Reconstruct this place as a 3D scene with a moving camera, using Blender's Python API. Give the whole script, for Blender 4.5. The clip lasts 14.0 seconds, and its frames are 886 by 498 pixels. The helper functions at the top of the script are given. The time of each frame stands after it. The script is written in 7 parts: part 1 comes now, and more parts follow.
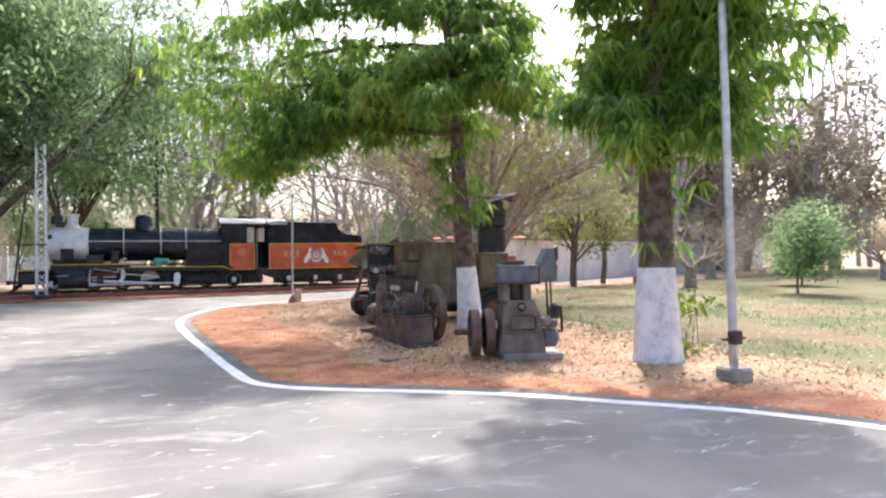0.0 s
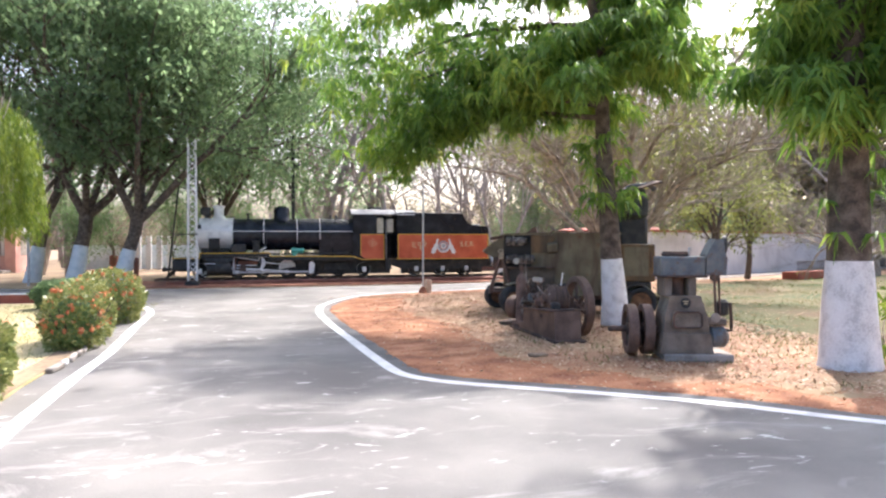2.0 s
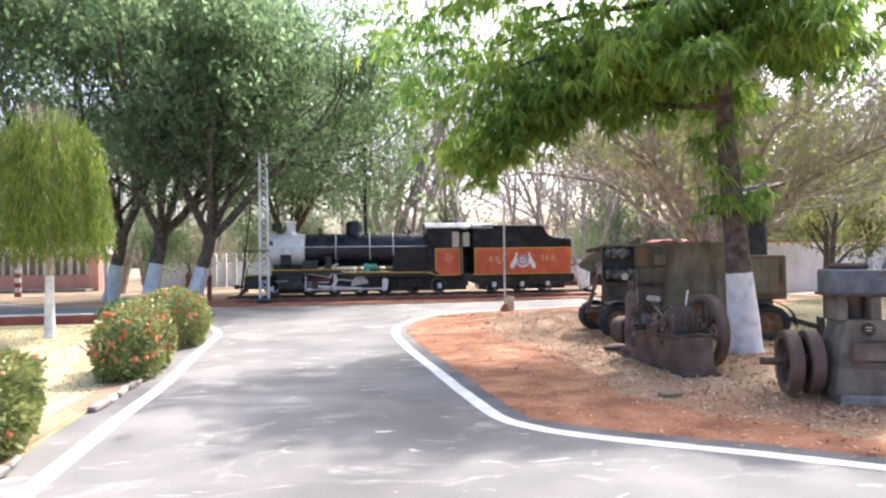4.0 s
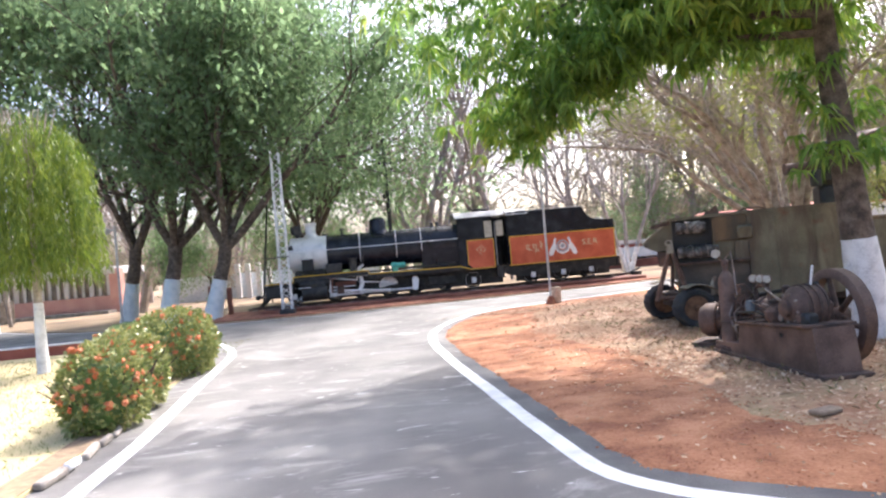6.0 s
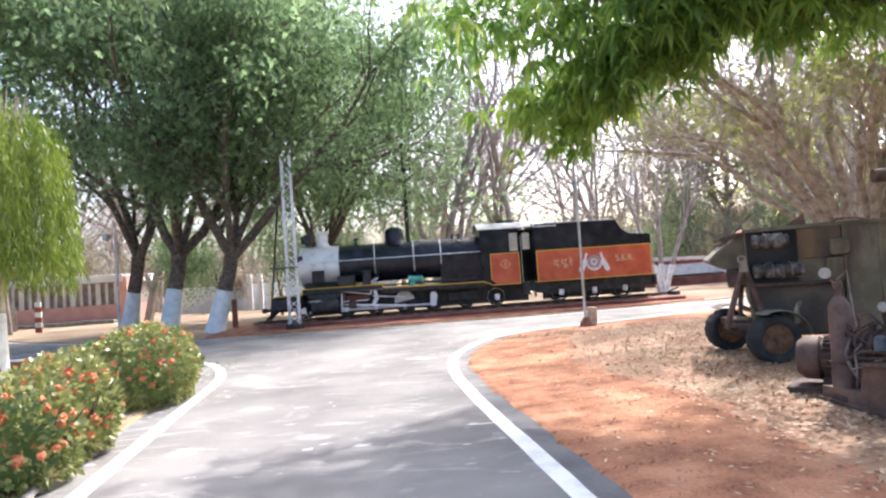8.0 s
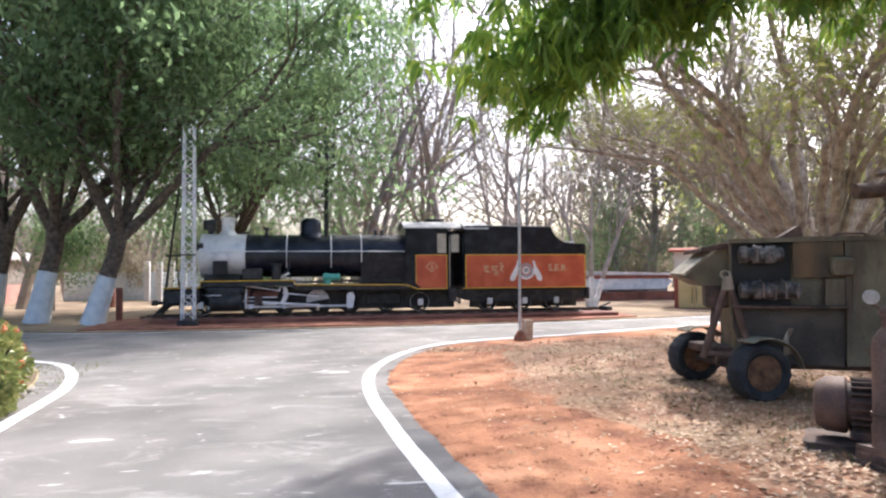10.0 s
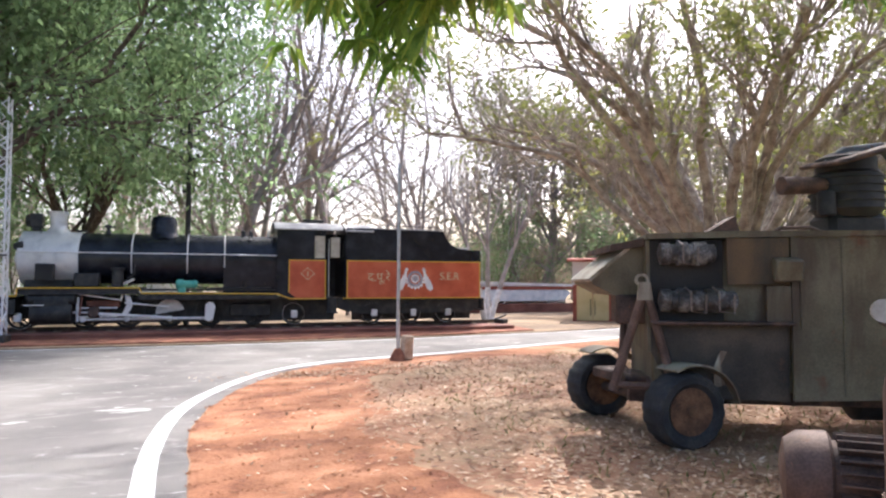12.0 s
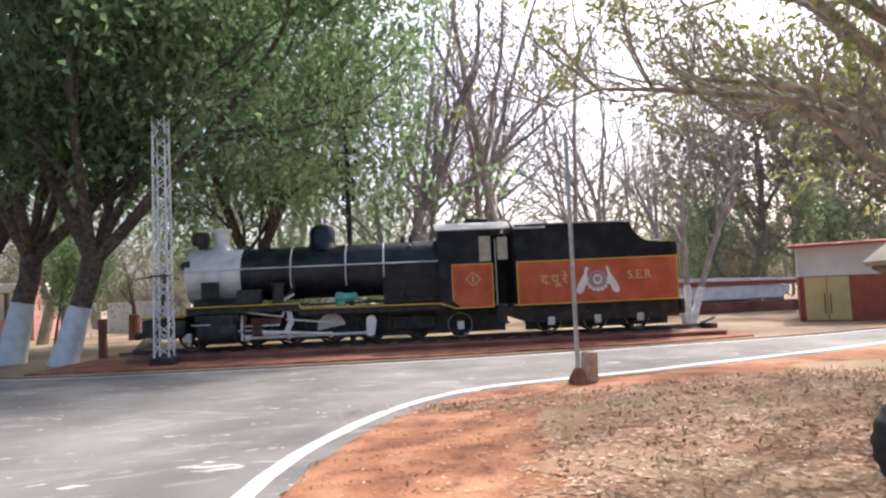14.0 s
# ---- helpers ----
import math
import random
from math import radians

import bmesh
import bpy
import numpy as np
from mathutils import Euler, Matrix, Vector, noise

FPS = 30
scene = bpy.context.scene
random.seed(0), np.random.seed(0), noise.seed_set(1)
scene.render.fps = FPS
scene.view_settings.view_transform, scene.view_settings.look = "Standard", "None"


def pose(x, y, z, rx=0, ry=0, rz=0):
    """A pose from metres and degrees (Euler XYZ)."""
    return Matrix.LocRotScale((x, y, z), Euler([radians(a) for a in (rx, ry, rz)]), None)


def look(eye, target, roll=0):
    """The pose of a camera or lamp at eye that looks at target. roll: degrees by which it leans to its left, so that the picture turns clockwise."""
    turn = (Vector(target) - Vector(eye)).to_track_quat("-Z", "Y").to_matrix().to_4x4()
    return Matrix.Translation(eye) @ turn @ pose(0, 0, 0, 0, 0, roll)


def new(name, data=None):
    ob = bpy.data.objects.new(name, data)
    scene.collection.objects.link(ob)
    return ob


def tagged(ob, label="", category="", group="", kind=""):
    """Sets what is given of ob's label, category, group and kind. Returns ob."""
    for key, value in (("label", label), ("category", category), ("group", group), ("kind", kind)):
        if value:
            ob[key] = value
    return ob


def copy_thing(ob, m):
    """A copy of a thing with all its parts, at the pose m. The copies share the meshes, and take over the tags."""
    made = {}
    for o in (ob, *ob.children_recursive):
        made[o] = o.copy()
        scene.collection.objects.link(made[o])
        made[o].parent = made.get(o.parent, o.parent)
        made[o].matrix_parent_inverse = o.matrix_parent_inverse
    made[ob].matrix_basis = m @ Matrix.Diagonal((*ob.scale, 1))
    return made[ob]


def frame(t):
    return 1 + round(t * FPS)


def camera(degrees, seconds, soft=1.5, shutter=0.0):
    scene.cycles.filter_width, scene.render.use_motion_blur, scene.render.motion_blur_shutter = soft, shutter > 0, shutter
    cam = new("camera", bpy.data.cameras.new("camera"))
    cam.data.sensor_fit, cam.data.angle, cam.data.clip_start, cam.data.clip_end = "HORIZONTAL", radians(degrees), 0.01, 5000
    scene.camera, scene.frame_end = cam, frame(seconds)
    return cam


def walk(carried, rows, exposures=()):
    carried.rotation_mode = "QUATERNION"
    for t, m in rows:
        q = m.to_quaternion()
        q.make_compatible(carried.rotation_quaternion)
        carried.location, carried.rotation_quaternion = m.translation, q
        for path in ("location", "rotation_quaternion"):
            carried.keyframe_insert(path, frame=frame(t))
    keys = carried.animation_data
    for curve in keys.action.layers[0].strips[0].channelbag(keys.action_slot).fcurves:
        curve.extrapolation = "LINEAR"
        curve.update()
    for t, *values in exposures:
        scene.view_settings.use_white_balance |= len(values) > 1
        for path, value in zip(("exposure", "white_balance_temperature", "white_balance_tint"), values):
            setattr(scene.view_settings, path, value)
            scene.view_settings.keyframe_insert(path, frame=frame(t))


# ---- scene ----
cam = camera(68.2, 14.0, soft=2.3)
PATH = [
    (0, (3.0, 4.774, 1.916), (3.796, 6.609, 1.923), -0.6),
    (0.5, (3.008, 4.799, 1.908), (3.661, 6.689, 1.95), -0.6),
    (1, (2.909, 4.787, 1.885), (3.358, 6.736, 1.897), 0.1),
    (1.5, (2.857, 5.096, 1.866), (3.329, 7.039, 1.904), -1.2),
    (2, (2.669, 5.491, 1.87), (3.128, 7.437, 1.856), -0.2),
    (2.5, (2.599, 5.899, 1.86), (2.959, 7.866, 1.857), -0.5),
    (2.7, (2.621, 6.039, 1.864), (2.851, 8.025, 1.865), -2.0),
    (4.8, (2.614, 8.361, 1.853), (2.881, 10.34, 1.956), -0.5),
    (5, (2.606, 8.601, 1.859), (2.894, 10.572, 2.041), -1.4),
    (5.5, (2.638, 9.17, 1.883), (2.915, 11.143, 2.059), -2.8),
    (6, (2.667, 9.707, 1.84), (2.837, 11.7, 1.86), -5.2),
    (6.5, (2.641, 10.268, 1.828), (2.843, 12.257, 1.795), -6.7),
    (7, (2.655, 10.822, 1.873), (2.726, 12.82, 1.826), -4.9),
    (7.5, (2.666, 11.345, 1.851), (2.913, 13.329, 1.826), -7.1),
    (8, (2.737, 11.841, 1.82), (2.854, 13.837, 1.889), -4.0),
    (8.2, (2.752, 12.077, 1.819), (2.955, 14.063, 1.932), -2.2),
    (10.3, (2.866, 14.483, 1.693), (3.297, 16.435, 1.741), 0.4),
    (10.5, (2.914, 14.714, 1.662), (3.43, 16.646, 1.626), 0.3),
    (11, (3.269, 15.411, 1.674), (3.785, 17.343, 1.649), -2.9),
    (11.5, (3.648, 15.945, 1.726), (4.217, 17.858, 1.859), 2.4),
    (12, (4.112, 16.507, 1.642), (4.75, 18.399, 1.747), 0.1),
    (12.5, (4.347, 17.065, 1.677), (4.906, 18.981, 1.801), -0.9),
    (13, (4.678, 17.621, 1.695), (5.022, 19.579, 1.919), 0.1),
    (13.5, (4.743, 18.435, 1.649), (5.098, 20.392, 1.864), -0.8),
    (14, (5.003, 19.234, 1.615), (5.1, 21.227, 1.747), -2.6),
]
# the phone darkens its picture as it nears the bright road ahead
EXPOSURES = [(0.0, 1.62, 6080, 14), (5.0, 1.76, 5960, 15), (8.0, 1.80, 5930, 15), (10.5, 1.40, 5960, 14), (12.5, 1.44, 6000, 16), (13.5, 0.98, 6080, 15), (14.0, 1.12, 6080, 15)]
walk(cam, [(t, look(eye, target, roll)) for t, eye, target, roll in PATH], EXPOSURES)

# ---- light ----
SUN_AZ, SUN_EL = 38.0, 50.0          # degrees from +y towards +x, and above the horizon
world = bpy.data.worlds.new("hazy_sky")
scene.world = world
world.use_nodes = True
sky = world.node_tree.nodes.new("ShaderNodeTexSky")
sky.sky_type = "NISHITA"
sky.sun_disc = False
sky.sun_elevation = radians(SUN_EL)
sky.sun_rotation = radians(SUN_AZ)
sky.air_density, sky.dust_density, sky.ozone_density = 1.0, 6.0, 1.0
world.node_tree.nodes["Background"].inputs["Strength"].default_value = 0.15
world.node_tree.links.new(sky.outputs["Color"], world.node_tree.nodes["Background"].inputs["Color"])
sun_data = bpy.data.lights.new("sun", "SUN")
sun_data.energy, sun_data.angle, sun_data.color = 2.15, radians(1.0), (1.0, 0.94, 0.84)
sun = new("sun", sun_data)
_az, _el = radians(SUN_AZ), radians(SUN_EL)
sun.matrix_world = look((60 * math.sin(_az) * math.cos(_el), 60 * math.cos(_az) * math.cos(_el), 60 * math.sin(_el)), (0, 0, 0))


# ---- materials ----
def material(name, colours, scale=4.0, rough=0.8, metal=0.0, bump=0.2, fine=60.0, through_light=0.0, island=0.0, rust=None, rust_amount=0.5, spec=0.5, obj_random=0.0, detail=6.0):
    """Noise-mixed colours at two scales, a bump, optional rust patches and optional light passing through thin leaves."""
    m = bpy.data.materials.new(name)
    m.use_nodes = True
    nt = m.node_tree
    n, l = nt.nodes, nt.links
    bsdf, out = n["Principled BSDF"], n["Material Output"]
    tc = n.new("ShaderNodeTexCoord")
    big = n.new("ShaderNodeTexNoise")
    big.inputs["Scale"].default_value, big.inputs["Detail"].default_value = scale, detail
    l.new(tc.outputs["Object"], big.inputs["Vector"])
    small = n.new("ShaderNodeTexNoise")
    small.inputs["Scale"].default_value, small.inputs["Detail"].default_value = fine, 4.0
    l.new(tc.outputs["Object"], small.inputs["Vector"])
    mix = n.new("ShaderNodeMath")
    mix.operation = "MULTIPLY_ADD"
    l.new(small.outputs["Fac"], mix.inputs[0])
    mix.inputs[1].default_value = 0.45
    l.new(big.outputs["Fac"], mix.inputs[2])
    fac = mix.outputs[0]
    shift = 0.225
    for amount, node, socket in ((island, "ShaderNodeNewGeometry", "Random Per Island"), (obj_random, "ShaderNodeObjectInfo", "Random")):
        if amount:
            g = n.new(node)
            add = n.new("ShaderNodeMath")
            add.operation = "MULTIPLY_ADD"
            l.new(g.outputs[socket], add.inputs[0])
            add.inputs[1].default_value = amount
            l.new(fac, add.inputs[2])
            fac = add.outputs[0]
            shift += amount / 2
    ramp = n.new("ShaderNodeValToRGB")
    els = ramp.color_ramp.elements
    while len(els) < len(colours):
        els.new(0.5)
    span = 0.34 + island * 0.8 + obj_random * 0.6
    for i, c in enumerate(colours):
        els[i].position = min(1.0, max(0.0, 0.5 + shift - span / 2 + span * i / max(1, len(colours) - 1)))
        els[i].color = (*c, 1)
    if 0.5 + shift + span / 2 > 1.0:
        scale_node = n.new("ShaderNodeMath")
        scale_node.operation = "MULTIPLY"
        scale_node.inputs[1].default_value = 0.5
        l.new(fac, scale_node.inputs[0])
        fac = scale_node.outputs[0]
        for i in range(len(colours)):
            els[i].position = min(1.0, (0.5 + shift - span / 2 + span * i / max(1, len(colours) - 1)) * 0.5)
    l.new(fac, ramp.inputs["Fac"])
    colour = ramp.outputs["Color"]
    if rust:
        rn = n.new("ShaderNodeTexNoise")
        rn.inputs["Scale"].default_value, rn.inputs["Detail"].default_value, rn.inputs["Roughness"].default_value = scale * 1.7, 8.0, 0.7
        l.new(tc.outputs["Object"], rn.inputs["Vector"])
        rr = n.new("ShaderNodeValToRGB")
        rr.color_ramp.elements[0].position, rr.color_ramp.elements[1].position = 0.72 - rust_amount * 0.35, 0.80 - rust_amount * 0.3
        l.new(rn.outputs["Fac"], rr.inputs["Fac"])
        mx = n.new("ShaderNodeMix")
        mx.data_type = "RGBA"
        l.new(rr.outputs["Color"], mx.inputs["Factor"])
        l.new(colour, mx.inputs["A"])
        mx.inputs["B"].default_value = (*rust, 1)
        colour = mx.outputs["Result"]
    l.new(colour, bsdf.inputs["Base Color"])
    bsdf.inputs["Roughness"].default_value = rough
    bsdf.inputs["Metallic"].default_value = metal
    bsdf.inputs["Specular IOR Level"].default_value = spec
    if bump:
        b = n.new("ShaderNodeBump")
        b.inputs["Strength"].default_value, b.inputs["Distance"].default_value = bump, 0.02
        l.new(mix.outputs[0], b.inputs["Height"])
        l.new(b.outputs["Normal"], bsdf.inputs["Normal"])
    if through_light:
        tr = n.new("ShaderNodeBsdfTranslucent")
        l.new(colour, tr.inputs["Color"])
        ms = n.new("ShaderNodeMixShader")
        ms.inputs["Fac"].default_value = through_light
        l.new(bsdf.outputs["BSDF"], ms.inputs[1])
        l.new(tr.outputs["BSDF"], ms.inputs[2])
        l.new(ms.outputs["Shader"], out.inputs["Surface"])
    return m


def asphalt_material():
    m = material("worn_asphalt", [(0.135, 0.128, 0.12), (0.19, 0.18, 0.167), (0.255, 0.24, 0.22)], scale=0.5, fine=90, rough=0.8, bump=0.4, spec=0.3)
    nt = m.node_tree
    n, l = nt.nodes, nt.links
    bsdf = n["Principled BSDF"]
    base = bsdf.inputs["Base Color"].links[0].from_socket
    tc = n.new("ShaderNodeTexCoord")
    # chalky wear patches, stretched across the way
    mp = n.new("ShaderNodeMapping")
    mp.inputs["Scale"].default_value = (0.55, 1.3, 1.0)
    mp.inputs["Rotation"].default_value = (0, 0, 0.5)
    l.new(tc.outputs["Object"], mp.inputs["Vector"])
    w = n.new("ShaderNodeTexNoise")
    w.inputs["Scale"].default_value, w.inputs["Detail"].default_value, w.inputs["Roughness"].default_value, w.inputs["Distortion"].default_value = 1.2, 8.0, 0.73, 1.1
    l.new(mp.outputs["Vector"], w.inputs["Vector"])
    r = n.new("ShaderNodeValToRGB")
    r.color_ramp.elements[0].position, r.color_ramp.elements[1].position = 0.54, 0.70
    r.color_ramp.elements[1].color = (0.75, 0.75, 0.75, 1)
    l.new(w.outputs["Fac"], r.inputs["Fac"])
    mx = n.new("ShaderNodeMix")
    mx.data_type = "RGBA"
    l.new(r.outputs["Color"], mx.inputs["Factor"])
    l.new(base, mx.inputs["A"])
    mx.inputs["B"].default_value = (0.39, 0.375, 0.35, 1)
    # thin white scuffs
    m2 = n.new("ShaderNodeMapping")
    m2.inputs["Scale"].default_value = (0.8, 2.3, 1.0)
    m2.inputs["Rotation"].default_value = (0, 0, -0.25)
    l.new(tc.outputs["Object"], m2.inputs["Vector"])
    w2 = n.new("ShaderNodeTexNoise")
    w2.inputs["Scale"].default_value, w2.inputs["Detail"].default_value, w2.inputs["Roughness"].default_value, w2.inputs["Distortion"].default_value = 1.6, 6.0, 0.62, 1.6
    l.new(m2.outputs["Vector"], w2.inputs["Vector"])
    r2 = n.new("ShaderNodeValToRGB")
    r2.color_ramp.elements[0].position, r2.color_ramp.elements[1].position = 0.635, 0.69
    l.new(w2.outputs["Fac"], r2.inputs["Fac"])
    m3 = n.new("ShaderNodeMix")
    m3.data_type = "RGBA"
    l.new(r2.outputs["Color"], m3.inputs["Factor"])
    l.new(mx.outputs["Result"], m3.inputs["A"])
    m3.inputs["B"].default_value = (0.56, 0.55, 0.52, 1)
    l.new(m3.outputs["Result"], bsdf.inputs["Base Color"])
    return m


def streaked(m, colour, lo=0.5, hi=0.72, amount=0.85):
    """Dirt and rust that has run down upright sheet metal."""
    n, l = m.node_tree.nodes, m.node_tree.links
    bsdf = n["Principled BSDF"]
    base = bsdf.inputs["Base Color"].links[0].from_socket
    tc, mp, w, r, mx = (n.new("ShaderNode" + k) for k in ("TexCoord", "Mapping", "TexNoise", "ValToRGB", "Mix"))
    mp.inputs["Scale"].default_value = (3.5, 3.5, 0.7)
    l.new(tc.outputs["Object"], mp.inputs["Vector"])
    w.inputs["Scale"].default_value, w.inputs["Detail"].default_value, w.inputs["Roughness"].default_value, w.inputs["Distortion"].default_value = 1.3, 7.0, 0.6, 0.5
    l.new(mp.outputs["Vector"], w.inputs["Vector"])
    r.color_ramp.elements[0].position, r.color_ramp.elements[1].position = lo, hi
    r.color_ramp.elements[1].color = (amount, amount, amount, 1)
    l.new(w.outputs["Fac"], r.inputs["Fac"])
    mx.data_type = "RGBA"
    l.new(r.outputs["Color"], mx.inputs["Factor"])
    l.new(base, mx.inputs["A"])
    mx.inputs["B"].default_value = (*colour, 1)
    l.new(mx.outputs["Result"], bsdf.inputs["Base Color"])


ASPHALT = asphalt_material()
LINE_PAINT = material("road_paint", [(0.6, 0.6, 0.58), (0.78, 0.78, 0.76), (0.84, 0.84, 0.82)], scale=3, rough=0.7, bump=0.3)
RED_SOIL = material("red_soil", [(0.22, 0.085, 0.042), (0.38, 0.165, 0.078), (0.50, 0.25, 0.135)], scale=1.6, fine=35, rough=0.95, bump=0.9)
LITTER = material("dry_lawn", [(0.28, 0.13, 0.07), (0.37, 0.20, 0.115), (0.40, 0.26, 0.155), (0.32, 0.24, 0.13)], scale=0.45, fine=14, rough=0.95, bump=0.9)
STRAW = material("straw_lawn", [(0.40, 0.33, 0.17), (0.52, 0.43, 0.24), (0.32, 0.30, 0.12)], scale=0.6, fine=25, rough=0.95, bump=0.7)
EARTH = material("dry_earth", [(0.16, 0.11, 0.07), (0.28, 0.20, 0.12), (0.40, 0.29, 0.18)], scale=0.3, fine=12, rough=0.95, bump=0.6)
DRY_LEAF = material("dry_leaf", [(0.15, 0.08, 0.045), (0.36, 0.205, 0.11), (0.53, 0.355, 0.205), (0.74, 0.59, 0.43)], scale=2, rough=0.7, bump=0, island=0.75)
GREEN_LAWN = material("patchy_lawn", [(0.055, 0.075, 0.02), (0.095, 0.105, 0.035), (0.15, 0.13, 0.055), (0.15, 0.095, 0.05)], scale=0.35, fine=14, rough=0.95, bump=0.9)
GRASS = material("grass_blade", [(0.08, 0.12, 0.025), (0.16, 0.18, 0.05), (0.28, 0.24, 0.10)], scale=0.6, rough=0.7, bump=0, island=0.4, through_light=0.3)
BLACK = material("sooty_black_paint", [(0.006, 0.008, 0.013), (0.011, 0.013, 0.02), (0.024, 0.027, 0.036)], scale=2.2, rough=0.27, bump=0.10, spec=0.35, rust=(0.04, 0.034, 0.03), rust_amount=0.1)
UNDER = material("black_running_gear", [(0.010, 0.012, 0.013), (0.022, 0.024, 0.025), (0.05, 0.046, 0.04)], scale=4, rough=0.6, bump=0.3)
SILVER = material("smokebox_silver", [(0.55, 0.56, 0.56), (0.70, 0.71, 0.70), (0.78, 0.78, 0.77)], scale=2.5, rough=0.45, metal=0.25, bump=0.12, rust=(0.2, 0.17, 0.14), rust_amount=0.2)
ORANGE = material("vermilion_panel", [(0.40, 0.075, 0.028), (0.50, 0.10, 0.04), (0.56, 0.135, 0.06)], scale=2, rough=0.5, bump=0.06)
YELLOW = material("yellow_trim", [(0.60, 0.36, 0.03), (0.72, 0.46, 0.06)], scale=5, rough=0.55, bump=0.05)
WHITE = material("white_paint", [(0.58, 0.58, 0.57), (0.76, 0.76, 0.75), (0.82, 0.82, 0.81)], scale=3, rough=0.6, bump=0.1, rust=(0.33, 0.29, 0.24), rust_amount=0.12)
ROOF_GREY = material("cab_roof_grey", [(0.22, 0.22, 0.22), (0.33, 0.33, 0.325), (0.44, 0.44, 0.43)], scale=2, rough=0.8, spec=0.2, bump=0.15, rust=(0.2, 0.14, 0.1), rust_amount=0.25)
TEAL = material("turquoise_paint", [(0.05, 0.30, 0.24), (0.11, 0.42, 0.34)], scale=6, rough=0.5, bump=0.1)
MAST_PAINT = material("aluminium_paint", [(0.55, 0.56, 0.57), (0.70, 0.71, 0.72), (0.78, 0.78, 0.78)], scale=6, rough=0.55, bump=0.08, rust=(0.35, 0.27, 0.2), rust_amount=0.12)
STEEL = material("galvanised_steel", [(0.36, 0.37, 0.38), (0.50, 0.51, 0.52), (0.6, 0.6, 0.6)], scale=6, rough=0.45, metal=0.55, bump=0.08)
RUSTY = material("rusty_iron", [(0.042, 0.03, 0.026), (0.09, 0.06, 0.048), (0.17, 0.10, 0.07)], scale=5, rough=0.75, metal=0.15, bump=0.5, rust=(0.22, 0.10, 0.05), rust_amount=0.3)
RUST_BROWN = material("rust_brown_bed", [(0.075, 0.047, 0.037), (0.13, 0.082, 0.062), (0.20, 0.13, 0.10)], scale=3, rough=0.7, metal=0.1, bump=0.3, rust=(0.25, 0.12, 0.06), rust_amount=0.25)
OLIVE = material("olive_drab_paint", [(0.10, 0.088, 0.052), (0.15, 0.132, 0.08), (0.205, 0.18, 0.115)], scale=1.6, rough=0.62, bump=0.2, rust=(0.16, 0.08, 0.04), rust_amount=0.38)
PIPE_GREY = material("dull_bare_pipe", [(0.13, 0.10, 0.085), (0.22, 0.18, 0.155), (0.30, 0.26, 0.23)], scale=9, rough=0.6, metal=0.2, bump=0.2, rust=(0.2, 0.1, 0.055), rust_amount=0.3)
OLIVE_PALE = material("pale_sheet_paint", [(0.20, 0.18, 0.12), (0.32, 0.29, 0.21), (0.4, 0.37, 0.29)], scale=3, rough=0.5, bump=0.1, rust=(0.2, 0.11, 0.06), rust_amount=0.3)
RIM_RUST = material("rusted_ochre_rim", [(0.07, 0.035, 0.02), (0.14, 0.072, 0.036), (0.22, 0.12, 0.06)], scale=7, rough=0.85, bump=0.5, rust=(0.2, 0.08, 0.03), rust_amount=0.4)
DARK_BROWN = material("dark_brown_sheet", [(0.028, 0.024, 0.018), (0.055, 0.046, 0.034), (0.10, 0.08, 0.055)], scale=2.4, rough=0.6, bump=0.25, rust=(0.14, 0.075, 0.04), rust_amount=0.3)
DIAL = material("yellowed_dial", [(0.34, 0.31, 0.26), (0.46, 0.43, 0.36)], scale=20, rough=0.4, bump=0)
BROWN_PANEL = material("brown_panel_paint", [(0.07, 0.05, 0.028), (0.14, 0.088, 0.04), (0.19, 0.115, 0.05)], scale=2.2, rough=0.65, bump=0.15)
streaked(OLIVE, (0.075, 0.048, 0.03), 0.44, 0.66)
streaked(OLIVE_PALE, (0.12, 0.07, 0.04), 0.48, 0.66)
streaked(BROWN_PANEL, (0.05, 0.042, 0.028), 0.46, 0.66)
TYRE = material("old_tyre_rubber", [(0.014, 0.016, 0.018), (0.024, 0.027, 0.031), (0.055, 0.052, 0.046)], scale=4, rough=0.8, bump=0.3)
SLATE = material("blue_grey_engine_paint", [(0.07, 0.085, 0.10), (0.11, 0.135, 0.15), (0.17, 0.175, 0.17)], scale=4, rough=0.65, bump=0.3, rust=(0.13, 0.08, 0.055), rust_amount=0.52)
GREY_BODY = material("grey_brown_casting", [(0.095, 0.078, 0.06), (0.15, 0.125, 0.098), (0.22, 0.185, 0.15)], scale=4, rough=0.7, bump=0.35, rust=(0.2, 0.1, 0.06), rust_amount=0.25)
INSULATOR = material("grey_ribbed_drum", [(0.025, 0.022, 0.02), (0.075, 0.07, 0.066), (0.24, 0.23, 0.22)], scale=9, rough=0.6, bump=0.4, rust=(0.10, 0.06, 0.04), rust_amount=0.45)
CONCRETE = material("weathered_concrete", [(0.20, 0.175, 0.15), (0.30, 0.265, 0.23), (0.39, 0.35, 0.31)], scale=3, rough=0.9, bump=0.5)
PLINTH = material("red_oxide_plinth", [(0.13, 0.05, 0.035), (0.20, 0.08, 0.055), (0.27, 0.12, 0.085)], scale=1.4, rough=0.85, bump=0.4)
WHITEWASH = material("whitewash", [(0.52, 0.52, 0.52), (0.70, 0.70, 0.70), (0.78, 0.78, 0.78)], scale=5, fine=40, rough=0.9, bump=0.7, rust=(0.36, 0.32, 0.27), rust_amount=0.14)
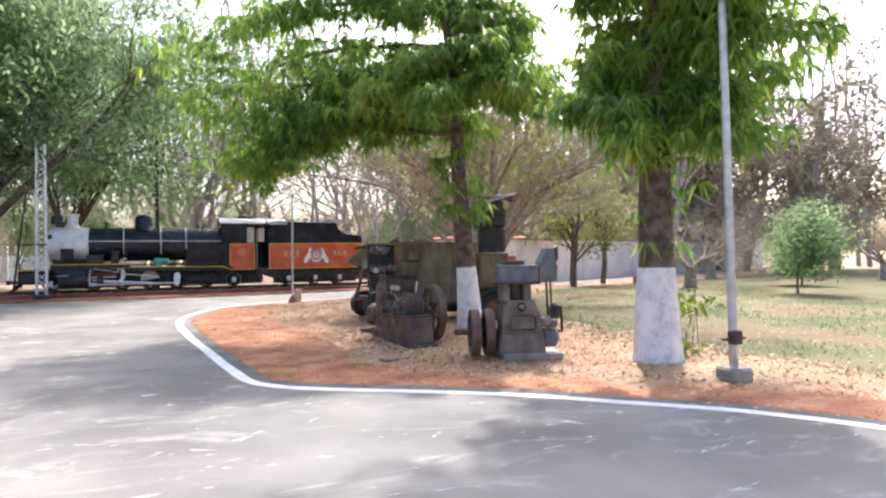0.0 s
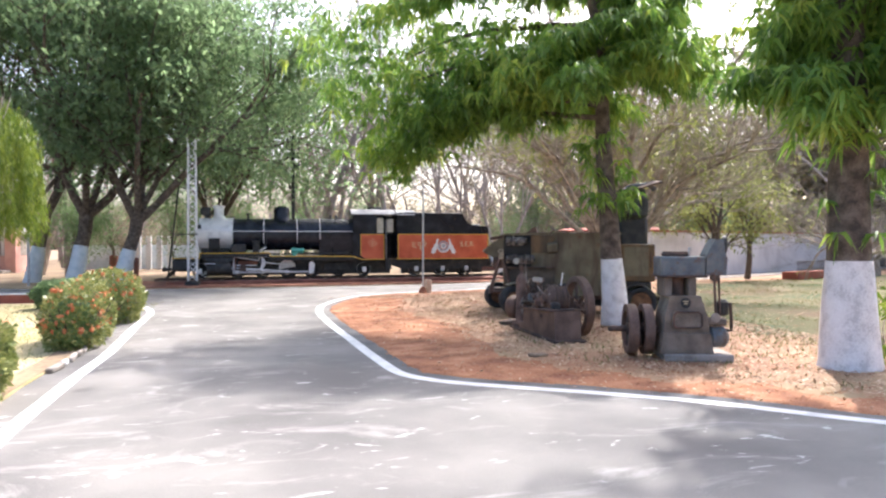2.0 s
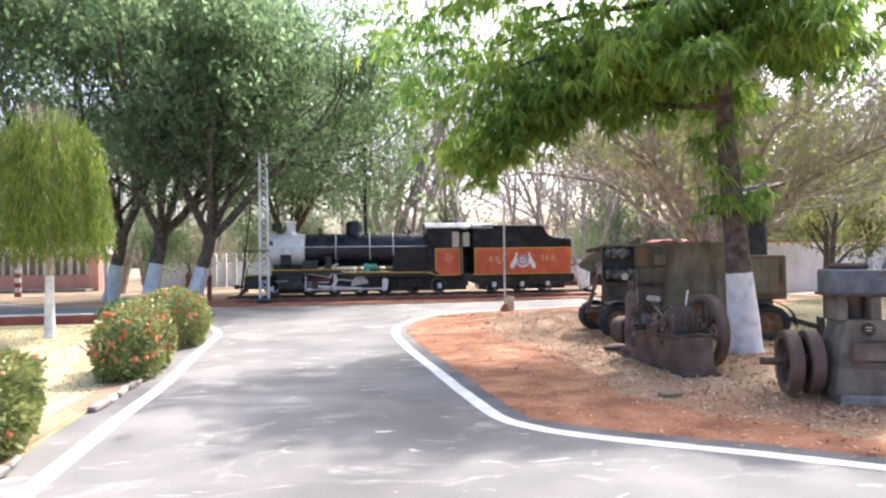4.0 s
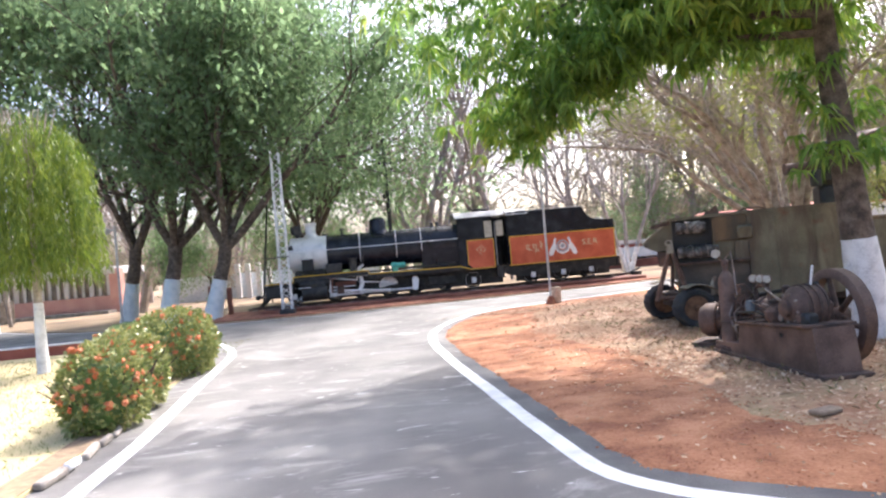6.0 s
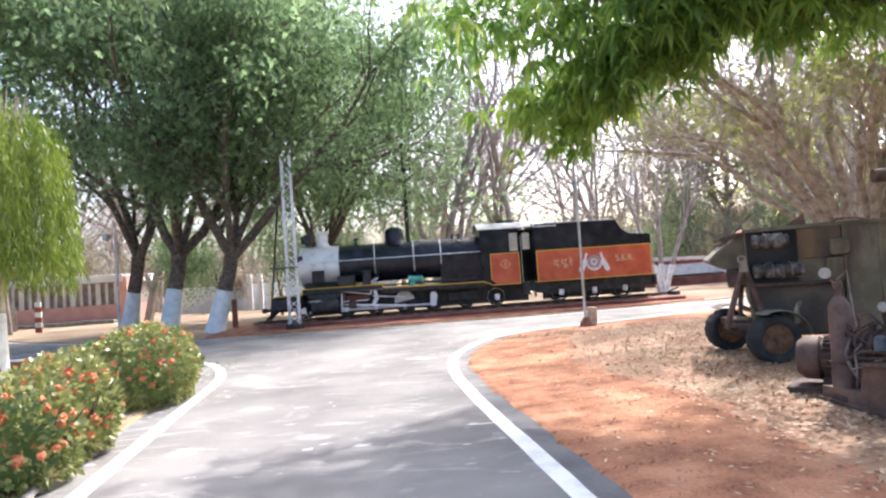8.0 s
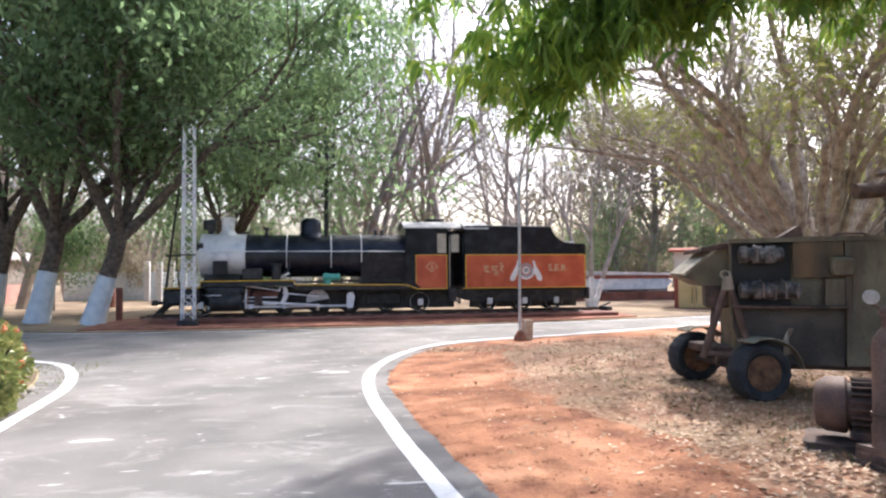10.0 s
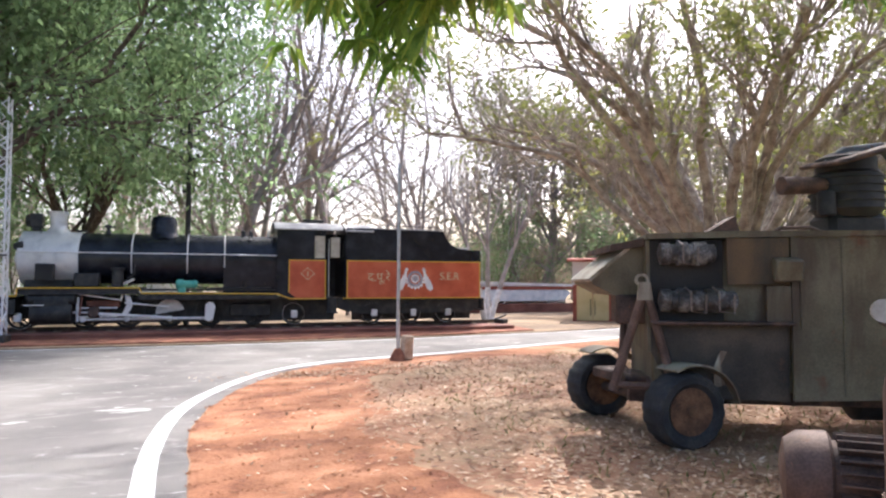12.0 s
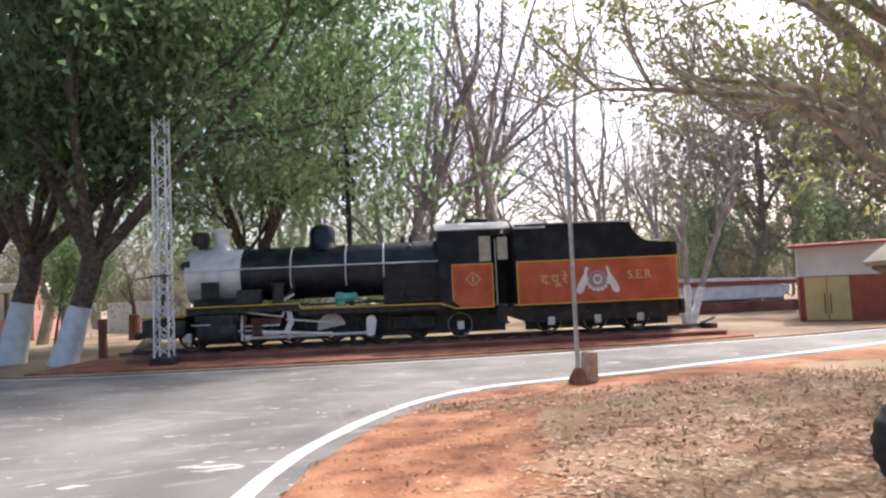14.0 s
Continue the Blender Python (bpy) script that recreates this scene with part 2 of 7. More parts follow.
# wall's and panel's own blue; on tree feet a shade tint over white
BLUEWASH = material("blue_wash_and_shade_tint", [(0.50, 0.57, 0.61), (0.62, 0.68, 0.71), (0.70, 0.74, 0.76)], scale=4, rough=0.9, bump=0.5, rust=(0.3, 0.28, 0.25), rust_amount=0.15)
BARK = material("dark_bark", [(0.055, 0.042, 0.034), (0.11, 0.085, 0.065), (0.17, 0.135, 0.105)], scale=7, fine=45, rough=0.95, bump=1.0)
BARK_PALE = material("pale_frangipani_bark", [(0.20, 0.16, 0.135), (0.34, 0.29, 0.24), (0.48, 0.42, 0.35)], scale=5, fine=30, rough=0.9, bump=0.6)
BARK_GREY = material("grey_twig_bark", [(0.18, 0.145, 0.13), (0.31, 0.265, 0.24), (0.45, 0.39, 0.35)], scale=3, rough=0.95, bump=0.4, obj_random=0.3)
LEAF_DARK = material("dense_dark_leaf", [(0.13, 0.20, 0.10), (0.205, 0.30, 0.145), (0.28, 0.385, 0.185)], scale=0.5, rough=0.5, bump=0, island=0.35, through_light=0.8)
LEAF_MAST = material("long_drooping_leaf", [(0.08, 0.17, 0.032), (0.15, 0.28, 0.05), (0.25, 0.40, 0.065), (0.42, 0.48, 0.08)], scale=0.7, rough=0.45, bump=0, island=0.4, through_light=0.5)
LEAF_WEEP = material("yellow_green_leaf", [(0.08, 0.14, 0.02), (0.17, 0.24, 0.03), (0.30, 0.36, 0.05)], scale=1.5, rough=0.45, bump=0, island=0.4, through_light=0.45)
LEAF_BUSH = material("ixora_leaf", [(0.11, 0.155, 0.045), (0.26, 0.29, 0.09), (0.46, 0.44, 0.18)], scale=3, rough=0.4, bump=0, island=0.45, through_light=0.3)
FLOWER = material("orange_red_flower", [(0.56, 0.10, 0.045), (0.68, 0.18, 0.075), (0.74, 0.32, 0.15)], scale=6, rough=0.6, bump=0, island=0.4, through_light=0.3)
LEAF_SPARSE = material("young_yellow_leaf", [(0.16, 0.20, 0.05), (0.28, 0.31, 0.09), (0.40, 0.40, 0.15)], scale=1, rough=0.5, bump=0, island=0.4, through_light=0.45)
# scrub leaves paled, distance haze is put into the colour
LEAF_SCRUB = material("haze_paled_scrub_leaf", [(0.17, 0.16, 0.10), (0.28, 0.25, 0.17), (0.40, 0.34, 0.26)], scale=0.3, rough=0.6, bump=0, island=0.4, through_light=0.35, obj_random=0.4)
WALL_WHITE = material("white_boundary_wall", [(0.58, 0.57, 0.57), (0.70, 0.69, 0.69), (0.76, 0.75, 0.74)], scale=0.8, rough=0.9, bump=0.2, rust=(0.42, 0.39, 0.36), rust_amount=0.1)
WALL_PINK = material("pink_wash_wall", [(0.58, 0.31, 0.26), (0.67, 0.39, 0.33)], scale=1.5, rough=0.9, bump=0.2)
WALL_CREAM = material("cream_door_paint", [(0.52, 0.42, 0.20), (0.62, 0.51, 0.27)], scale=2, rough=0.7, bump=0.1)
BRICK_RED = material("red_wash_wall", [(0.27, 0.075, 0.05), (0.36, 0.11, 0.075)], scale=2, rough=0.85, bump=0.25)
# near-black for painted shade in trailer bay, hole and slits; also box frame
DARK = material("interior_shade_and_black", [(0.02, 0.02, 0.02), (0.04, 0.04, 0.038)], scale=2, rough=0.9, bump=0)
CLOTH = material("faded_canvas", [(0.36, 0.34, 0.27), (0.5, 0.47, 0.38)], scale=5, rough=0.9, bump=0.3)
CORRUGATED = material("white_roof_sheet", [(0.55, 0.55, 0.56), (0.72, 0.72, 0.73)], scale=2, rough=0.4, metal=0.3, bump=0.1)
TIMBER = material("grey_timber", [(0.22, 0.16, 0.11), (0.36, 0.28, 0.2)], scale=8, rough=0.9, bump=0.5)
PALE_TIMBER = material("pale_split_timber", [(0.34, 0.25, 0.17), (0.48, 0.38, 0.28), (0.58, 0.49, 0.38)], scale=8, rough=0.9, bump=0.5)
EMBLEM_GREY = material("emblem_grey", [(0.28, 0.27, 0.30), (0.4, 0.38, 0.42)], scale=9, rough=0.6, bump=0)
LETTER = material("cream_lettering", [(0.52, 0.45, 0.28), (0.6, 0.53, 0.34)], scale=9, rough=0.6, bump=0)
EARTH_RED = material("ballast_earth", [(0.16, 0.06, 0.036), (0.26, 0.10, 0.058), (0.36, 0.165, 0.095)], scale=2, fine=18, rough=0.95, bump=0.8)


# ---- mesh helpers ----
def finish(name, me, mat, parent=None, label="", smooth=False):
    me.materials.append(mat)
    if smooth:
        me.polygons.foreach_set("use_smooth", [True] * len(me.polygons))
        me.set_sharp_from_angle(angle=radians(38))
    ob = new(name, me)
    if parent:
        ob.parent = parent
    if label:
        ob["label"] = label
    return ob


def part(name, bm, mat, parent=None, label="", smooth=True):
    me = bpy.data.meshes.new(name)
    bmesh.ops.recalc_face_normals(bm, faces=bm.faces)
    bm.to_mesh(me)
    bm.free()
    return finish(name, me, mat, parent, label, smooth)


def raw(name, verts, faces, mat, parent=None, label="", smooth=False):
    me = bpy.data.meshes.new(name)
    me.from_pydata(verts, [], faces)
    me.update()
    return finish(name, me, mat, parent, label, smooth)


def thing(name, label, category, at=(0, 0, 0), rz=0.0, group=""):
    ob = new(name)
    ob.matrix_world = pose(*at, 0, 0, rz)
    return tagged(ob, label, category, group)


def box(centre, size, bev=0.01, rot=(0, 0, 0), bm=None, taper=1.0):
    bm = bm or bmesh.new()
    tmp = bmesh.new()
    bmesh.ops.create_cube(tmp, size=1.0)
    for v in tmp.verts:
        k = taper if v.co.z > 0 else 1.0
        v.co = Vector((v.co.x * size[0] * k, v.co.y * size[1] * k, v.co.z * size[2]))
    if bev:
        bmesh.ops.bevel(tmp, geom=list(tmp.edges), offset=min(bev, min(size) * 0.4), segments=1, profile=0.5, affect="EDGES")
    me = bpy.data.meshes.new("tmp")
    tmp.transform(pose(*centre, *rot))
    tmp.to_mesh(me)
    tmp.free()
    bm.from_mesh(me)
    bpy.data.meshes.remove(me)
    return bm


def lathe(profile, start, axis, seg=24, bm=None):
    """Turns (distance along, radius) pairs round the axis that starts at start."""
    bm = bm or bmesh.new()
    a = Vector(axis).normalized()
    u = a.orthogonal().normalized()
    w = a.cross(u)
    rings = []
    for d, r in profile:
        c = Vector(start) + a * d
        rings.append([bm.verts.new(c + (u * math.cos(2 * math.pi * k / seg) + w * math.sin(2 * math.pi * k / seg)) * max(r, 1e-4)) for k in range(seg)])
    for r0, r1 in zip(rings, rings[1:]):
        for k in range(seg):
            bm.faces.new((r0[k], r0[(k + 1) % seg], r1[(k + 1) % seg], r1[k]))
    if abs(profile[0][1] - profile[-1][1]) < 1e-6 and abs(profile[0][0] - profile[-1][0]) < 1e-6:
        bmesh.ops.remove_doubles(bm, verts=rings[0] + rings[-1], dist=1e-5)
        return bm
    bm.faces.new(rings[0])
    bm.faces.new(rings[-1])
    return bm


def rod(p0, p1, r, r2=None, seg=10, bm=None):
    d = (Vector(p1) - Vector(p0))
    return lathe([(0, r), (d.length, r if r2 is None else r2)], p0, d, seg, bm)


def pipe(points, r, seg=8, bm=None):
    bm = bm or bmesh.new()
    pts = [Vector(p) for p in points]
    rings = []
    for i, p in enumerate(pts):
        a = (pts[min(i + 1, len(pts) - 1)] - pts[max(i - 1, 0)]).normalized()
        u = a.orthogonal().normalized() if i == 0 else (rings_u - a * rings_u.dot(a)).normalized()
        rings_u = u
        w = a.cross(u)
        rings.append([bm.verts.new(p + (u * math.cos(2 * math.pi * k / seg) + w * math.sin(2 * math.pi * k / seg)) * r) for k in range(seg)])
    for r0, r1 in zip(rings, rings[1:]):
        for k in range(seg):
            bm.faces.new((r0[k], r0[(k + 1) % seg], r1[(k + 1) % seg], r1[k]))
    bm.faces.new(rings[0])
    bm.faces.new(rings[-1])
    return bm


def slab(outline, axis, lo, hi, bm=None):
    """Extrudes a 2D outline along an axis ('x', 'y' or 'z') from lo to hi."""
    bm = bm or bmesh.new()
    put = {"x": lambda a, b, c: (c, a, b), "y": lambda a, b, c: (a, c, b), "z": lambda a, b, c: (a, b, c)}[axis]
    v0 = [bm.verts.new(put(a, b, lo)) for a, b in outline]
    v1 = [bm.verts.new(put(a, b, hi)) for a, b in outline]
    bm.faces.new(v0)
    bm.faces.new(v1)
    for i in range(len(v0)):
        j = (i + 1) % len(v0)
        bm.faces.new((v0[i], v0[j], v1[j], v1[i]))
    return bm


def smooth_line(points, step=0.4):
    """A Catmull-Rom curve through points, as 2D tuples."""
    out = []
    p = [points[0], *points, points[-1]]
    for i in range(1, len(p) - 2):
        a, b, c, d = (np.array(q, float) for q in p[i - 1:i + 3])
        n = max(2, int(np.linalg.norm(c - b) / step))
        for k in range(n):
            t = k / n
            out.append(tuple(0.5 * (2 * b + (c - a) * t + (2 * a - 5 * b + 4 * c - d) * t * t + (3 * b - a - 3 * c + d) * t ** 3)))
    out.append(tuple(points[-1]))
    return out


def offset_line(line, d):
    """Moves a 2D line to its left by d."""
    out = []
    for i, p in enumerate(line):
        a, b = np.array(line[max(i - 1, 0)]), np.array(line[min(i + 1, len(line) - 1)])
        t = (b - a) / (np.linalg.norm(b - a) + 1e-9)
        out.append((p[0] - t[1] * d, p[1] + t[0] * d))
    return out


def strip(name, line, width, z, mat, label, category="", ragged=0.0):
    rng = random.Random(5)
    a = [(x, y) for x, y in offset_line(line, width / 2)]
    b = [(x, y) for x, y in offset_line(line, -width / 2)]
    j = lambda: rng.uniform(-ragged, ragged)
    verts = []
    for (x0, y0), (x1, y1) in zip(a, b):
        verts += [(x0 + j(), y0 + j(), z), (x1 + j(), y1 + j(), z)]
    faces = [(2 * i, 2 * i + 1, 2 * i + 3, 2 * i + 2) for i in range(len(line) - 1)]
    return tagged(raw(name, verts, faces, mat), label, category, kind="structure")


def sheet(name, outline, z, mat, label, thick=0.02, spread=0.0):
    bm = slab(outline, "z", z - thick, z)
    if spread:                                       # the rim runs out in a thin slope
        n = len(outline)
        turn = 1 if sum(outline[i - 1][0] * outline[i][1] - outline[i][0] * outline[i - 1][1] for i in range(n)) > 0 else -1
        slot = {(round(p[0], 4), round(p[1], 4)): i for i, p in enumerate(outline)}
        for v in bm.verts:
            i = slot.get((round(v.co.x, 4), round(v.co.y, 4)))
            if i is not None and v.co.z < z - thick / 2:
                a, b = outline[i - 1], outline[(i + 1) % n]
                dx, dy = b[0] - a[0], b[1] - a[1]
                ln = math.hypot(dx, dy) or 1.0
                v.co.x += turn * dy / ln * spread
                v.co.y -= turn * dx / ln * spread
    bmesh.ops.triangulate(bm, faces=[f for f in bm.faces if len(f.verts) > 4])
    return tagged(part(name, bm, mat, smooth=False), label, kind="structure")


# ---- ground, road, verges ----
# fresh asphalt's own dark tone, with some shadow put into the colour
MARGIN = material("asphalt_margin_with_shade", [(0.08, 0.08, 0.082), (0.115, 0.113, 0.112), (0.16, 0.157, 0.15)], scale=1.5, fine=80, rough=0.8, bump=0.4)
RIGHT_LINE = smooth_line([(17, -10), (14.5, -2), (12.2, 4), (10.7, 7.8), (9.95, 9.4), (9.23, 10.5), (8.3, 11.42), (7.4, 12.3), (6.3, 13.1), (5.5, 13.6), (4.85, 14.05), (4.42, 14.5), (4.2, 15.0), (4.1, 15.8), (3.98, 17.0), (3.86, 18.4), (3.69, 20.2), (3.57, 21.8), (3.49, 23.4), (3.53, 24.9), (3.74, 26.2), (4.05, 27.2), (4.6, 28.5), (5.3, 29.55), (6.2, 30.3), (7.6, 30.8), (9.1, 31.25), (10.3, 31.75), (13.2, 32.85), (15.9, 34.05), (19.5, 35.9), (25, 38.9)])
LEFT_LINE = smooth_line([(1.0, -12), (0.7, 0), (0.25, 8), (0.0, 11.9), (-0.12, 13.3), (-0.28, 15.6), (-0.36, 17.5), (-0.52, 19.3), (-0.75, 21.6), (-0.93, 23.8), (-1.1, 25.2), (-1.5, 26.6), (-2.1, 27.9), (-2.8, 28.6), (-4.2, 29.2), (-8, 29.5), (-16, 28.7), (-34, 26)])
FAR_LINE = smooth_line([(30, 42.2), (22, 38.9), (18, 37.3), (15.5, 36.5), (12, 35.85), (9, 35.3), (5.5, 34.95), (2.5, 34.9), (0, 34.95), (-3.5, 35.15), (-6.5, 36.0), (-9.5, 37.5), (-13.5, 40.6), (-20, 46.4), (-40, 60)])
R = 320.0
ground = raw("ground", [(x * R, y * R, -0.05) for x, y in ((-1, -1), (1, -1), (1, 1), (-1, 1))], [(0, 1, 2, 3)], EARTH)
tagged(ground, "dry brown earth reaching to the woods", kind="structure")
sheet("road", [(-60, -40), (60, -40), (60, 62), (-60, 62)], 0.0, ASPHALT, "sun-bleached grey asphalt road with chalky wear", 0.04)
strip("road_line_right", RIGHT_LINE, 0.19, 0.005, LINE_PAINT, "white painted edge line curving round the red verge", ragged=0.006)
strip("road_line_left", LEFT_LINE[:-1], 0.19, 0.005, LINE_PAINT, "white painted edge line beside the flowering bushes", ragged=0.006)
strip("road_margin", [p for p in offset_line(RIGHT_LINE, -0.27) if p[1] < 21.5], 0.36, 0.0045, MARGIN, "fresh asphalt margin beside the edge line, partly darkened for shade", ragged=0.015)
strip("road_line_far", FAR_LINE, 0.09, 0.005, LINE_PAINT, "thin white edge line in front of the plinth", ragged=0.006)

rng = random.Random(11)
soil_edge = [(x + 0.08 * noise.noise((x * 3, y * 3, 0)), y + 0.08 * noise.noise((x * 3, y * 3, 7))) for x, y in offset_line(RIGHT_LINE, -0.42)]
island = soil_edge + [(60, 50), (62, -30), (16, -20)]
sheet("lawn_right", island, 0.012, LITTER, "dry leaf-strewn lawn under the trees", 0.011, 0.09)
gl = smooth_line([(60, 4), (24, 6.5), (14.4, 9.2), (12.6, 12.5), (12.0, 15.5), (12.6, 19), (13.5, 23), (15.5, 27), (19, 30.5), (24, 33), (60, 44)], 0.15)
sheet("lawn_green", [(x + 0.5 * noise.noise((x * 1.2, y * 1.2, 3)) + 0.25 * noise.noise((x * 4, y * 4, 5)), y + 0.5 * noise.noise((x * 1.2, y * 1.2, 8))) for x, y in gl], 0.017, GREEN_LAWN, "patchy green and straw lawn in the sun", 0.02)
INNER = smooth_line([(12.2, 7.4), (11.0, 10.3), (9.4, 12.1), (7.9, 13.3), (6.9, 14.2), (6.3, 15.4), (6.2, 17), (6.3, 19), (6.2, 21.0), (5.9, 23), (5.9, 25), (6.5, 27.0), (7.8, 28.8), (10, 30.1), (13, 31.4), (16, 32.9)], 0.12)
inner = [(x + 0.55 * noise.noise((x * 1.1, y * 1.1, 3)) + 0.25 * noise.noise((x * 4, y * 4, 5)), y + 0.55 * noise.noise((x * 1.1, y * 1.1, 9)) + 0.25 * noise.noise((x * 4, y * 4, 1))) for x, y in INNER]
edge_part = [p for p in soil_edge if 5.5 < p[1] < 33.2 and p[0] < 16]
sheet("soil_verge", edge_part + inner[::-1], 0.016, RED_SOIL, "bare red soil verge along the road edge", 0.0115, 0.075)

left_edge = [(x + 0.03 * noise.noise((x * 3, y * 3, 2)), y) for x, y in offset_line(LEFT_LINE, 0.5)]
sheet("lawn_left", left_edge + [(-60, 20), (-60, -30)], 0.03, STRAW, "straw-dry lawn behind the flowering bushes", 0.06)
sheet("soil_bed_left", [p for p in offset_line(LEFT_LINE, 0.52) if 9 < p[1] < 27.2 and p[0] > -3] + [p for p in offset_line(LEFT_LINE, 0.85) if 9 < p[1] < 27.0 and p[0] > -4][::-1], 0.045, EARTH, "narrow bare soil bed under the bushes", 0.05)
verge = [(x, y) for x, y in offset_line(FAR_LINE, -0.25)] + [(-60, 75), (-60, 120), (60, 120), (60, 50)]
sheet("verge_far", verge, 0.03, EARTH, "dry earth verge behind the far road edge", 0.06)
kerb = [p for p in offset_line(LEFT_LINE, 0.35) if p[0] < -3.6]
for nm, w, z0, z1, mt, lb in (("kerb_left", 0.16, 0.0, 0.30, BRICK_RED, "low brick-red painted kerb wall by the road"), ("kerb_cap", 0.18, 0.30, 0.34, WHITE, "white painted top of the kerb wall")):
    a, b = offset_line(kerb, w / 2), offset_line(kerb, -w / 2)
    tagged(part(nm, slab(a + b[::-1], "z", z0, z1), mt, smooth=False), lb, kind="structure")
# kerb stones along the left bed
edge_l = [p for p in offset_line(LEFT_LINE, 0.42) if 10 < p[1] < 25.5]
bed = thing("bed_edging", "broken weathered edging stones along the flower bed", "edging", (0, 0, 0))
i = 0
while i < len(edge_l) - 1:
    p, q = np.array(edge_l[i]), np.array(edge_l[i + 1])
    L = np.linalg.norm(q - p)
    if rng.random() < 0.45:
        part("stone", box((*((p + q) / 2), 0.045), (L * rng.uniform(0.6, 0.95), rng.uniform(0.06, 0.11), rng.uniform(0.05, 0.09)), 0.02, (rng.uniform(-6, 6), rng.uniform(-6, 6), math.degrees(math.atan2(q[1] - p[1], q[0] - p[0])) + rng.uniform(-12, 12))), WHITEWASH if rng.random() < 0.04 else CONCRETE, bed)
    i += 1


# ---- leaves and branches ----
def blades(rs, centres, dirs, length, width, droop=0.0, flat=0.0):
    """Two-quad bent leaves from base points and directions (arrays). Returns verts, faces."""
    n = len(centres)
    d = dirs / (np.linalg.norm(dirs, axis=1, keepdims=True) + 1e-9)
    up = rs.normal(size=(n, 3)) * (1 - 0.75 * flat) + np.array([0, 0, 1.0]) * flat
    side = np.cross(d, up)
    side /= np.linalg.norm(side, axis=1, keepdims=True) + 1e-9
    ln = length * rs.uniform(0.7, 1.25, (n, 1))
    wd = width * rs.uniform(0.75, 1.2, (n, 1))
    mid = centres + d * ln * 0.5
    tip = centres + d * ln + np.array([0, 0, -1.0]) * ln * droop
    v = np.stack([centres, mid + side * wd / 2, tip, mid - side * wd / 2], 1).reshape(-1, 3)
    f = (np.arange(n) * 4)[:, None] + np.array([[0, 1, 2, 3]])
    return v, f


def leaf_mesh(name, v, f, mat, parent=None, label=""):
    me = bpy.data.meshes.new(name)
    me.vertices.add(len(v))
    me.vertices.foreach_set("co", np.asarray(v, dtype=np.float32).ravel())
    me.loops.add(f.size)
    me.loops.foreach_set("vertex_index", f.astype(np.int32).ravel())
    me.polygons.add(len(f))
    me.polygons.foreach_set("loop_start", (np.arange(len(f)) * f.shape[1]).astype(np.int32))
    me.update(calc_edges=True)
    me.validate()
    return finish(name, me, mat, parent, label)


class Wood:
    """Collects tapered branches into one mesh, and their tips."""

    def __init__(self, seed):
        self.r, self.v, self.f, self.tips = random.Random(seed), [], [], []

    def limb(self, p, d, length, r0, r1, segs=5, crook=0.25, lift=0.0, sides=6):
        pts, p, d = [Vector(p)], Vector(p), Vector(d).normalized()
        dirs = [d.copy()]
        for k in range(segs):
            d = (d + Vector((self.r.gauss(0, crook), self.r.gauss(0, crook), self.r.gauss(0, crook) + lift)) * 0.6).normalized()
            p = p + d * (length / segs)
            pts.append(p.copy())
            dirs.append(d.copy())
        self.tube(pts, [r0 + (r1 - r0) * (k / segs) for k in range(segs + 1)], sides)
        return pts, dirs

    def tube(self, pts, radii, sides=6):
        base, u = len(self.v), None
        for i, p in enumerate(pts):
            a = (pts[min(i + 1, len(pts) - 1)] - pts[max(i - 1, 0)]).normalized()
            u = a.orthogonal().normalized() if u is None else (u - a * u.dot(a)).normalized()
            w = a.cross(u)
            for k in range(sides):
                q = 2 * math.pi * k / sides
                self.v.append(tuple(p + (u * math.cos(q) + w * math.sin(q)) * radii[i]))
        for i in range(len(pts) - 1):
            for k in range(sides):
                a, b = base + i * sides + k, base + i * sides + (k + 1) % sides
                self.f.append((a, b, b + sides, a + sides))

    def grow(self, p, d, length, r, level, spec):
        """spec: list per level of (children, spread, ratio, crook, lift, sides)."""
        kids, spread, ratio, crook, lift, sides = spec[level]
        pts, dirs = self.limb(p, d, length, r, r * 0.5, 6 if level < 2 else 4, crook, lift, sides)
        if level == len(spec) - 1:
            self.tips += list(zip(pts[1:], dirs[1:]))
            return
        for k in range(kids):
            t = 1.0 if k == 0 else self.r.uniform(0.3, 0.95)
            i = min(int(t * (len(pts) - 1)), len(pts) - 1)
            dd = dirs[i].copy()
            ax = dd.orthogonal().normalized()
            ax.rotate(Matrix.Rotation(self.r.uniform(0, 6.283), 3, dd))
            ang = spread * self.r.uniform(0.5, 1.15) * (0.5 if k == 0 else 1.0)
            dd.rotate(Matrix.Rotation(ang, 3, ax))
            rr = r * (1 - 0.5 * t) * (0.85 if k == 0 else 0.62)
            self.grow(pts[i], dd, length * ratio * self.r.uniform(0.75, 1.2), rr, level + 1, spec)

    def mesh(self, name, mat, parent, label=""):
        return raw(name, self.v, self.f, mat, parent, label, smooth=True)


def painted_foot(parent, r0, r1, h, mat=WHITEWASH, lean=(0, 0), label="whitewashed lower trunk"):
    """The whitewashed foot of a trunk, a hair proud of the bark."""
    bm = lathe([(-0.03, r0 * 1.18), (0.08, r0 * 1.08), (h * 0.4, r0 * 0.9 + r1 * 0.1), (h, r1)], (0, 0, 0), (lean[0], lean[1], h), 18)
    for v in bm.verts:
        k = 0.035 * noise.noise((v.co.x * 5, v.co.y * 5, v.co.z * 2))
        v.co += Vector((v.co.x, v.co.y, 0)) * k * 3
        if v.co.z > h * 0.95:
            v.co.z += 0.02 * noise.noise((v.co.x * 9, v.co.y * 9, 3))
    return part("painted_foot", bm, mat, parent, label)


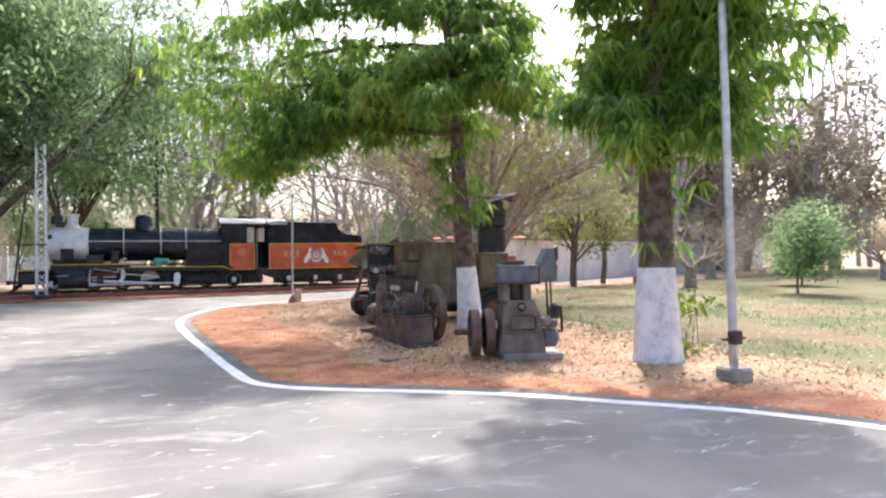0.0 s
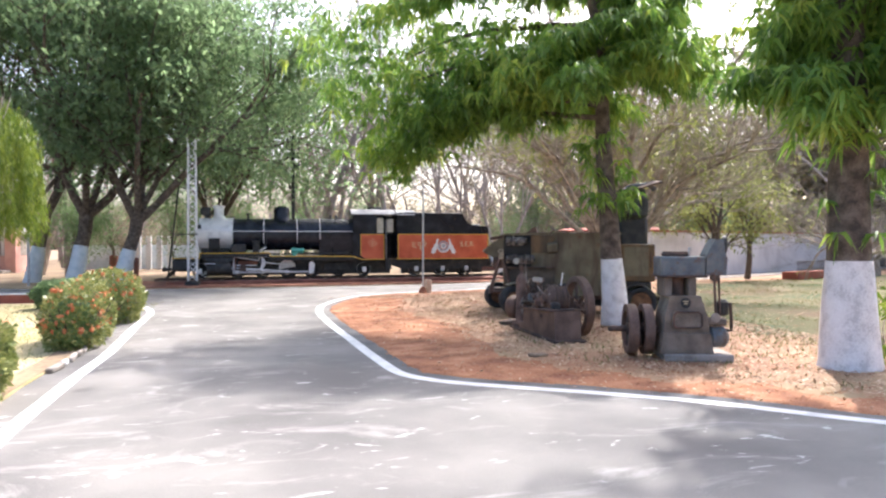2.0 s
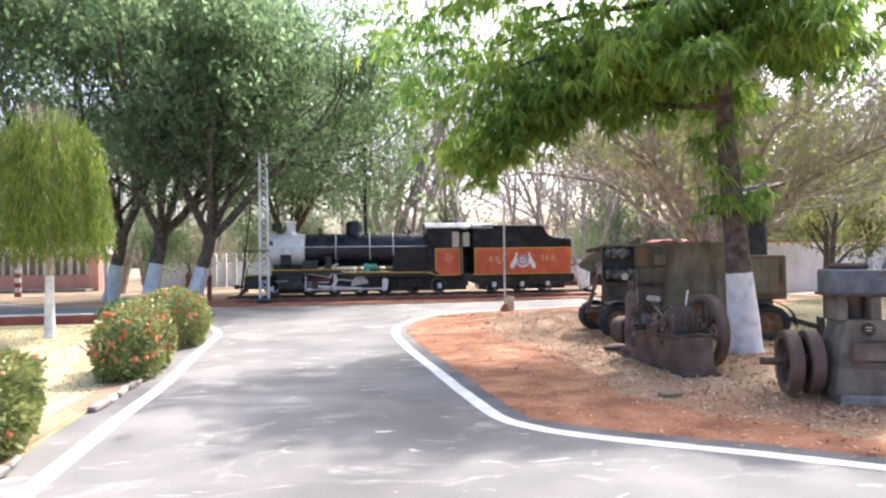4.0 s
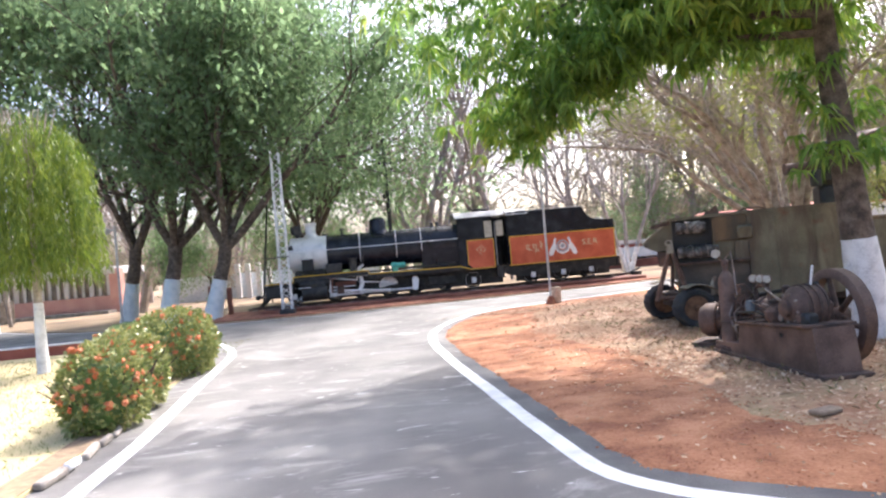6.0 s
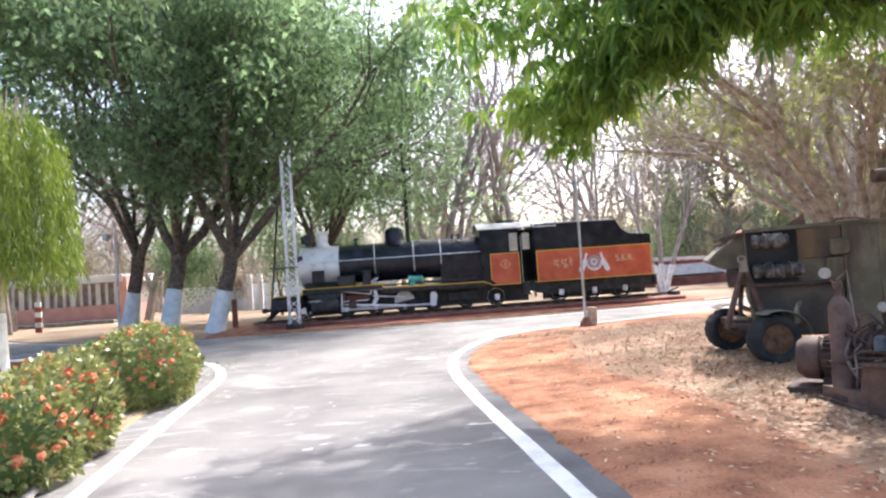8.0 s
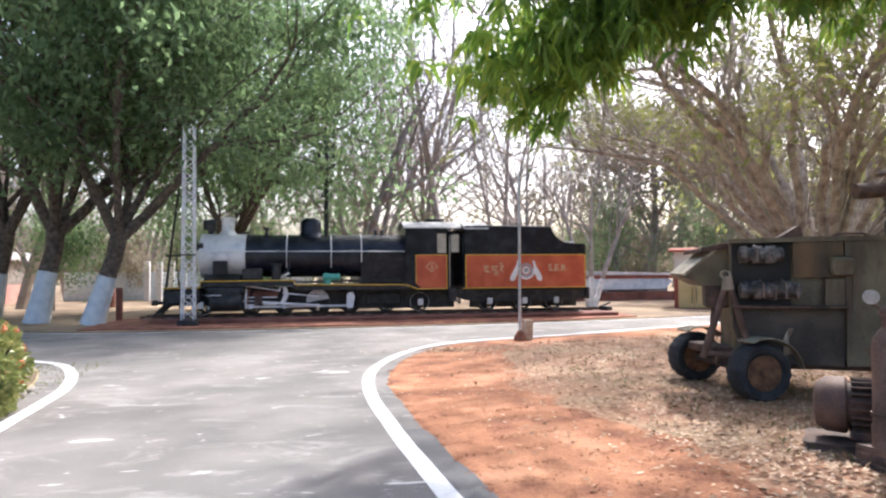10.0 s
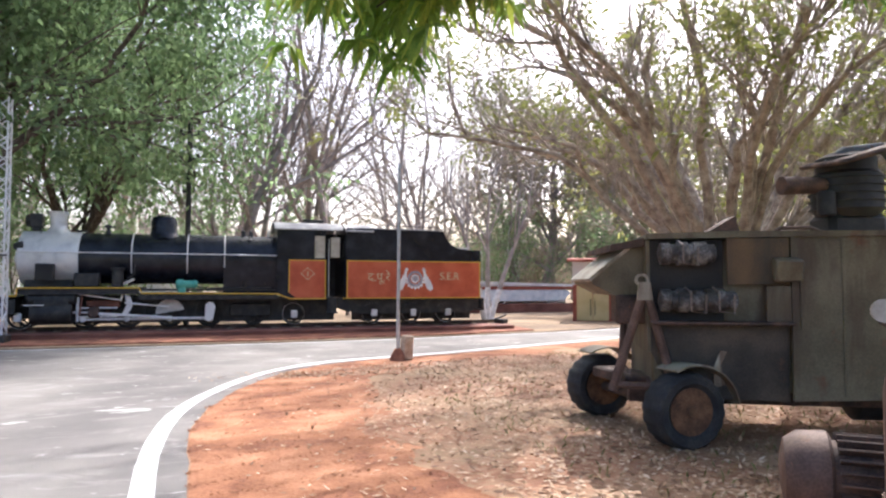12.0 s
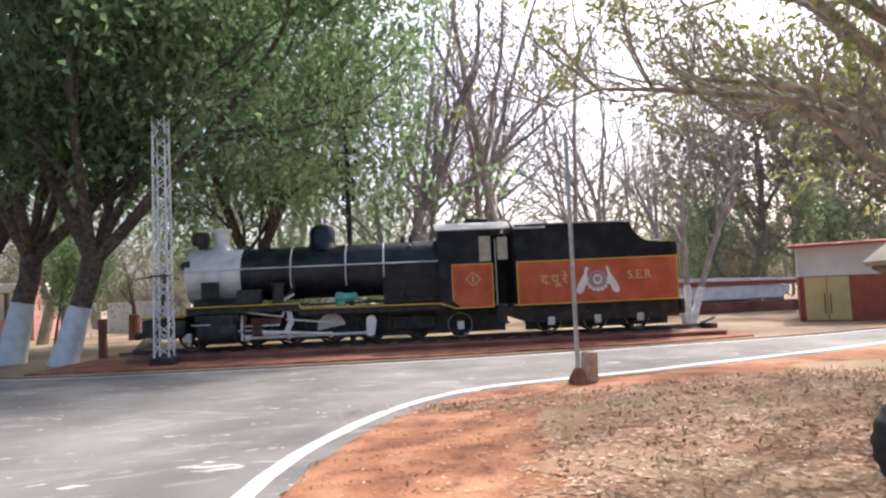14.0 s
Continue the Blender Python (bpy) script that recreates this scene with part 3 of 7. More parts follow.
def mast_tree(at, seed, r_foot, r_top, foot_h, h, arms, tiers, reach, label, low):
    """A tree with a whitewashed foot, long drooping arms low down and tiers of leaves above."""
    t = thing("tree", label, "tree", at)
    painted_foot(t, r_foot, r_top, foot_h)
    w = Wood(seed)
    rs = np.random.RandomState(seed)
    trunk = [Vector((0, 0, foot_h - 0.01))]
    for k in range(1, 9):
        z = foot_h + (h - foot_h) * k / 8
        trunk.append(Vector((0.10 * math.sin(k * 1.3 + seed) * k / 8, 0.10 * math.cos(k * 1.7) * k / 8, z)))
    w.tube(trunk, [r_top * 0.985 * (1 - 0.72 * (k / 8)) for k in range(9)], 14)
    ends = [Vector(a) for a in arms]
    for k in range(tiers):
        az, u = w.r.uniform(0, 6.283), k / tiers
        rad = (reach * (1.0 - 0.4 * u) if reach > 0 else -reach * (0.42 + 0.75 * u)) * w.r.uniform(0.7, 1.1)
        ends.append(Vector((rad * math.cos(az), rad * math.sin(az), low + 0.5 + (h - low - 0.3) * u)))
    whorls, wd = [], []
    for e in ends:
        flat = Vector((e.x, e.y, 0))
        rad = flat.length
        p0 = Vector((0, 0, min(h - 0.4, max(low, e.z + 0.10 * rad))))
        mid = Vector((e.x * 0.55, e.y * 0.55, max(p0.z, e.z) + 0.16 * rad))
        n = 8
        pts = []
        for i in range(n + 1):
            q = i / n
            p = p0 * (1 - q) ** 2 + mid * 2 * q * (1 - q) + e * q * q
            pts.append(p + Vector((w.r.gauss(0, 0.05), w.r.gauss(0, 0.05), w.r.gauss(0, 0.04))))
        w.tube(pts, [max(0.008, 0.014 * rad * (1 - i / n)) for i in range(n + 1)], 5)
        out = flat.normalized()
        for i in range(2, n + 1):
            s = (0.14 + 0.04 * rad) * (0.75 + 0.5 * i / n)
            for _ in range(int(6 + 4.2 * rad)):
                whorls.append(pts[i] + Vector((w.r.gauss(0, s), w.r.gauss(0, s), w.r.gauss(-0.05, s * 0.5))))
                wd.append(out)
    for k in range(int(r_top < 0.24) * 44 + 12):      # sprigs on the bare trunk
        az, z = w.r.uniform(0, 6.283), low - w.r.choice((0.2, 0.5, 0.9, 1.35, 1.5)) + w.r.gauss(0, 0.08)
        out = w.r.uniform(0.25, 0.62)
        whorls.append(Vector((out * math.cos(az), out * math.sin(az), z)))
        wd.append(Vector((math.cos(az), math.sin(az), 0)))
    w.mesh("trunk", BARK, t, "ringed brown bark")
    whorls = [Vector((p.x, p.y, max(p.z, 3.25 + w.r.uniform(0, 0.7) if math.hypot(p.x, p.y) > 1.5 else 1.7))) for p in whorls]
    c = np.repeat(np.array([tuple(p) for p in whorls]), 11, 0)
    d = rs.normal(size=(len(c), 3)) * [1, 1, 0.35] + np.repeat(np.array([tuple(p) for p in wd]), 11, 0) * 0.35 + [0, 0, -0.25]
    v, f = blades(rs, c, d, 0.24, 0.055, droop=0.62)
    leaf_mesh("crown", v, f, LEAF_MAST, t, "drooping tufts of long bright green leaves")
    return t


ARMS_A = [(-4.0, 2.2, 3.8), (-4.6, 1.4, 4.9), (-4.9, 2.6, 5.5), (-3.6, 1.2, 4.5), (-2.8, 2.3, 4.6), (-3.1, 1.2, 5.2), (-2.2, -0.6, 5.0), (-5.2, 1.9, 6.4), (-3.7, 0.6, 6.9), (2.4, 0.4, 4.9), (1.8, -1.2, 5.0), (2.6, 1.0, 5.6), (0.5, -2.2, 5.0), (-1.0, 2.4, 5.2), (-4.0, 2.6, 4.3), (-4.3, 2.0, 4.1)]
ARMS_B = [(-1.3, -0.6, 3.1), (1.9, -0.5, 3.2), (0.4, -1.6, 3.2), (2.5, 0.5, 3.7), (-1.5, 0.8, 3.6), (3.0, -0.3, 4.3), (-0.1, -2.5, 4.7), (0.9, -2.4, 4.3)]
tree_a = mast_tree((9.95, 19.15, 0), 21, 0.27, 0.215, 1.38, 7.8, ARMS_A, 18, 2.3, "tall tree with whitewashed foot and drooping leaves", 4.0)
tree_b = mast_tree((10.82, 13.62, 0), 34, 0.33, 0.26, 1.36, 9.0, [(x * 0.72, y * 0.8, z) for x, y, z in ARMS_B], 40, -2.2, "thick-trunked tree with whitewashed foot beside the lamp post", 3.1)
tree_a.matrix_world = pose(9.95, 19.15, 0, 0, -4.0, 0)
tree_a.scale, tree_b.scale = (1.11,) * 3, (1.18,) * 3


def weeping_tree(at):
    t = thing("weeping_tree", "weeping tree with white trunk and trailing yellow-green foliage", "tree", at)
    t.scale = (0.93, 0.93, 0.99)
    painted_foot(t, 0.13, 0.105, 1.62, label="slim whitewashed trunk")
    w, rs = Wood(4), np.random.RandomState(4)
    w.tube([Vector((0, 0, 1.6)), Vector((0.03, 0, 3.2)), Vector((0, 0.02, 5.0))], [0.10, 0.08, 0.04], 8)
    c, d = [], []
    for k in range(620):
        az = w.r.uniform(0, 6.283)
        rad = 1.42 * math.sqrt(w.r.uniform(0.0, 1))
        top = 5.75 - 1.0 * (rad / 1.42) ** 2.4 + w.r.gauss(0, 0.16)
        low = max(1.9, top - w.r.uniform(0.8, 2.6))
        if w.r.random() < 0.45:
            low = 1.9 + w.r.uniform(0, 0.6)
            top = low + w.r.uniform(0.8, 2.2)
        x, y = rad * math.cos(az), rad * math.sin(az)
        n = int((top - low) / 0.045)
        for i in range(n):
            z = top - i * 0.045
            sway = 0.10 * (top - z)
            c.append((x + sway * math.cos(az) + w.r.gauss(0, 0.035), y + sway * math.sin(az) + w.r.gauss(0, 0.035), z))
            d.append((w.r.gauss(0, 0.5) + 0.2 * math.cos(az), w.r.gauss(0, 0.5) + 0.2 * math.sin(az), -1.0))
        if k % 14 == 0:
            w.tube([Vector((0, 0, 4.2)), Vector((x * 0.5, y * 0.5, 5.5)), Vector((x * 0.6, y * 0.6, 5.95))], [0.03, 0.014, 0.006], 4)
    w.mesh("branch", BARK_PALE, t, "grey branches showing at the top")
    v, f = blades(rs, np.array(c), np.array(d), 0.16, 0.032, droop=0.2)
    leaf_mesh("crown", v, f, LEAF_WEEP, t, "curtain of trailing yellow-green leaves")


weeping_tree((-5.2, 25.1, 0))


def big_tree(seed, h=13.0, leaves=20000, slant=0.3):
    t = thing("shade_tree", "large shade tree with dense dark-green crown and painted foot", "tree", (0, 0, 0), 0, "shade trees by the engine")
    # whitewashed foot: the blue of the shade is put into its colour
    painted_foot(t, 0.33, 0.27, 1.55, BLUEWASH, (slant * 1.2, 0), "white painted lower trunk with its bluish shade in the colour")
    w, rs = Wood(seed), np.random.RandomState(seed)
    x0, zf = slant * 1.2, 1.55 * 1.55 / math.hypot(1.55, slant * 1.2)
    k0 = x0 / 1.55
    foot = Vector((k0 * zf, 0, zf - 0.01))
    fork = Vector((foot.x + slant * 0.9, 0.05, 2.75))
    w.tube([foot, foot.lerp(fork, 0.5) + Vector((0.05, 0, 0)), fork], [0.265, 0.25, 0.26], 12)
    spec = [(4, 0.6, 0.7, 0.13, 0.05, 9), (4, 0.75, 0.7, 0.18, 0.05, 7), (4, 0.8, 0.7, 0.2, 0.04, 5), (0, 0, 0, 0.22, 0.0, 4)]
    for k, (az, out) in enumerate(((0.0, 0.85), (2.9, 0.7), (1.5, 0.6), (4.6, 0.65), (0.6, 0.25))):
        az += w.r.uniform(-0.25, 0.25)
        w.grow(fork - Vector((0, 0, 0.1)), (math.cos(az) * out + slant * 0.5, math.sin(az) * out, 1), h * (0.37 if k == 0 else w.r.uniform(0.29, 0.36)), 0.18 if k < 2 else 0.14, 0, spec)
    w.mesh("trunk", BARK, t, "dark forking limbs")
    tips = np.array([tuple(p) for p, _ in w.tips])
    tips = tips[tips[:, 2] > 4.2]
    # leaves sit in clumps round the twigs, the lowest ones hanging
    knots = tips[rs.randint(0, len(tips), leaves // 55)] + rs.normal(size=(leaves // 55, 3)) * [0.35, 0.35, 0.25]
    c = knots[rs.randint(0, len(knots), leaves)]
    c = c + rs.normal(size=c.shape) * [0.46, 0.46, 0.30]
    hang = (rs.uniform(size=len(c)) < 0.3) & (c[:, 2] < 9)
    c[hang, 2] -= rs.uniform(0.2, 1.7, hang.sum())
    c[:, 2] = np.maximum(c[:, 2], 3.5 + rs.uniform(0, 1.0, len(c)))
    v, f = blades(rs, c, rs.normal(size=c.shape) + [0, 0, -0.35], 0.23, 0.125, droop=0.25)
    leaf_mesh("crown", v, f, LEAF_DARK, t, "dense dark green foliage")
    return t


shade = [big_tree(3, 17.5, 25000, 0.34), big_tree(8, 19.0, 23000, 0.22)]
SHADE_AT = [(-5.0, 38.5, 1.1, 10), (-7.3, 39.9, 1.2, 25), (-9.9, 42.3, 1.1, 330), (-17.0, 43.5, 1.25, 300), (-2.4, 47.4, 0.95, 330), (-26, 44, 1.3, 10)]
for k, (x, y, s, a) in enumerate(SHADE_AT):
    m = pose(x, y, 0.03, 0, 0, a)
    if k < 2:
        shade[k].matrix_world = m
        shade[k].scale = (s, s, s)
    else:
        o = copy_thing(shade[k % 2], m)
        o.scale = (s, s, s * (1.0 + 0.06 * (k % 3)))


def bush(at, rx, ry, h, seed, flowers, label, leaf_mat=None):
    t = thing("bush", label, "bush", at, 0, "flowering bushes by the road")
    rs = np.random.RandomState(seed)
    n = int(6400 * rx * ry * 1.25)
    az, u = rs.uniform(0, 2 * np.pi, n), rs.uniform(-0.75, 1, n)
    rr = np.sqrt(np.clip(1 - np.clip(u, 0, 1) ** 2.6, 0, 1)) * np.where(u < 0, 1 + 0.28 * u, 1.0)
    lump = np.array([1 + 0.17 * noise.noise((math.cos(a) * 1.9 + seed, math.sin(a) * 1.9, b * 2.1)) + 0.07 * noise.noise((math.cos(a) * 6, math.sin(a) * 6 + seed, b * 6)) for a, b in zip(az, u)])
    depth = 1 - np.abs(rs.normal(0, 0.09, n))
    p = np.stack([rx * rr * np.cos(az) * lump * depth, ry * rr * np.sin(az) * lump * depth, h * 0.43 + h * 0.57 * u * np.where(u > 0, lump, 1) * depth], 1)
    p[:, 2] = np.maximum(p[:, 2], 0.05)
    d = p - [0, 0, h * 0.25]
    v, f = blades(rs, p, d / np.linalg.norm(d, axis=1, keepdims=True) + rs.normal(size=p.shape) * 0.6, 0.085, 0.05, droop=0.15)
    w = Wood(seed)
    for k in range(16):
        a = w.r.uniform(0, 6.283)
        w.limb((0.12 * math.cos(a), 0.12 * math.sin(a), 0), (math.cos(a) * 0.7, math.sin(a) * 0.7, 1), h * 0.8, 0.022, 0.006, 5, 0.2, 0, 5)
    w.mesh("stem", BARK, t, "thin woody stems")
    leaf_mesh("foliage", v, f, leaf_mat or LEAF_BUSH, t)
    # solid core, dark leaf colour paints the shade between the leaves
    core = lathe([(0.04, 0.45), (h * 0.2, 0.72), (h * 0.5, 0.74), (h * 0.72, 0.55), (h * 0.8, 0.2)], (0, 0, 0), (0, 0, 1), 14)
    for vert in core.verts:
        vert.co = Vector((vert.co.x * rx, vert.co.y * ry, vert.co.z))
    part("shade_core", core, LEAF_DARK, t, "solid dark-leaf core standing in for the shade inside the bush")
    # flower heads: ragged little domes near the surface
    pick = rs.choice(np.where((u > -0.35))[0], flowers, replace=False)
    for i in pick:
        out = d[i] / np.linalg.norm(d[i])
        fb = bmesh.new()
        bmesh.ops.create_icosphere(fb, subdivisions=2, radius=rs.uniform(0.03, 0.055))
        squash = rs.uniform(0.55, 1.1, 3)
        for q in fb.verts:
            q.co = Vector([a * b for a, b in zip(q.co * rs.uniform(0.55, 1.5), squash)]) + Vector(p[i] + out * 0.035)
        part("flower_head", fb, FLOWER, t, smooth=False)


bush((-1.5, 14.2, 0.03), 0.95, 0.95, 1.06, 2, 45, "rounded ixora bush with orange flower heads by the kerb")
bush((-1.12, 18.5, 0.03), 0.5, 0.62, 1.1, 5, 80, "rounded ixora bush with many orange-red flower heads")
bush((-1.26, 19.6, 0.03), 0.54, 0.7, 1.16, 9, 60, "ixora bush grown into its neighbour, orange flowers")
bush((-1.62, 22.9, 0.03), 0.78, 1.1, 1.25, 13, 85, "large rounded ixora bush at the bend of the kerb")
bush((-3.7, 26.8, 0.03), 0.9, 0.8, 0.85, 17, 0, "plain green clipped bush near the road corner", LEAF_DARK)


def frangipani(seed, h=3.6, stems=7, leaves=1500):
    t = thing("frangipani_tree", "spreading frangipani with pale bare crooked branches", "tree", (0, 0, 0), 0, "frangipani trees on the lawn")
    w, rs = Wood(seed), np.random.RandomState(seed)
    w.tube([Vector((0, 0, -0.02)), Vector((0, 0, 0.5)), Vector((0.03, 0, 1.0))], [0.34, 0.28, 0.26], 10)
    spec = [(4, 0.6, 0.74, 0.14, -0.05, 8), (4, 0.7, 0.72, 0.2, -0.01, 6), (4, 0.65, 0.68, 0.2, 0.06, 5), (4, 0.7, 0.6, 0.22, 0.10, 4), (0, 0, 0, 0.22, 0.12, 3)]
    for k in range(stems):
        az = k * 6.283 / stems + w.r.uniform(-0.3, 0.3)
        w.grow((0, 0, 0.8), (math.cos(az), math.sin(az), w.r.uniform(0.7, 1.3)), h, 0.115, 0, spec)
    w.mesh("trunk", BARK_PALE, t, "pale smooth forking branches")
    tips = w.tips
    idx = rs.randint(0, len(tips), leaves)
    c = np.array([tuple(tips[i][0]) for i in idx]) + rs.normal(size=(leaves, 3)) * 0.05
    d = np.array([tuple(tips[i][1]) for i in idx]) + rs.normal(size=(leaves, 3)) * 0.7
    v, f = blades(rs, c, d, 0.22, 0.07, droop=0.3)
    leaf_mesh("leaves", v, f, LEAF_SPARSE, t, "sparse young yellow-green leaves at the tips")
    return t


def great_frangipani(at, seed):
    """The wide old frangipani behind the trailer: arching limbs with upswept twigs."""
    t = thing("frangipani_tree", "old wide-spreading frangipani with pale arching branches", "tree", at, 0, "frangipani trees on the lawn")
    w, rs = Wood(seed), np.random.RandomState(seed)
    w.tube([Vector((0, 0, -0.02)), Vector((0, 0, 0.5)), Vector((0.03, 0, 1.1))], [0.42, 0.34, 0.32], 12)
    spec = [(4, 0.65, 0.72, 0.16, 0.10, 5), (4, 0.7, 0.66, 0.2, 0.10, 4), (4, 0.75, 0.6, 0.2, 0.12, 3), (0, 0, 0, 0.2, 0.1, 3)]
    n = 32
    for k in range(n):
        az = 6.283 * k / n + w.r.uniform(-0.2, 0.2)
        ln = w.r.uniform(5.6, 8.8) * (0.68 if k % 4 == 0 else 1.0)
        top = (w.r.uniform(2.6, 4.0), w.r.uniform(3.6, 5.4), w.r.uniform(4.6, 7.0), w.r.uniform(6.5, 9.2))[k % 4]
        if math.cos(az) < -0.1:
            top = max(top, w.r.uniform(4.4, 6.0))
        e = Vector((ln * math.cos(az), ln * math.sin(az), top))
        mid = Vector((e.x * 0.42, e.y * 0.42, top * 0.95 + 1.2))
        p0 = Vector((0.15 * math.cos(az), 0.15 * math.sin(az), 0.7))
        pts = []
        for i in range(12):
            q = i / 11
            pts.append(p0 * (1 - q) ** 2 + mid * 2 * q * (1 - q) + e * q * q + Vector((w.r.gauss(0, 0.09), w.r.gauss(0, 0.09), w.r.gauss(0, 0.07))) * (1 if i else 0))
        w.tube(pts, [0.10 * (1 - i / 11) ** 0.8 + 0.014 for i in range(12)], 8)
        for i in range(3, 12):
            d = (pts[min(i + 1, 11)] - pts[i - 1]).normalized()
            for _ in range(1 + (i > 7)):
                dd = d + Vector((w.r.gauss(0, 0.45), w.r.gauss(0, 0.45), w.r.uniform(0.1, 0.9)))
                w.grow(pts[i], dd, w.r.uniform(1.0, 2.0), 0.042 * (1 - 0.4 * i / 11), 0, spec)
    w.mesh("trunk", BARK_PALE, t, "pale smooth arching branches")
    idx = rs.randint(0, len(w.tips), 24000)
    c = np.array([tuple(w.tips[i][0]) for i in idx])
    keep = np.array([noise.noise((x * 0.5, y * 0.5, z * 0.5)) > -0.10 and (z > 3.4 or x > -4.0) for x, y, z in c])
    c, idx = c[keep], idx[keep]
    d = np.array([tuple(w.tips[i][1]) for i in idx]) + rs.normal(size=c.shape) * 0.7
    v, f = blades(rs, c, d, 0.23, 0.075, droop=0.3)
    leaf_mesh("leaves", v, f, LEAF_SPARSE, t, "sparse young yellow-green leaves at the tips")


great_frangipani((15.05, 28.7, 0.012), 6)
FR2 = frangipani(15, 2.3, 6, 350)
FR2.matrix_world = pose(26.9, 29.4, 0.012, 0, 0, 0)
for x, y, a, s in ((35, 36, 80, 1.0), (41, 29, 10, 1.0)):
    o = copy_thing(FR2, pose(x, y, 0.012, 0, 0, a))
    o.scale = (s, s, s)


def bare_tree(seed, h, thick, leaves, spec, lean=(0.05, 0.0), leaf_mat=None, label="bare grey-brown woodland tree"):
    t = thing("woodland_tree", label, "tree", (0, 0, 0), 0, "bare woodland trees behind the engine")
    w, rs = Wood(seed), np.random.RandomState(seed)
    w.grow((0, 0, -0.05), (lean[0], lean[1], 1), h, thick, 0, spec)
    w.mesh("trunk", BARK_GREY, t, "grey leafless branches")
    if leaves:
        idx = rs.randint(0, len(w.tips), leaves)
        c = np.array([tuple(w.tips[i][0]) for i in idx]) + rs.normal(size=(leaves, 3)) * 0.16
        v, f = blades(rs, c, rs.normal(size=(leaves, 3)), 0.2, 0.1, droop=0.2)
        leaf_mesh("leaves", v, f, leaf_mat or LEAF_SCRUB, t, "few leaves with haze put into their colour")
    return t


S_TALL = [(5, 0.8, 0.62, 0.12, 0.02, 7), (4, 0.8, 0.62, 0.18, 0.04, 5), (4, 0.65, 0.6, 0.18, 0.05, 4), (3, 0.7, 0.6, 0.2, 0.05, 3), (0, 0, 0, 0.2, 0.05, 3)]
S_THIN = [(6, 0.8, 0.45, 0.10, 0.02, 6), (4, 0.8, 0.62, 0.18, 0.04, 4), (4, 0.65, 0.6, 0.18, 0.05, 3), (0, 0, 0, 0.2, 0.05, 3)]
S_SCRUB = [(7, 0.9, 0.7, 0.15, 0.05, 5), (5, 0.8, 0.7, 0.2, 0.06, 4), (0, 0, 0, 0.2, 0.05, 3)]
variants = [bare_tree(31, 8.5, 0.20, 500, S_TALL, (0.16, 0.0)), bare_tree(32, 10, 0.16, 300, S_TALL, (-0.08, 0.05)), bare_tree(33, 12, 0.12, 250, S_THIN), bare_tree(34, 10, 0.10, 350, S_THIN, (0.1, 0.1)),
            bare_tree(35, 2.6, 0.10, 2000, S_SCRUB, label="half-leafy scrub tree with haze-paled leaves"), bare_tree(36, 3.6, 0.13, 3000, S_SCRUB, label="olive scrub tree with haze-paled leaves")]
variants[0].matrix_world = pose(4.2, 46.0, 0.03, 0, 0, 0)
variants[0].scale = (1.25, 1.25, 1.25)
rng = random.Random(77)
spots = []
for k in range(100):
    x, y = rng.uniform(-34, 46), 47 + 48 * rng.random() ** 1.4
    if x > 16 and y < 56:
        continue
    spots.append((x, y))
used = set()
for k, (x, y) in enumerate(spots):
    kind = rng.choices(range(6), (5, 5, 4, 4, 1, 1))[0]
    s = rng.uniform(0.95, 1.5) * (1.0 + max(0, y - 60) * 0.006)
    m = pose(x, y, 0.03, 0, 0, rng.uniform(0, 360))
    if kind in used or kind == 0:
        o = copy_thing(variants[kind], m)
    else:
        o = variants[kind]
        o.matrix_world = m
        used.add(kind)
    o.scale = (s, s, s)
for k in range(14):
    o = copy_thing(variants[4 + k % 2], pose(rng.uniform(-26, 34), rng.uniform(60, 84), 0.03, 0, 0, rng.uniform(0, 360)))
    s = rng.uniform(0.8, 1.2)
    o.scale = (s, s, s)
# scrub along the far side and behind the lawn
for k in range(46):
    x = -40 + k * 2.4 + rng.uniform(-1, 1)
    o = copy_thing(variants[4 + k % 2], pose(x, 92 + rng.uniform(-6, 6), 0, 0, 0, rng.uniform(0, 360)))
    s = rng.uniform(0.9, 1.5)
    o.scale = (s, s, s)
for k in range(26):
    o = copy_thing(variants[(4, 5, 1)[k % 3]], pose(rng.uniform(34, 70), rng.uniform(0, 66), 0, 0, 0, rng.uniform(0, 360)))
    s = rng.uniform(1.0, 1.7)
    o.scale = (s, s, s)
for k in range(26):
    u = rng.uniform(0, 1)
    o = copy_thing(variants[(5, 4, 5, 1)[k % 4]], pose(66 - 24 * u + rng.uniform(-6, 6), 14 + 50 * u + rng.uniform(-5, 5), 0, 0, 0, rng.uniform(0, 360)))
    s = rng.uniform(2.0, 2.9) if k % 4 != 3 else rng.uniform(1.2, 1.6)
    o.scale = (s, s, s)
# woods behind and beside the walker close the place
for k in range(30):
    a = rng.uniform(math.pi * 0.95, math.pi * 2.05)
    o = copy_thing(variants[4 + k % 2], pose(4 + 34 * math.cos(a), -4 + 26 * math.sin(a), 0, 0, 0, rng.uniform(0, 360)))
for k in range(6):
    copy_thing(shade[k % 2] if k > 3 else variants[5], pose(-34 - rng.uniform(0, 8), -4 + k * 8, 0, 0, 0, rng.uniform(0, 360)))


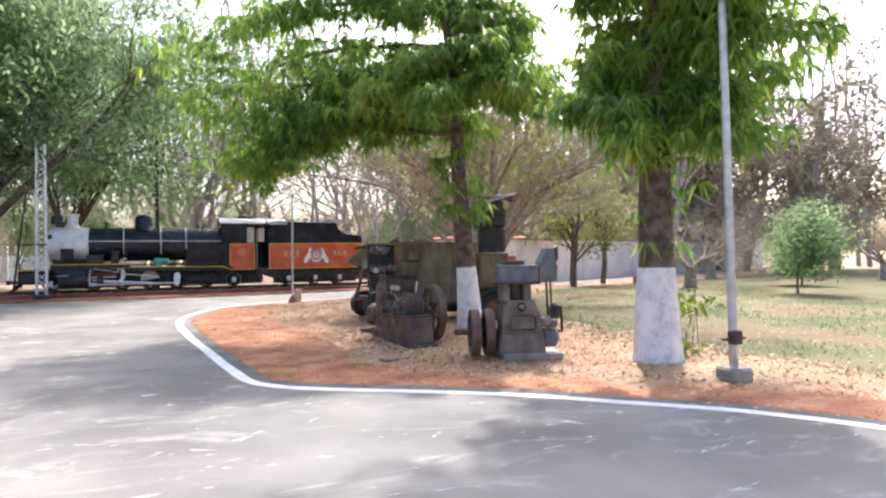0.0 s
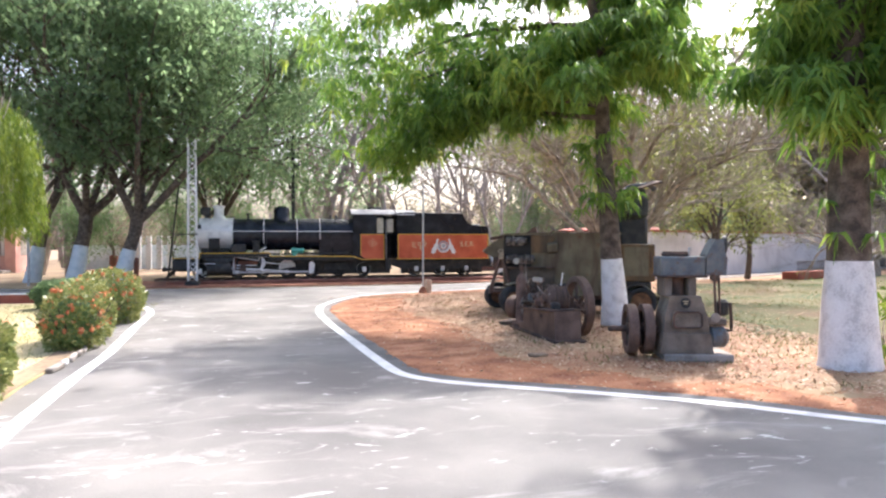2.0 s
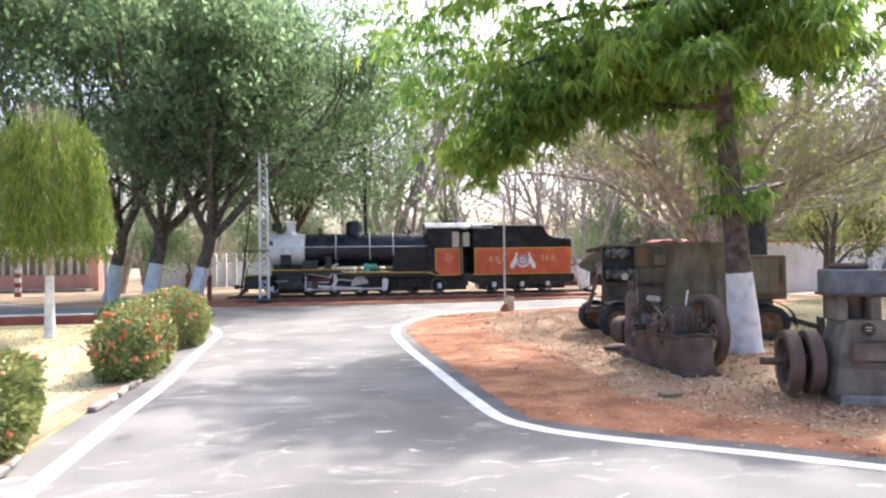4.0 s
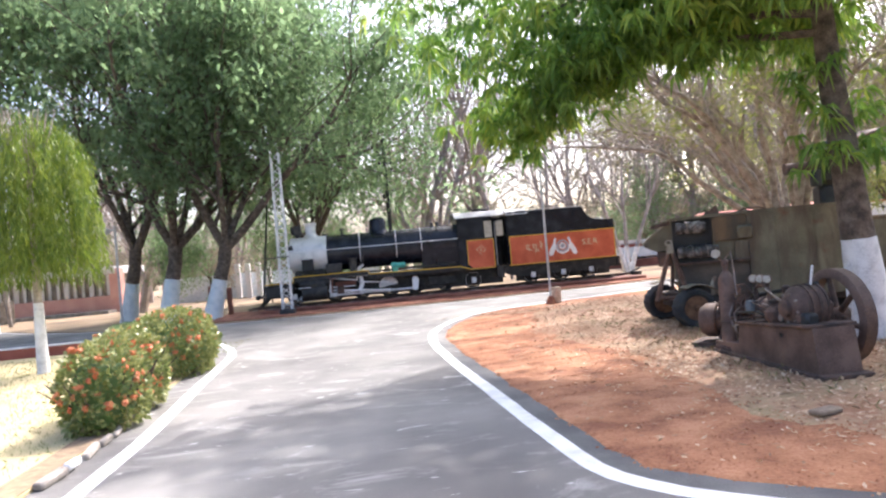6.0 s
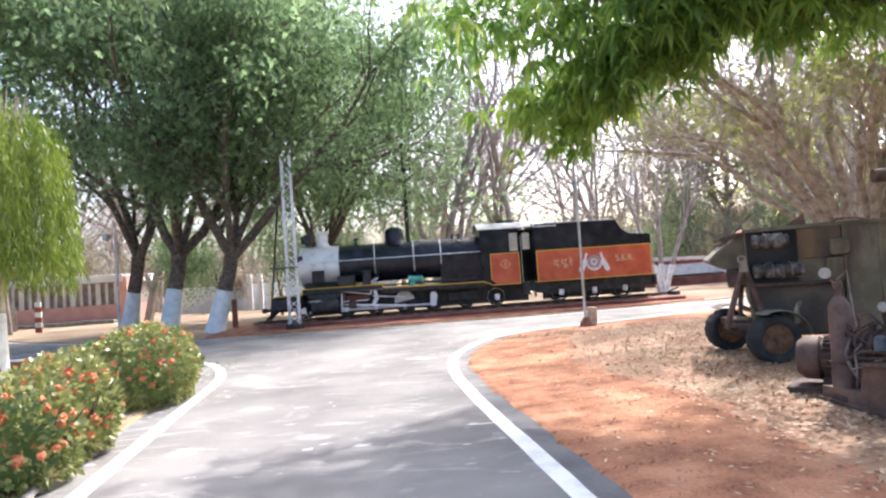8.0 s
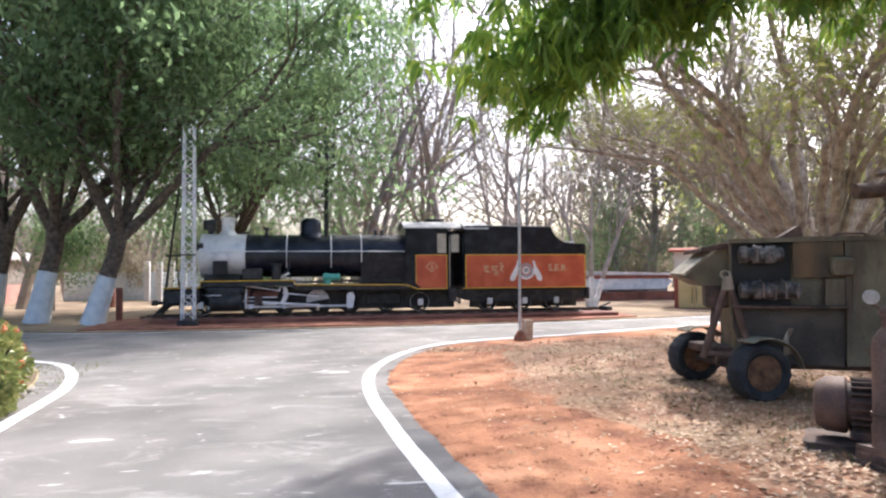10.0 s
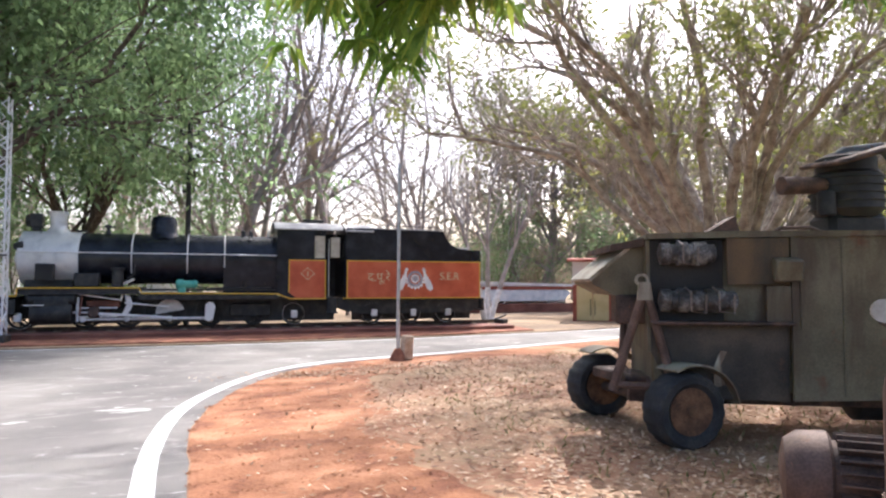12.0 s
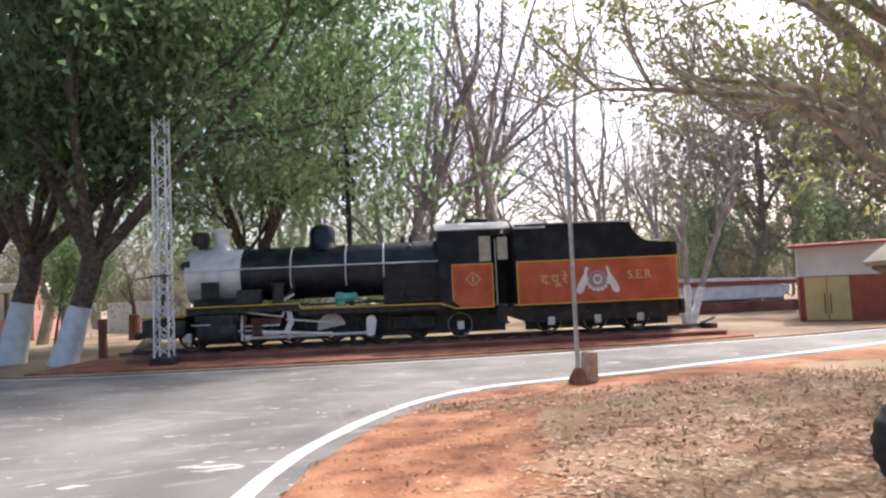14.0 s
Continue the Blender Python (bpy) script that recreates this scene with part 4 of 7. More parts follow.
def small_leafy(at, seed, h, r, label):
    t = thing("small_tree", label, "tree", at)
    w, rs = Wood(seed), np.random.RandomState(seed)
    w.grow((0, 0, 0), (0.05, 0.02, 1), h * 0.45, 0.055, 0, [(5, 0.8, 0.7, 0.1, 0.05, 7), (4, 0.8, 0.7, 0.2, 0.05, 5), (0, 0, 0, 0.2, 0, 4)])
    w.mesh("trunk", BARK, t, "short dark trunk")
    tips = np.array([tuple(p) for p, _ in w.tips])
    c = tips[rs.randint(0, len(tips), 5200)] + rs.normal(size=(5200, 3)) * [r * 0.26, r * 0.26, r * 0.24]
    c[:, 2] = np.maximum(c[:, 2], 0.65)
    v, f = blades(rs, c, rs.normal(size=c.shape), 0.17, 0.08, droop=0.3)
    leaf_mesh("crown", v, f, LEAF_DARK, t, "dense dark green crown")


small_leafy((27.0, 23.6, 0.012), 51, 3.9, 1.75, "small round dark-green tree on the lawn")
small_leafy((32.9, 28.0, 0.012), 52, 3.2, 1.6, "young dark-leaved tree further back on the lawn")

for k, (x, y, h, r) in enumerate(((-9.5, 46.5, 6.2, 2.6), (-4.2, 48.5, 7.0, 2.8), (2.8, 50.5, 6.6, 2.6), (-0.8, 47.8, 4.6, 1.9), (7.5, 52.0, 6.0, 2.4))):
    small_leafy((x, y, 0.03), 60 + k, h, r, "dark leafy young tree behind the locomotive")

for k, (x, y, h, r) in enumerate(((21.5, 53.0, 7.4, 3.2), (26.0, 50.5, 6.6, 3.0), (30.5, 52.5, 7.8, 3.4), (36.0, 50.0, 6.8, 3.0))):
    small_leafy((x, y, 0.03), 80 + k, h, r, "dark hazy leafy tree behind the boundary wall")
for x, y, s in ((25.0, 57.5, 2.3), (28.5, 57.5, 2.4), (33.5, 56.0, 2.6), (39.0, 57.5, 2.5)):
    o = copy_thing(variants[5], pose(x, y, 0, 0, 0, x * 37))
    o.scale = (s, s, s)

# ---- fallen leaves and grass ----
rs = np.random.RandomState(9)


def on_lawn(n, x0, x1, y0, y1):
    return np.stack([rs.uniform(x0, x1, n), rs.uniform(y0, y1, n), np.full(n, 0.024)], 1)


line_x = np.array(INNER)


def inside(p, margin):
    """Keeps points that lie to the right of the soil's inner edge, or within the margin of it."""
    near = np.array([line_x[np.argmin(np.abs(line_x[:, 1] - y)), 0] if y < 28 else -9 + 4.2 * (y - 25.5) for y in p[:, 1]])
    blend = np.abs(rs.normal(0, 0.7, len(p))) if margin > 0 else 0
    return p[p[:, 0] > near - margin + blend]


pts = inside(np.concatenate([on_lawn(32000, 5, 13, 9.5, 21), on_lawn(36000, 5, 13, 18, 30), on_lawn(7000, 12, 24, 9, 32)]), 0.25)
pts = np.concatenate([pts, inside(on_lawn(4600, 3.6, 10, 9, 29), 2.0) + [0, 0, 0.006]])
d = rs.normal(size=pts.shape) * [1, 1, 0.12]
d[:, 2] = np.abs(d[:, 2])
v, f = blades(rs, pts, d, 0.078, 0.032, droop=0.0, flat=1.0)
tagged(leaf_mesh("fallen_leaves", v, f, DRY_LEAF), "scattered brown and straw fallen leaves", "leaves", kind="stuff")
pts = inside(np.concatenate([on_lawn(2600, 7, 13, 10, 28), on_lawn(22000, 11, 30, 8, 34)]), -0.3)
keep = np.array([noise.noise((x * 0.35, y * 0.35, 4)) + 0.5 * noise.noise((x * 1.3, y * 1.3, 2)) > -0.05 for x, y, _ in pts])
pts = pts[keep]
v, f = blades(rs, pts, rs.normal(size=pts.shape) * [0.5, 0.5, 0.1] + [0, 0, 1], 0.11, 0.014, droop=0.1)
tagged(leaf_mesh("lawn_grass", v, f, GRASS), "thin patchy dry and green lawn grass", "grass", kind="stuff")
pts = np.stack([rs.uniform(-9, -1.2, 14000), rs.uniform(8, 28, 14000), np.full(14000, 0.03)], 1)
v, f = blades(rs, pts, rs.normal(size=pts.shape) * [0.6, 0.6, 0.1] + [0, 0, 1], 0.07, 0.012, droop=0.1)
tagged(leaf_mesh("straw_grass", v, f, GRASS), "short straw-coloured dry grass", "grass", kind="stuff")

# crumbs of soil spilled along the verge's edge
ep = np.array([p for p in soil_edge if 7.5 < p[1] < 31])
N = 16000
k = rs.randint(0, len(ep), N)
inward = np.where(np.arange(N) < 5200, 0.0, rs.uniform(0.06, 1.9, N))
cr = np.stack([ep[k, 0] + inward + rs.normal(0, 0.05, N), ep[k, 1] + 0.25 * inward + rs.normal(0, 0.05, N), np.where(inward > 0, 0.015, 0.006)], 1)
rad = rs.uniform(0.005, 0.016, N) * rs.uniform(0.6, 1.3, N)
oct_v = np.array([(1, 0, 0), (0, 1, 0), (-1, 0, 0), (0, -1, 0), (0.1, 0.1, 0.8)])
v = (cr[:, None] + oct_v[None] * rad[:, None, None] * rs.uniform(0.6, 1.3, (N, 5, 1))).reshape(-1, 3)
f = ((np.arange(N) * 5)[:, None, None] + np.array([[0, 1, 4, 4], [1, 2, 4, 4], [2, 3, 4, 4], [3, 0, 4, 4]])[None]).reshape(-1, 4)
crumbs = bpy.data.meshes.new("soil_crumbs")
crumbs.from_pydata(v.tolist(), [], f[:, :3].tolist())
crumbs.materials.append(RED_SOIL)
tagged(new("soil_crumbs", crumbs), "loose red soil crumbs spilled over the road margin", "soil", kind="stuff")


# ---- track ----
track = thing("railway_track", "short length of narrow-gauge track on a red-oxide plinth", "track", (0, 39.05, 0))
part("plinth", box((5.5, 0, 0.10), (16.6, 3.3, 0.2), 0.03), PLINTH, track, "red-oxide painted low plinth")
for y in (-0.42, 0.42):
    part("rail", slab([(-0.05, 0.2), (0.05, 0.2), (0.05, 0.215), (0.012, 0.225), (0.012, 0.26), (0.03, 0.265), (0.03, 0.285), (-0.03, 0.285), (-0.03, 0.265), (-0.012, 0.26), (-0.012, 0.225), (-0.05, 0.215)], "x", -3.5, 13.9), RUSTY, track)
for ob in [o for o in track.children if o.name.startswith("rail")]:
    ob.location = (0, -0.42 if ob.name == "rail" else 0.42, 0)
for k in range(25):
    bm = box((-3.2 + k * 0.69, 0, 0.205), (0.2, 1.5, 0.03), 0.008)
    part("sleeper", bm, TIMBER, track)
sheet("track_bank", [(x, y) for x, y in ((-4.6, 35.9), (-1, 35.6), (5, 35.5), (11, 36.0), (14.3, 36.9), (14.6, 41), (-4.8, 41))], 0.07, EARTH_RED, "red earth bank beside the plinth", 0.08)
post = thing("buffer_post", "weathered red timber post at the track end", "post", (-4.55, 39.9, 0.03))
part("post_body", box((0, 0, 0.62), (0.2, 0.2, 1.24), 0.02), PLINTH, post)
bs = thing("track_stop", "dark iron stop lying at the end of the rails", "track stop", (13.75, 38.5, 0.2))
part("stop_block", box((0, 0, 0.08), (0.3, 0.5, 0.16), 0.03, (0, 0, 20)), UNDER, bs)
part("stop_bar", rod((-0.2, 0, 0.16), (0.25, 0.1, 0.3), 0.035), UNDER, bs)

# ---- locomotive ----
CZ = 2.39     # height of the boiler's axis
loco = thing("locomotive", "black narrow-gauge steam locomotive with silver smokebox and vermilion cab", "locomotive", (0, 39.05, 0))
for sy in (-1, 1):
    part("frame_plate", slab([(-2.5, 0.62), (7.75, 0.62), (7.75, 1.05), (5.6, 1.2), (-1.4, 1.25), (-2.5, 1.1)], "y", sy * 0.3 - 0.02, sy * 0.3 + 0.02), UNDER, loco)
part("buffer_beam", box((-2.55, 0, 0.95), (0.14, 2.0, 0.5), 0.02), UNDER, loco)
part("front_deck", box((-2.0, 0, 1.245), (1.24, 2.06, 0.05), 0.01), UNDER, loco)
part("front_skirt", box((-2.0, 0, 0.95), (1.1, 1.96, 0.46), 0.03), UNDER, loco)
bm = rod((-2.62, 0, 0.72), (-3.05, 0, 0.72), 0.06)
box((-3.12, 0, 0.72), (0.2, 0.24, 0.2), 0.04, bm=bm)
part("coupler", bm, UNDER, loco, "black centre coupler")
bm = bmesh.new()
for k in range(9):
    y = -0.8 + k * 0.2
    rod((-2.6, y, 0.72), (-2.95, y * 0.9, 0.36), 0.018, seg=6, bm=bm)
rod((-2.95, -0.74, 0.36), (-2.95, 0.74, 0.36), 0.025, bm=bm)
part("cowcatcher", bm, UNDER, loco, "barred front guard")
# running boards in three levels with yellow edge
for x0, x1, z in ((-1.4, 1.76, 1.5), (1.76, 5.8, 1.34)):
    part("running_board", box(((x0 + x1) / 2, 0, z - 0.025), (x1 - x0, 2.06, 0.05), 0.008), UNDER, loco)
    part("valance", box(((x0 + x1) / 2, -1.0, z - 0.12), (x1 - x0, 0.02, 0.16), 0.004), UNDER, loco)
Y0 = -1.045
for pts in ([(-2.62, 1.26), (-1.42, 1.26)], [(-1.42, 1.26), (-1.4, 1.49)], [(-1.4, 1.49), (1.76, 1.49)], [(1.76, 1.49), (1.84, 1.33)], [(1.84, 1.33), (5.8, 1.30)], [(5.8, 1.30), (6.2, 1.14)], [(6.2, 1.14), (7.33, 1.14)]):
    (xa, za), (xb, zb) = pts
    part("yellow_trim", rod((xa, Y0, za), (xb, Y0, zb), 0.022, seg=6), YELLOW, loco, "yellow lining strip")
# boiler
part("boiler", lathe([(0.04, 0.775), (1.5, 0.78), (1.52, 0.785), (3.1, 0.785), (4.2, 0.79), (5.78, 0.80)], (0, 0, CZ), (1, 0, 0), 48), BLACK, loco, "glossy black lagged boiler")
part("firebox", slab([(-0.74, 1.2), (0.74, 1.2), (0.78, 2.4), (-0.78, 2.4)], "x", 4.15, 5.78), BLACK, loco)
part("smokebox", lathe([(-1.52, 0.74), (-1.50, 0.80), (0.03, 0.80), (0.05, 0.775)], (0, 0, CZ), (1, 0, 0), 48), SILVER, loco, "silver-grey painted smokebox")
bm = lathe([(-0.02, 0.62), (0.05, 0.6), (0.12, 0.42), (0.16, 0.12), (0.17, 0.02)], (-1.52, 0, CZ), (-1, 0, 0), 32)
rod((-1.66, 0, CZ), (-1.78, 0, CZ), 0.025, bm=bm)
rod((-1.74, 0, CZ), (-1.74, -0.16, CZ - 0.14), 0.015, bm=bm)
part("smokebox_door", bm, SILVER, loco, "domed silver smokebox door")
part("saddle", box((-0.75, 0, 1.45), (1.3, 0.9, 0.7), 0.05), UNDER, loco)
part("chimney", lathe([(-0.12, 0.40), (0.0, 0.30), (0.08, 0.235), (0.14, 0.22), (0.46, 0.235), (0.48, 0.275), (0.56, 0.28), (0.58, 0.24), (0.45, 0.2)], (-0.62, 0, CZ + 0.83), (0, 0, 1), 28), SILVER, loco, "flared silver chimney")
bm = box((-1.2, 0, CZ + 1.12), (0.34, 0.34, 0.42), 0.04)
lathe([(0, 0.17), (0.08, 0.19), (0.1, 0.17)], (-1.37, 0, CZ + 1.12), (-1, 0, 0), 18, bm)
box((-1.2, 0, CZ + 0.84), (0.2, 0.26, 0.2), 0.02, bm=bm)
lamp = part("headlamp", bm, UNDER, loco, "black box headlamp on the smokebox")
part("lamp_cable", pipe([(-1.05, -0.1, CZ + 1.0), (-0.98, -0.2, CZ + 0.85), (-1.0, -0.45, CZ + 0.72)], 0.012), UNDER, loco)
part("marker_lamp", lathe([(0, 0.06), (0.04, 0.12), (0.24, 0.13), (0.28, 0.1)], (-1.62, -0.62, CZ + 0.28), (1, -0.2, 0.25), 14), UNDER, loco, "round black side lamp")
part("dome", lathe([(-0.14, 0.52), (0.0, 0.42), (0.1, 0.39), (0.42, 0.385), (0.54, 0.34), (0.62, 0.2), (0.64, 0.02)], (2.34, 0, CZ + 0.78), (0, 0, 1), 32), BLACK, loco, "black steam dome")
part("blowdown_valve", lathe([(-0.06, 0.1), (0.04, 0.07), (0.08, 0.05), (0.2, 0.05), (0.21, 0.09), (0.27, 0.09), (0.28, 0.03)], (0.74, 0, CZ + 0.78), (0, 0, 1), 14), UNDER, loco)
part("valve_arm", rod((0.62, -0.1, CZ + 0.97), (0.92, 0.05, CZ + 0.99), 0.02), UNDER, loco)
for x in (4.75, 5.0):
    part("safety_valve", lathe([(-0.06, 0.12), (0.05, 0.07), (0.16, 0.06), (0.17, 0.08), (0.2, 0.02)], (x, 0.0, CZ + 0.79), (0, 0, 1), 14), UNDER, loco)
part("whistle", rod((5.55, -0.2, CZ + 0.75), (5.55, -0.2, CZ + 1.05), 0.025), STEEL, loco)
part("washout_plug", lathe([(0, 0.07), (0.04, 0.06), (0.05, 0.02)], (4.95, -0.46, CZ + 0.64), (0, -0.6, 0.8), 12), UNDER, loco)
part("smokebox_cap", box((0.02, -0.1, CZ + 0.83), (0.3, 0.3, 0.05), 0.02), UNDER, loco)
for x in (1.5, 3.08, 4.18):
    r = 0.80
    part("boiler_band", pipe([(x, -r * math.sin(a), CZ + r * math.cos(a)) for a in [math.radians(q) for q in range(-20, 128, 6)]], 0.018, 6), WHITE, loco, "white painted boiler band")
part("band_front", lathe([(0, 0.812), (0.035, 0.812)], (0.03, 0, CZ), (1, 0, 0), 48), SILVER, loco)
zr = CZ + 0.14
part("handrail", rod((-1.5, -0.86, zr + 0.01), (5.78, -0.88, zr), 0.017, seg=8), WHITE, loco, "white handrail along the boiler")
for x in (-1.3, 0.1, 1.5, 3.08, 4.18, 5.6):
    part("handrail_knob", rod((x, -0.76, zr), (x, -0.89, zr), 0.02, seg=8), WHITE, loco)
bm = box((-0.77, -0.83, 1.95), (0.5, 0.1, 0.5), 0.02)
part("inspection_box", bm, UNDER, loco, "black square box on the smokebox side")
part("box_frame", slab([(-0.97, 1.73), (-0.57, 1.73), (-0.57, 2.17), (-0.97, 2.17)], "y", -0.90, -0.885), DARK, loco)
part("lubricator", box((0.33, -0.8, 1.72), (0.68, 0.34, 0.42), 0.04), UNDER, loco)
part("air_pump", lathe([(0, 0.16), (0.5, 0.16), (0.52, 0.2), (0.58, 0.2)], (1.15, -0.86, 1.52), (0, 0, 1), 18), UNDER, loco)
part("sand_pipe", pipe([(0.9, -0.85, 1.5), (1.25, -0.95, 1.62), (1.6, -0.9, 1.9), (1.62, -0.86, 2.2)], 0.02), UNDER, loco)
bm = lathe([(0, 0.1), (0.05, 0.15), (0.2, 0.15), (0.24, 0.12), (0.5, 0.12), (0.54, 0.14), (0.62, 0.09)], (2.78, -0.94, 1.60), (1, 0, 0), 18)
box((2.95, -0.94, 1.43), (0.22, 0.2, 0.2), 0.02, bm=bm)
part("injector", bm, TEAL, loco, "turquoise painted injector body")
part("injector_pipe", pipe([(3.3, -0.94, 1.55), (3.55, -0.95, 1.5), (4.1, -0.92, 1.48), (5.6, -0.9, 1.5)], 0.02), UNDER, loco)
part("ash_pan", box((5.0, 0, 0.78), (1.3, 1.0, 0.42), 0.04), UNDER, loco)
# cab
for sy in (-1, 1):
    y0, y1 = sorted((sy * 1.0, sy * 1.035))
    part("cab_side", slab([(5.8, 1.34), (6.25, 1.14), (7.33, 1.14), (7.33, 2.45), (6.95, 2.45), (6.95, 3.2), (7.33, 3.2), (7.33, 3.42), (5.8, 3.38)], "y", y0, y1), BLACK, loco, "black cab side sheet with window opening", smooth=False)
part("cab_panel", slab([(6.15, 1.34), (6.36, 1.17), (7.30, 1.17), (7.30, 2.38), (6.15, 2.38)], "y", -1.045, -1.036), ORANGE, loco, "vermilion cab panel", smooth=False)
for a, b in (((6.15, 1.34), (6.15, 2.38)), ((7.31, 1.15), (7.31, 2.40)), ((6.13, 2.385), (7.32, 2.385))):
    part("yellow_trim", rod((a[0], -1.05, a[1]), (b[0], -1.05, b[1]), 0.017, seg=6), YELLOW, loco, "yellow lining strip")
dm = [(6.74, 1.95, 0.22, 0.19)]
for x, z, w, h in dm:
    c = [(x - w, z), (x, z + h), (x + w, z), (x, z - h)]
    for p, q in zip(c, c[1:] + c[:1]):
        part("diamond_mark", rod((p[0], -1.05, p[1]), (q[0], -1.05, q[1]), 0.011, seg=5), LETTER, loco, "cream diamond outline")
    part("diamond_glyph", rod((x, -1.05, z - 0.08), (x, -1.05, z + 0.08), 0.018, seg=5), LETTER, loco)
part("cab_front", slab([(-1.0, 1.34), (1.0, 1.34), (1.0, 3.38), (0.5, 3.62), (-0.5, 3.62), (-1.0, 3.38)], "x", 5.76, 5.80), BLACK, loco, smooth=False)
part("backhead", box((5.95, 0, 2.1), (0.3, 1.3, 1.6), 0.08), UNDER, loco)
roof = [(-1.1, 3.40), (-0.95, 3.50), (-0.5, 3.64), (0, 3.68), (0.5, 3.64), (0.95, 3.50), (1.1, 3.40)]
part("cab_roof", slab(roof + [(y, z - 0.035) for y, z in roof[::-1]], "x", 5.68, 7.88), ROOF_GREY, loco, "weathered grey arched cab roof")
# added panel: blocks daylight so the gap behind the cab stays dark
part("footplate_gap_backing", slab([(7.33, 1.14), (7.98, 1.14), (7.98, 3.4), (7.33, 3.4)], "y", 0.98, 1.02), BLACK, loco, "added black panel that darkens the open footplate gap", smooth=False)
part("roof_vent", box((7.0, 0, 3.74), (0.7, 0.7, 0.08), 0.02), UNDER, loco)
part("roof_gutter", rod((5.95, -1.08, 3.40), (7.3, -1.08, 3.38), 0.016, seg=6), WHITE, loco, "white roof gutter line")
part("cab_canvas", box((7.13, -0.99, 2.82), (0.33, 0.01, 0.72), 0.0), CLOTH, loco, "faded canvas in the cab window")
part("door_handrail", rod((7.42, -1.02, 1.2), (7.42, -1.02, 3.1), 0.016), STEEL, loco)
part("cab_floor", box((6.8, 0, 1.16), (1.6, 1.9, 0.06), 0.01), UNDER, loco)
part("cab_step", box((7.55, -0.98, 0.68), (0.36, 0.2, 0.05), 0.01), UNDER, loco)
part("step_hanger", box((7.55, -0.9, 0.92), (0.3, 0.03, 0.5), 0.01), UNDER, loco)


def wheel(parent, x, r, y, white_tyre=True, spokes=10, box_white=False, counter=None):
    """A spoked wheel with a painted tyre edge; sy is the side it faces."""
    s = -1 if y < 0 else 1
    z = 0.285 + r
    bm = lathe([(-0.05, r - 0.07), (-0.05, r), (0.04, r), (0.05, r - 0.02), (0.05, r - 0.07), (-0.05, r - 0.07)], (x, y, z), (0, s, 0), 32)
    w = part("wheel", bm, UNDER, parent, "black spoked wheel")
    part("hub", lathe([(-0.06, 0.10), (0.07, 0.10), (0.08, 0.06)], (x, y, z), (0, s, 0), 14), UNDER, w)
    for k in range(spokes):
        a = 2 * math.pi * k / spokes
        part("spoke", rod((x + 0.08 * math.cos(a), y, z + 0.08 * math.sin(a)), (x + (r - 0.06) * math.cos(a), y, z + (r - 0.06) * math.sin(a)), 0.025, 0.02, 6), UNDER, w)
    if white_tyre:
        part("tyre_edge", lathe([(0, r - 0.014), (0, r - 0.004), (0.008, r - 0.006), (0.008, r - 0.014), (0, r - 0.014)], (x, y + s * 0.045, z), (0, s, 0), 40), WHITE, w, "white painted tyre edge")
    if box_white:
        part("axle_box", box((x, y + s * 0.32, z), (0.2, 0.1, 0.24), 0.02), WHITE, w, "white painted axle box")
    if counter:
        a0, a1, r0 = counter
        arc = [(x + (r - 0.05) * math.cos(radians(q)), z + (r - 0.05) * math.sin(radians(q))) for q in np.linspace(a0, a1, 14)]
        inner_arc = [(x + r0 * math.cos(radians(q)), z + r0 * math.sin(radians(q))) for q in np.linspace(a1, a0, 8)]
        part("counterweight", slab(arc + inner_arc, "y", y + s * 0.055, y + s * 0.09), WHITE, w, "white painted counterweight")
    return w


for sy in (-1, 1):
    for x in (-1.43,):
        wheel(loco, x, 0.36, sy * 0.46, box_white=True, spokes=8)
    for k, x in enumerate((0.25, 1.42, 2.6, 3.76)):
        wheel(loco, x, 0.46, sy * 0.46, white_tyre=False, counter=((10, 190, 0.02) if k == 2 else None))
    wheel(loco, 5.1, 0.36, sy * 0.46, white_tyre=False, spokes=8)
    wheel(loco, 6.35, 0.36, sy * 0.46, box_white=True, spokes=8)
    for x in (-1.43, 0.25, 1.42, 2.6, 3.76, 5.1, 6.35):
        if sy < 0:
            part("axle", rod((x, -0.44, 0.285 + (0.46 if 0 < x < 4 else 0.36)), (x, 0.44, 0.285 + (0.46 if 0 < x < 4 else 0.36)), 0.06), UNDER, loco)
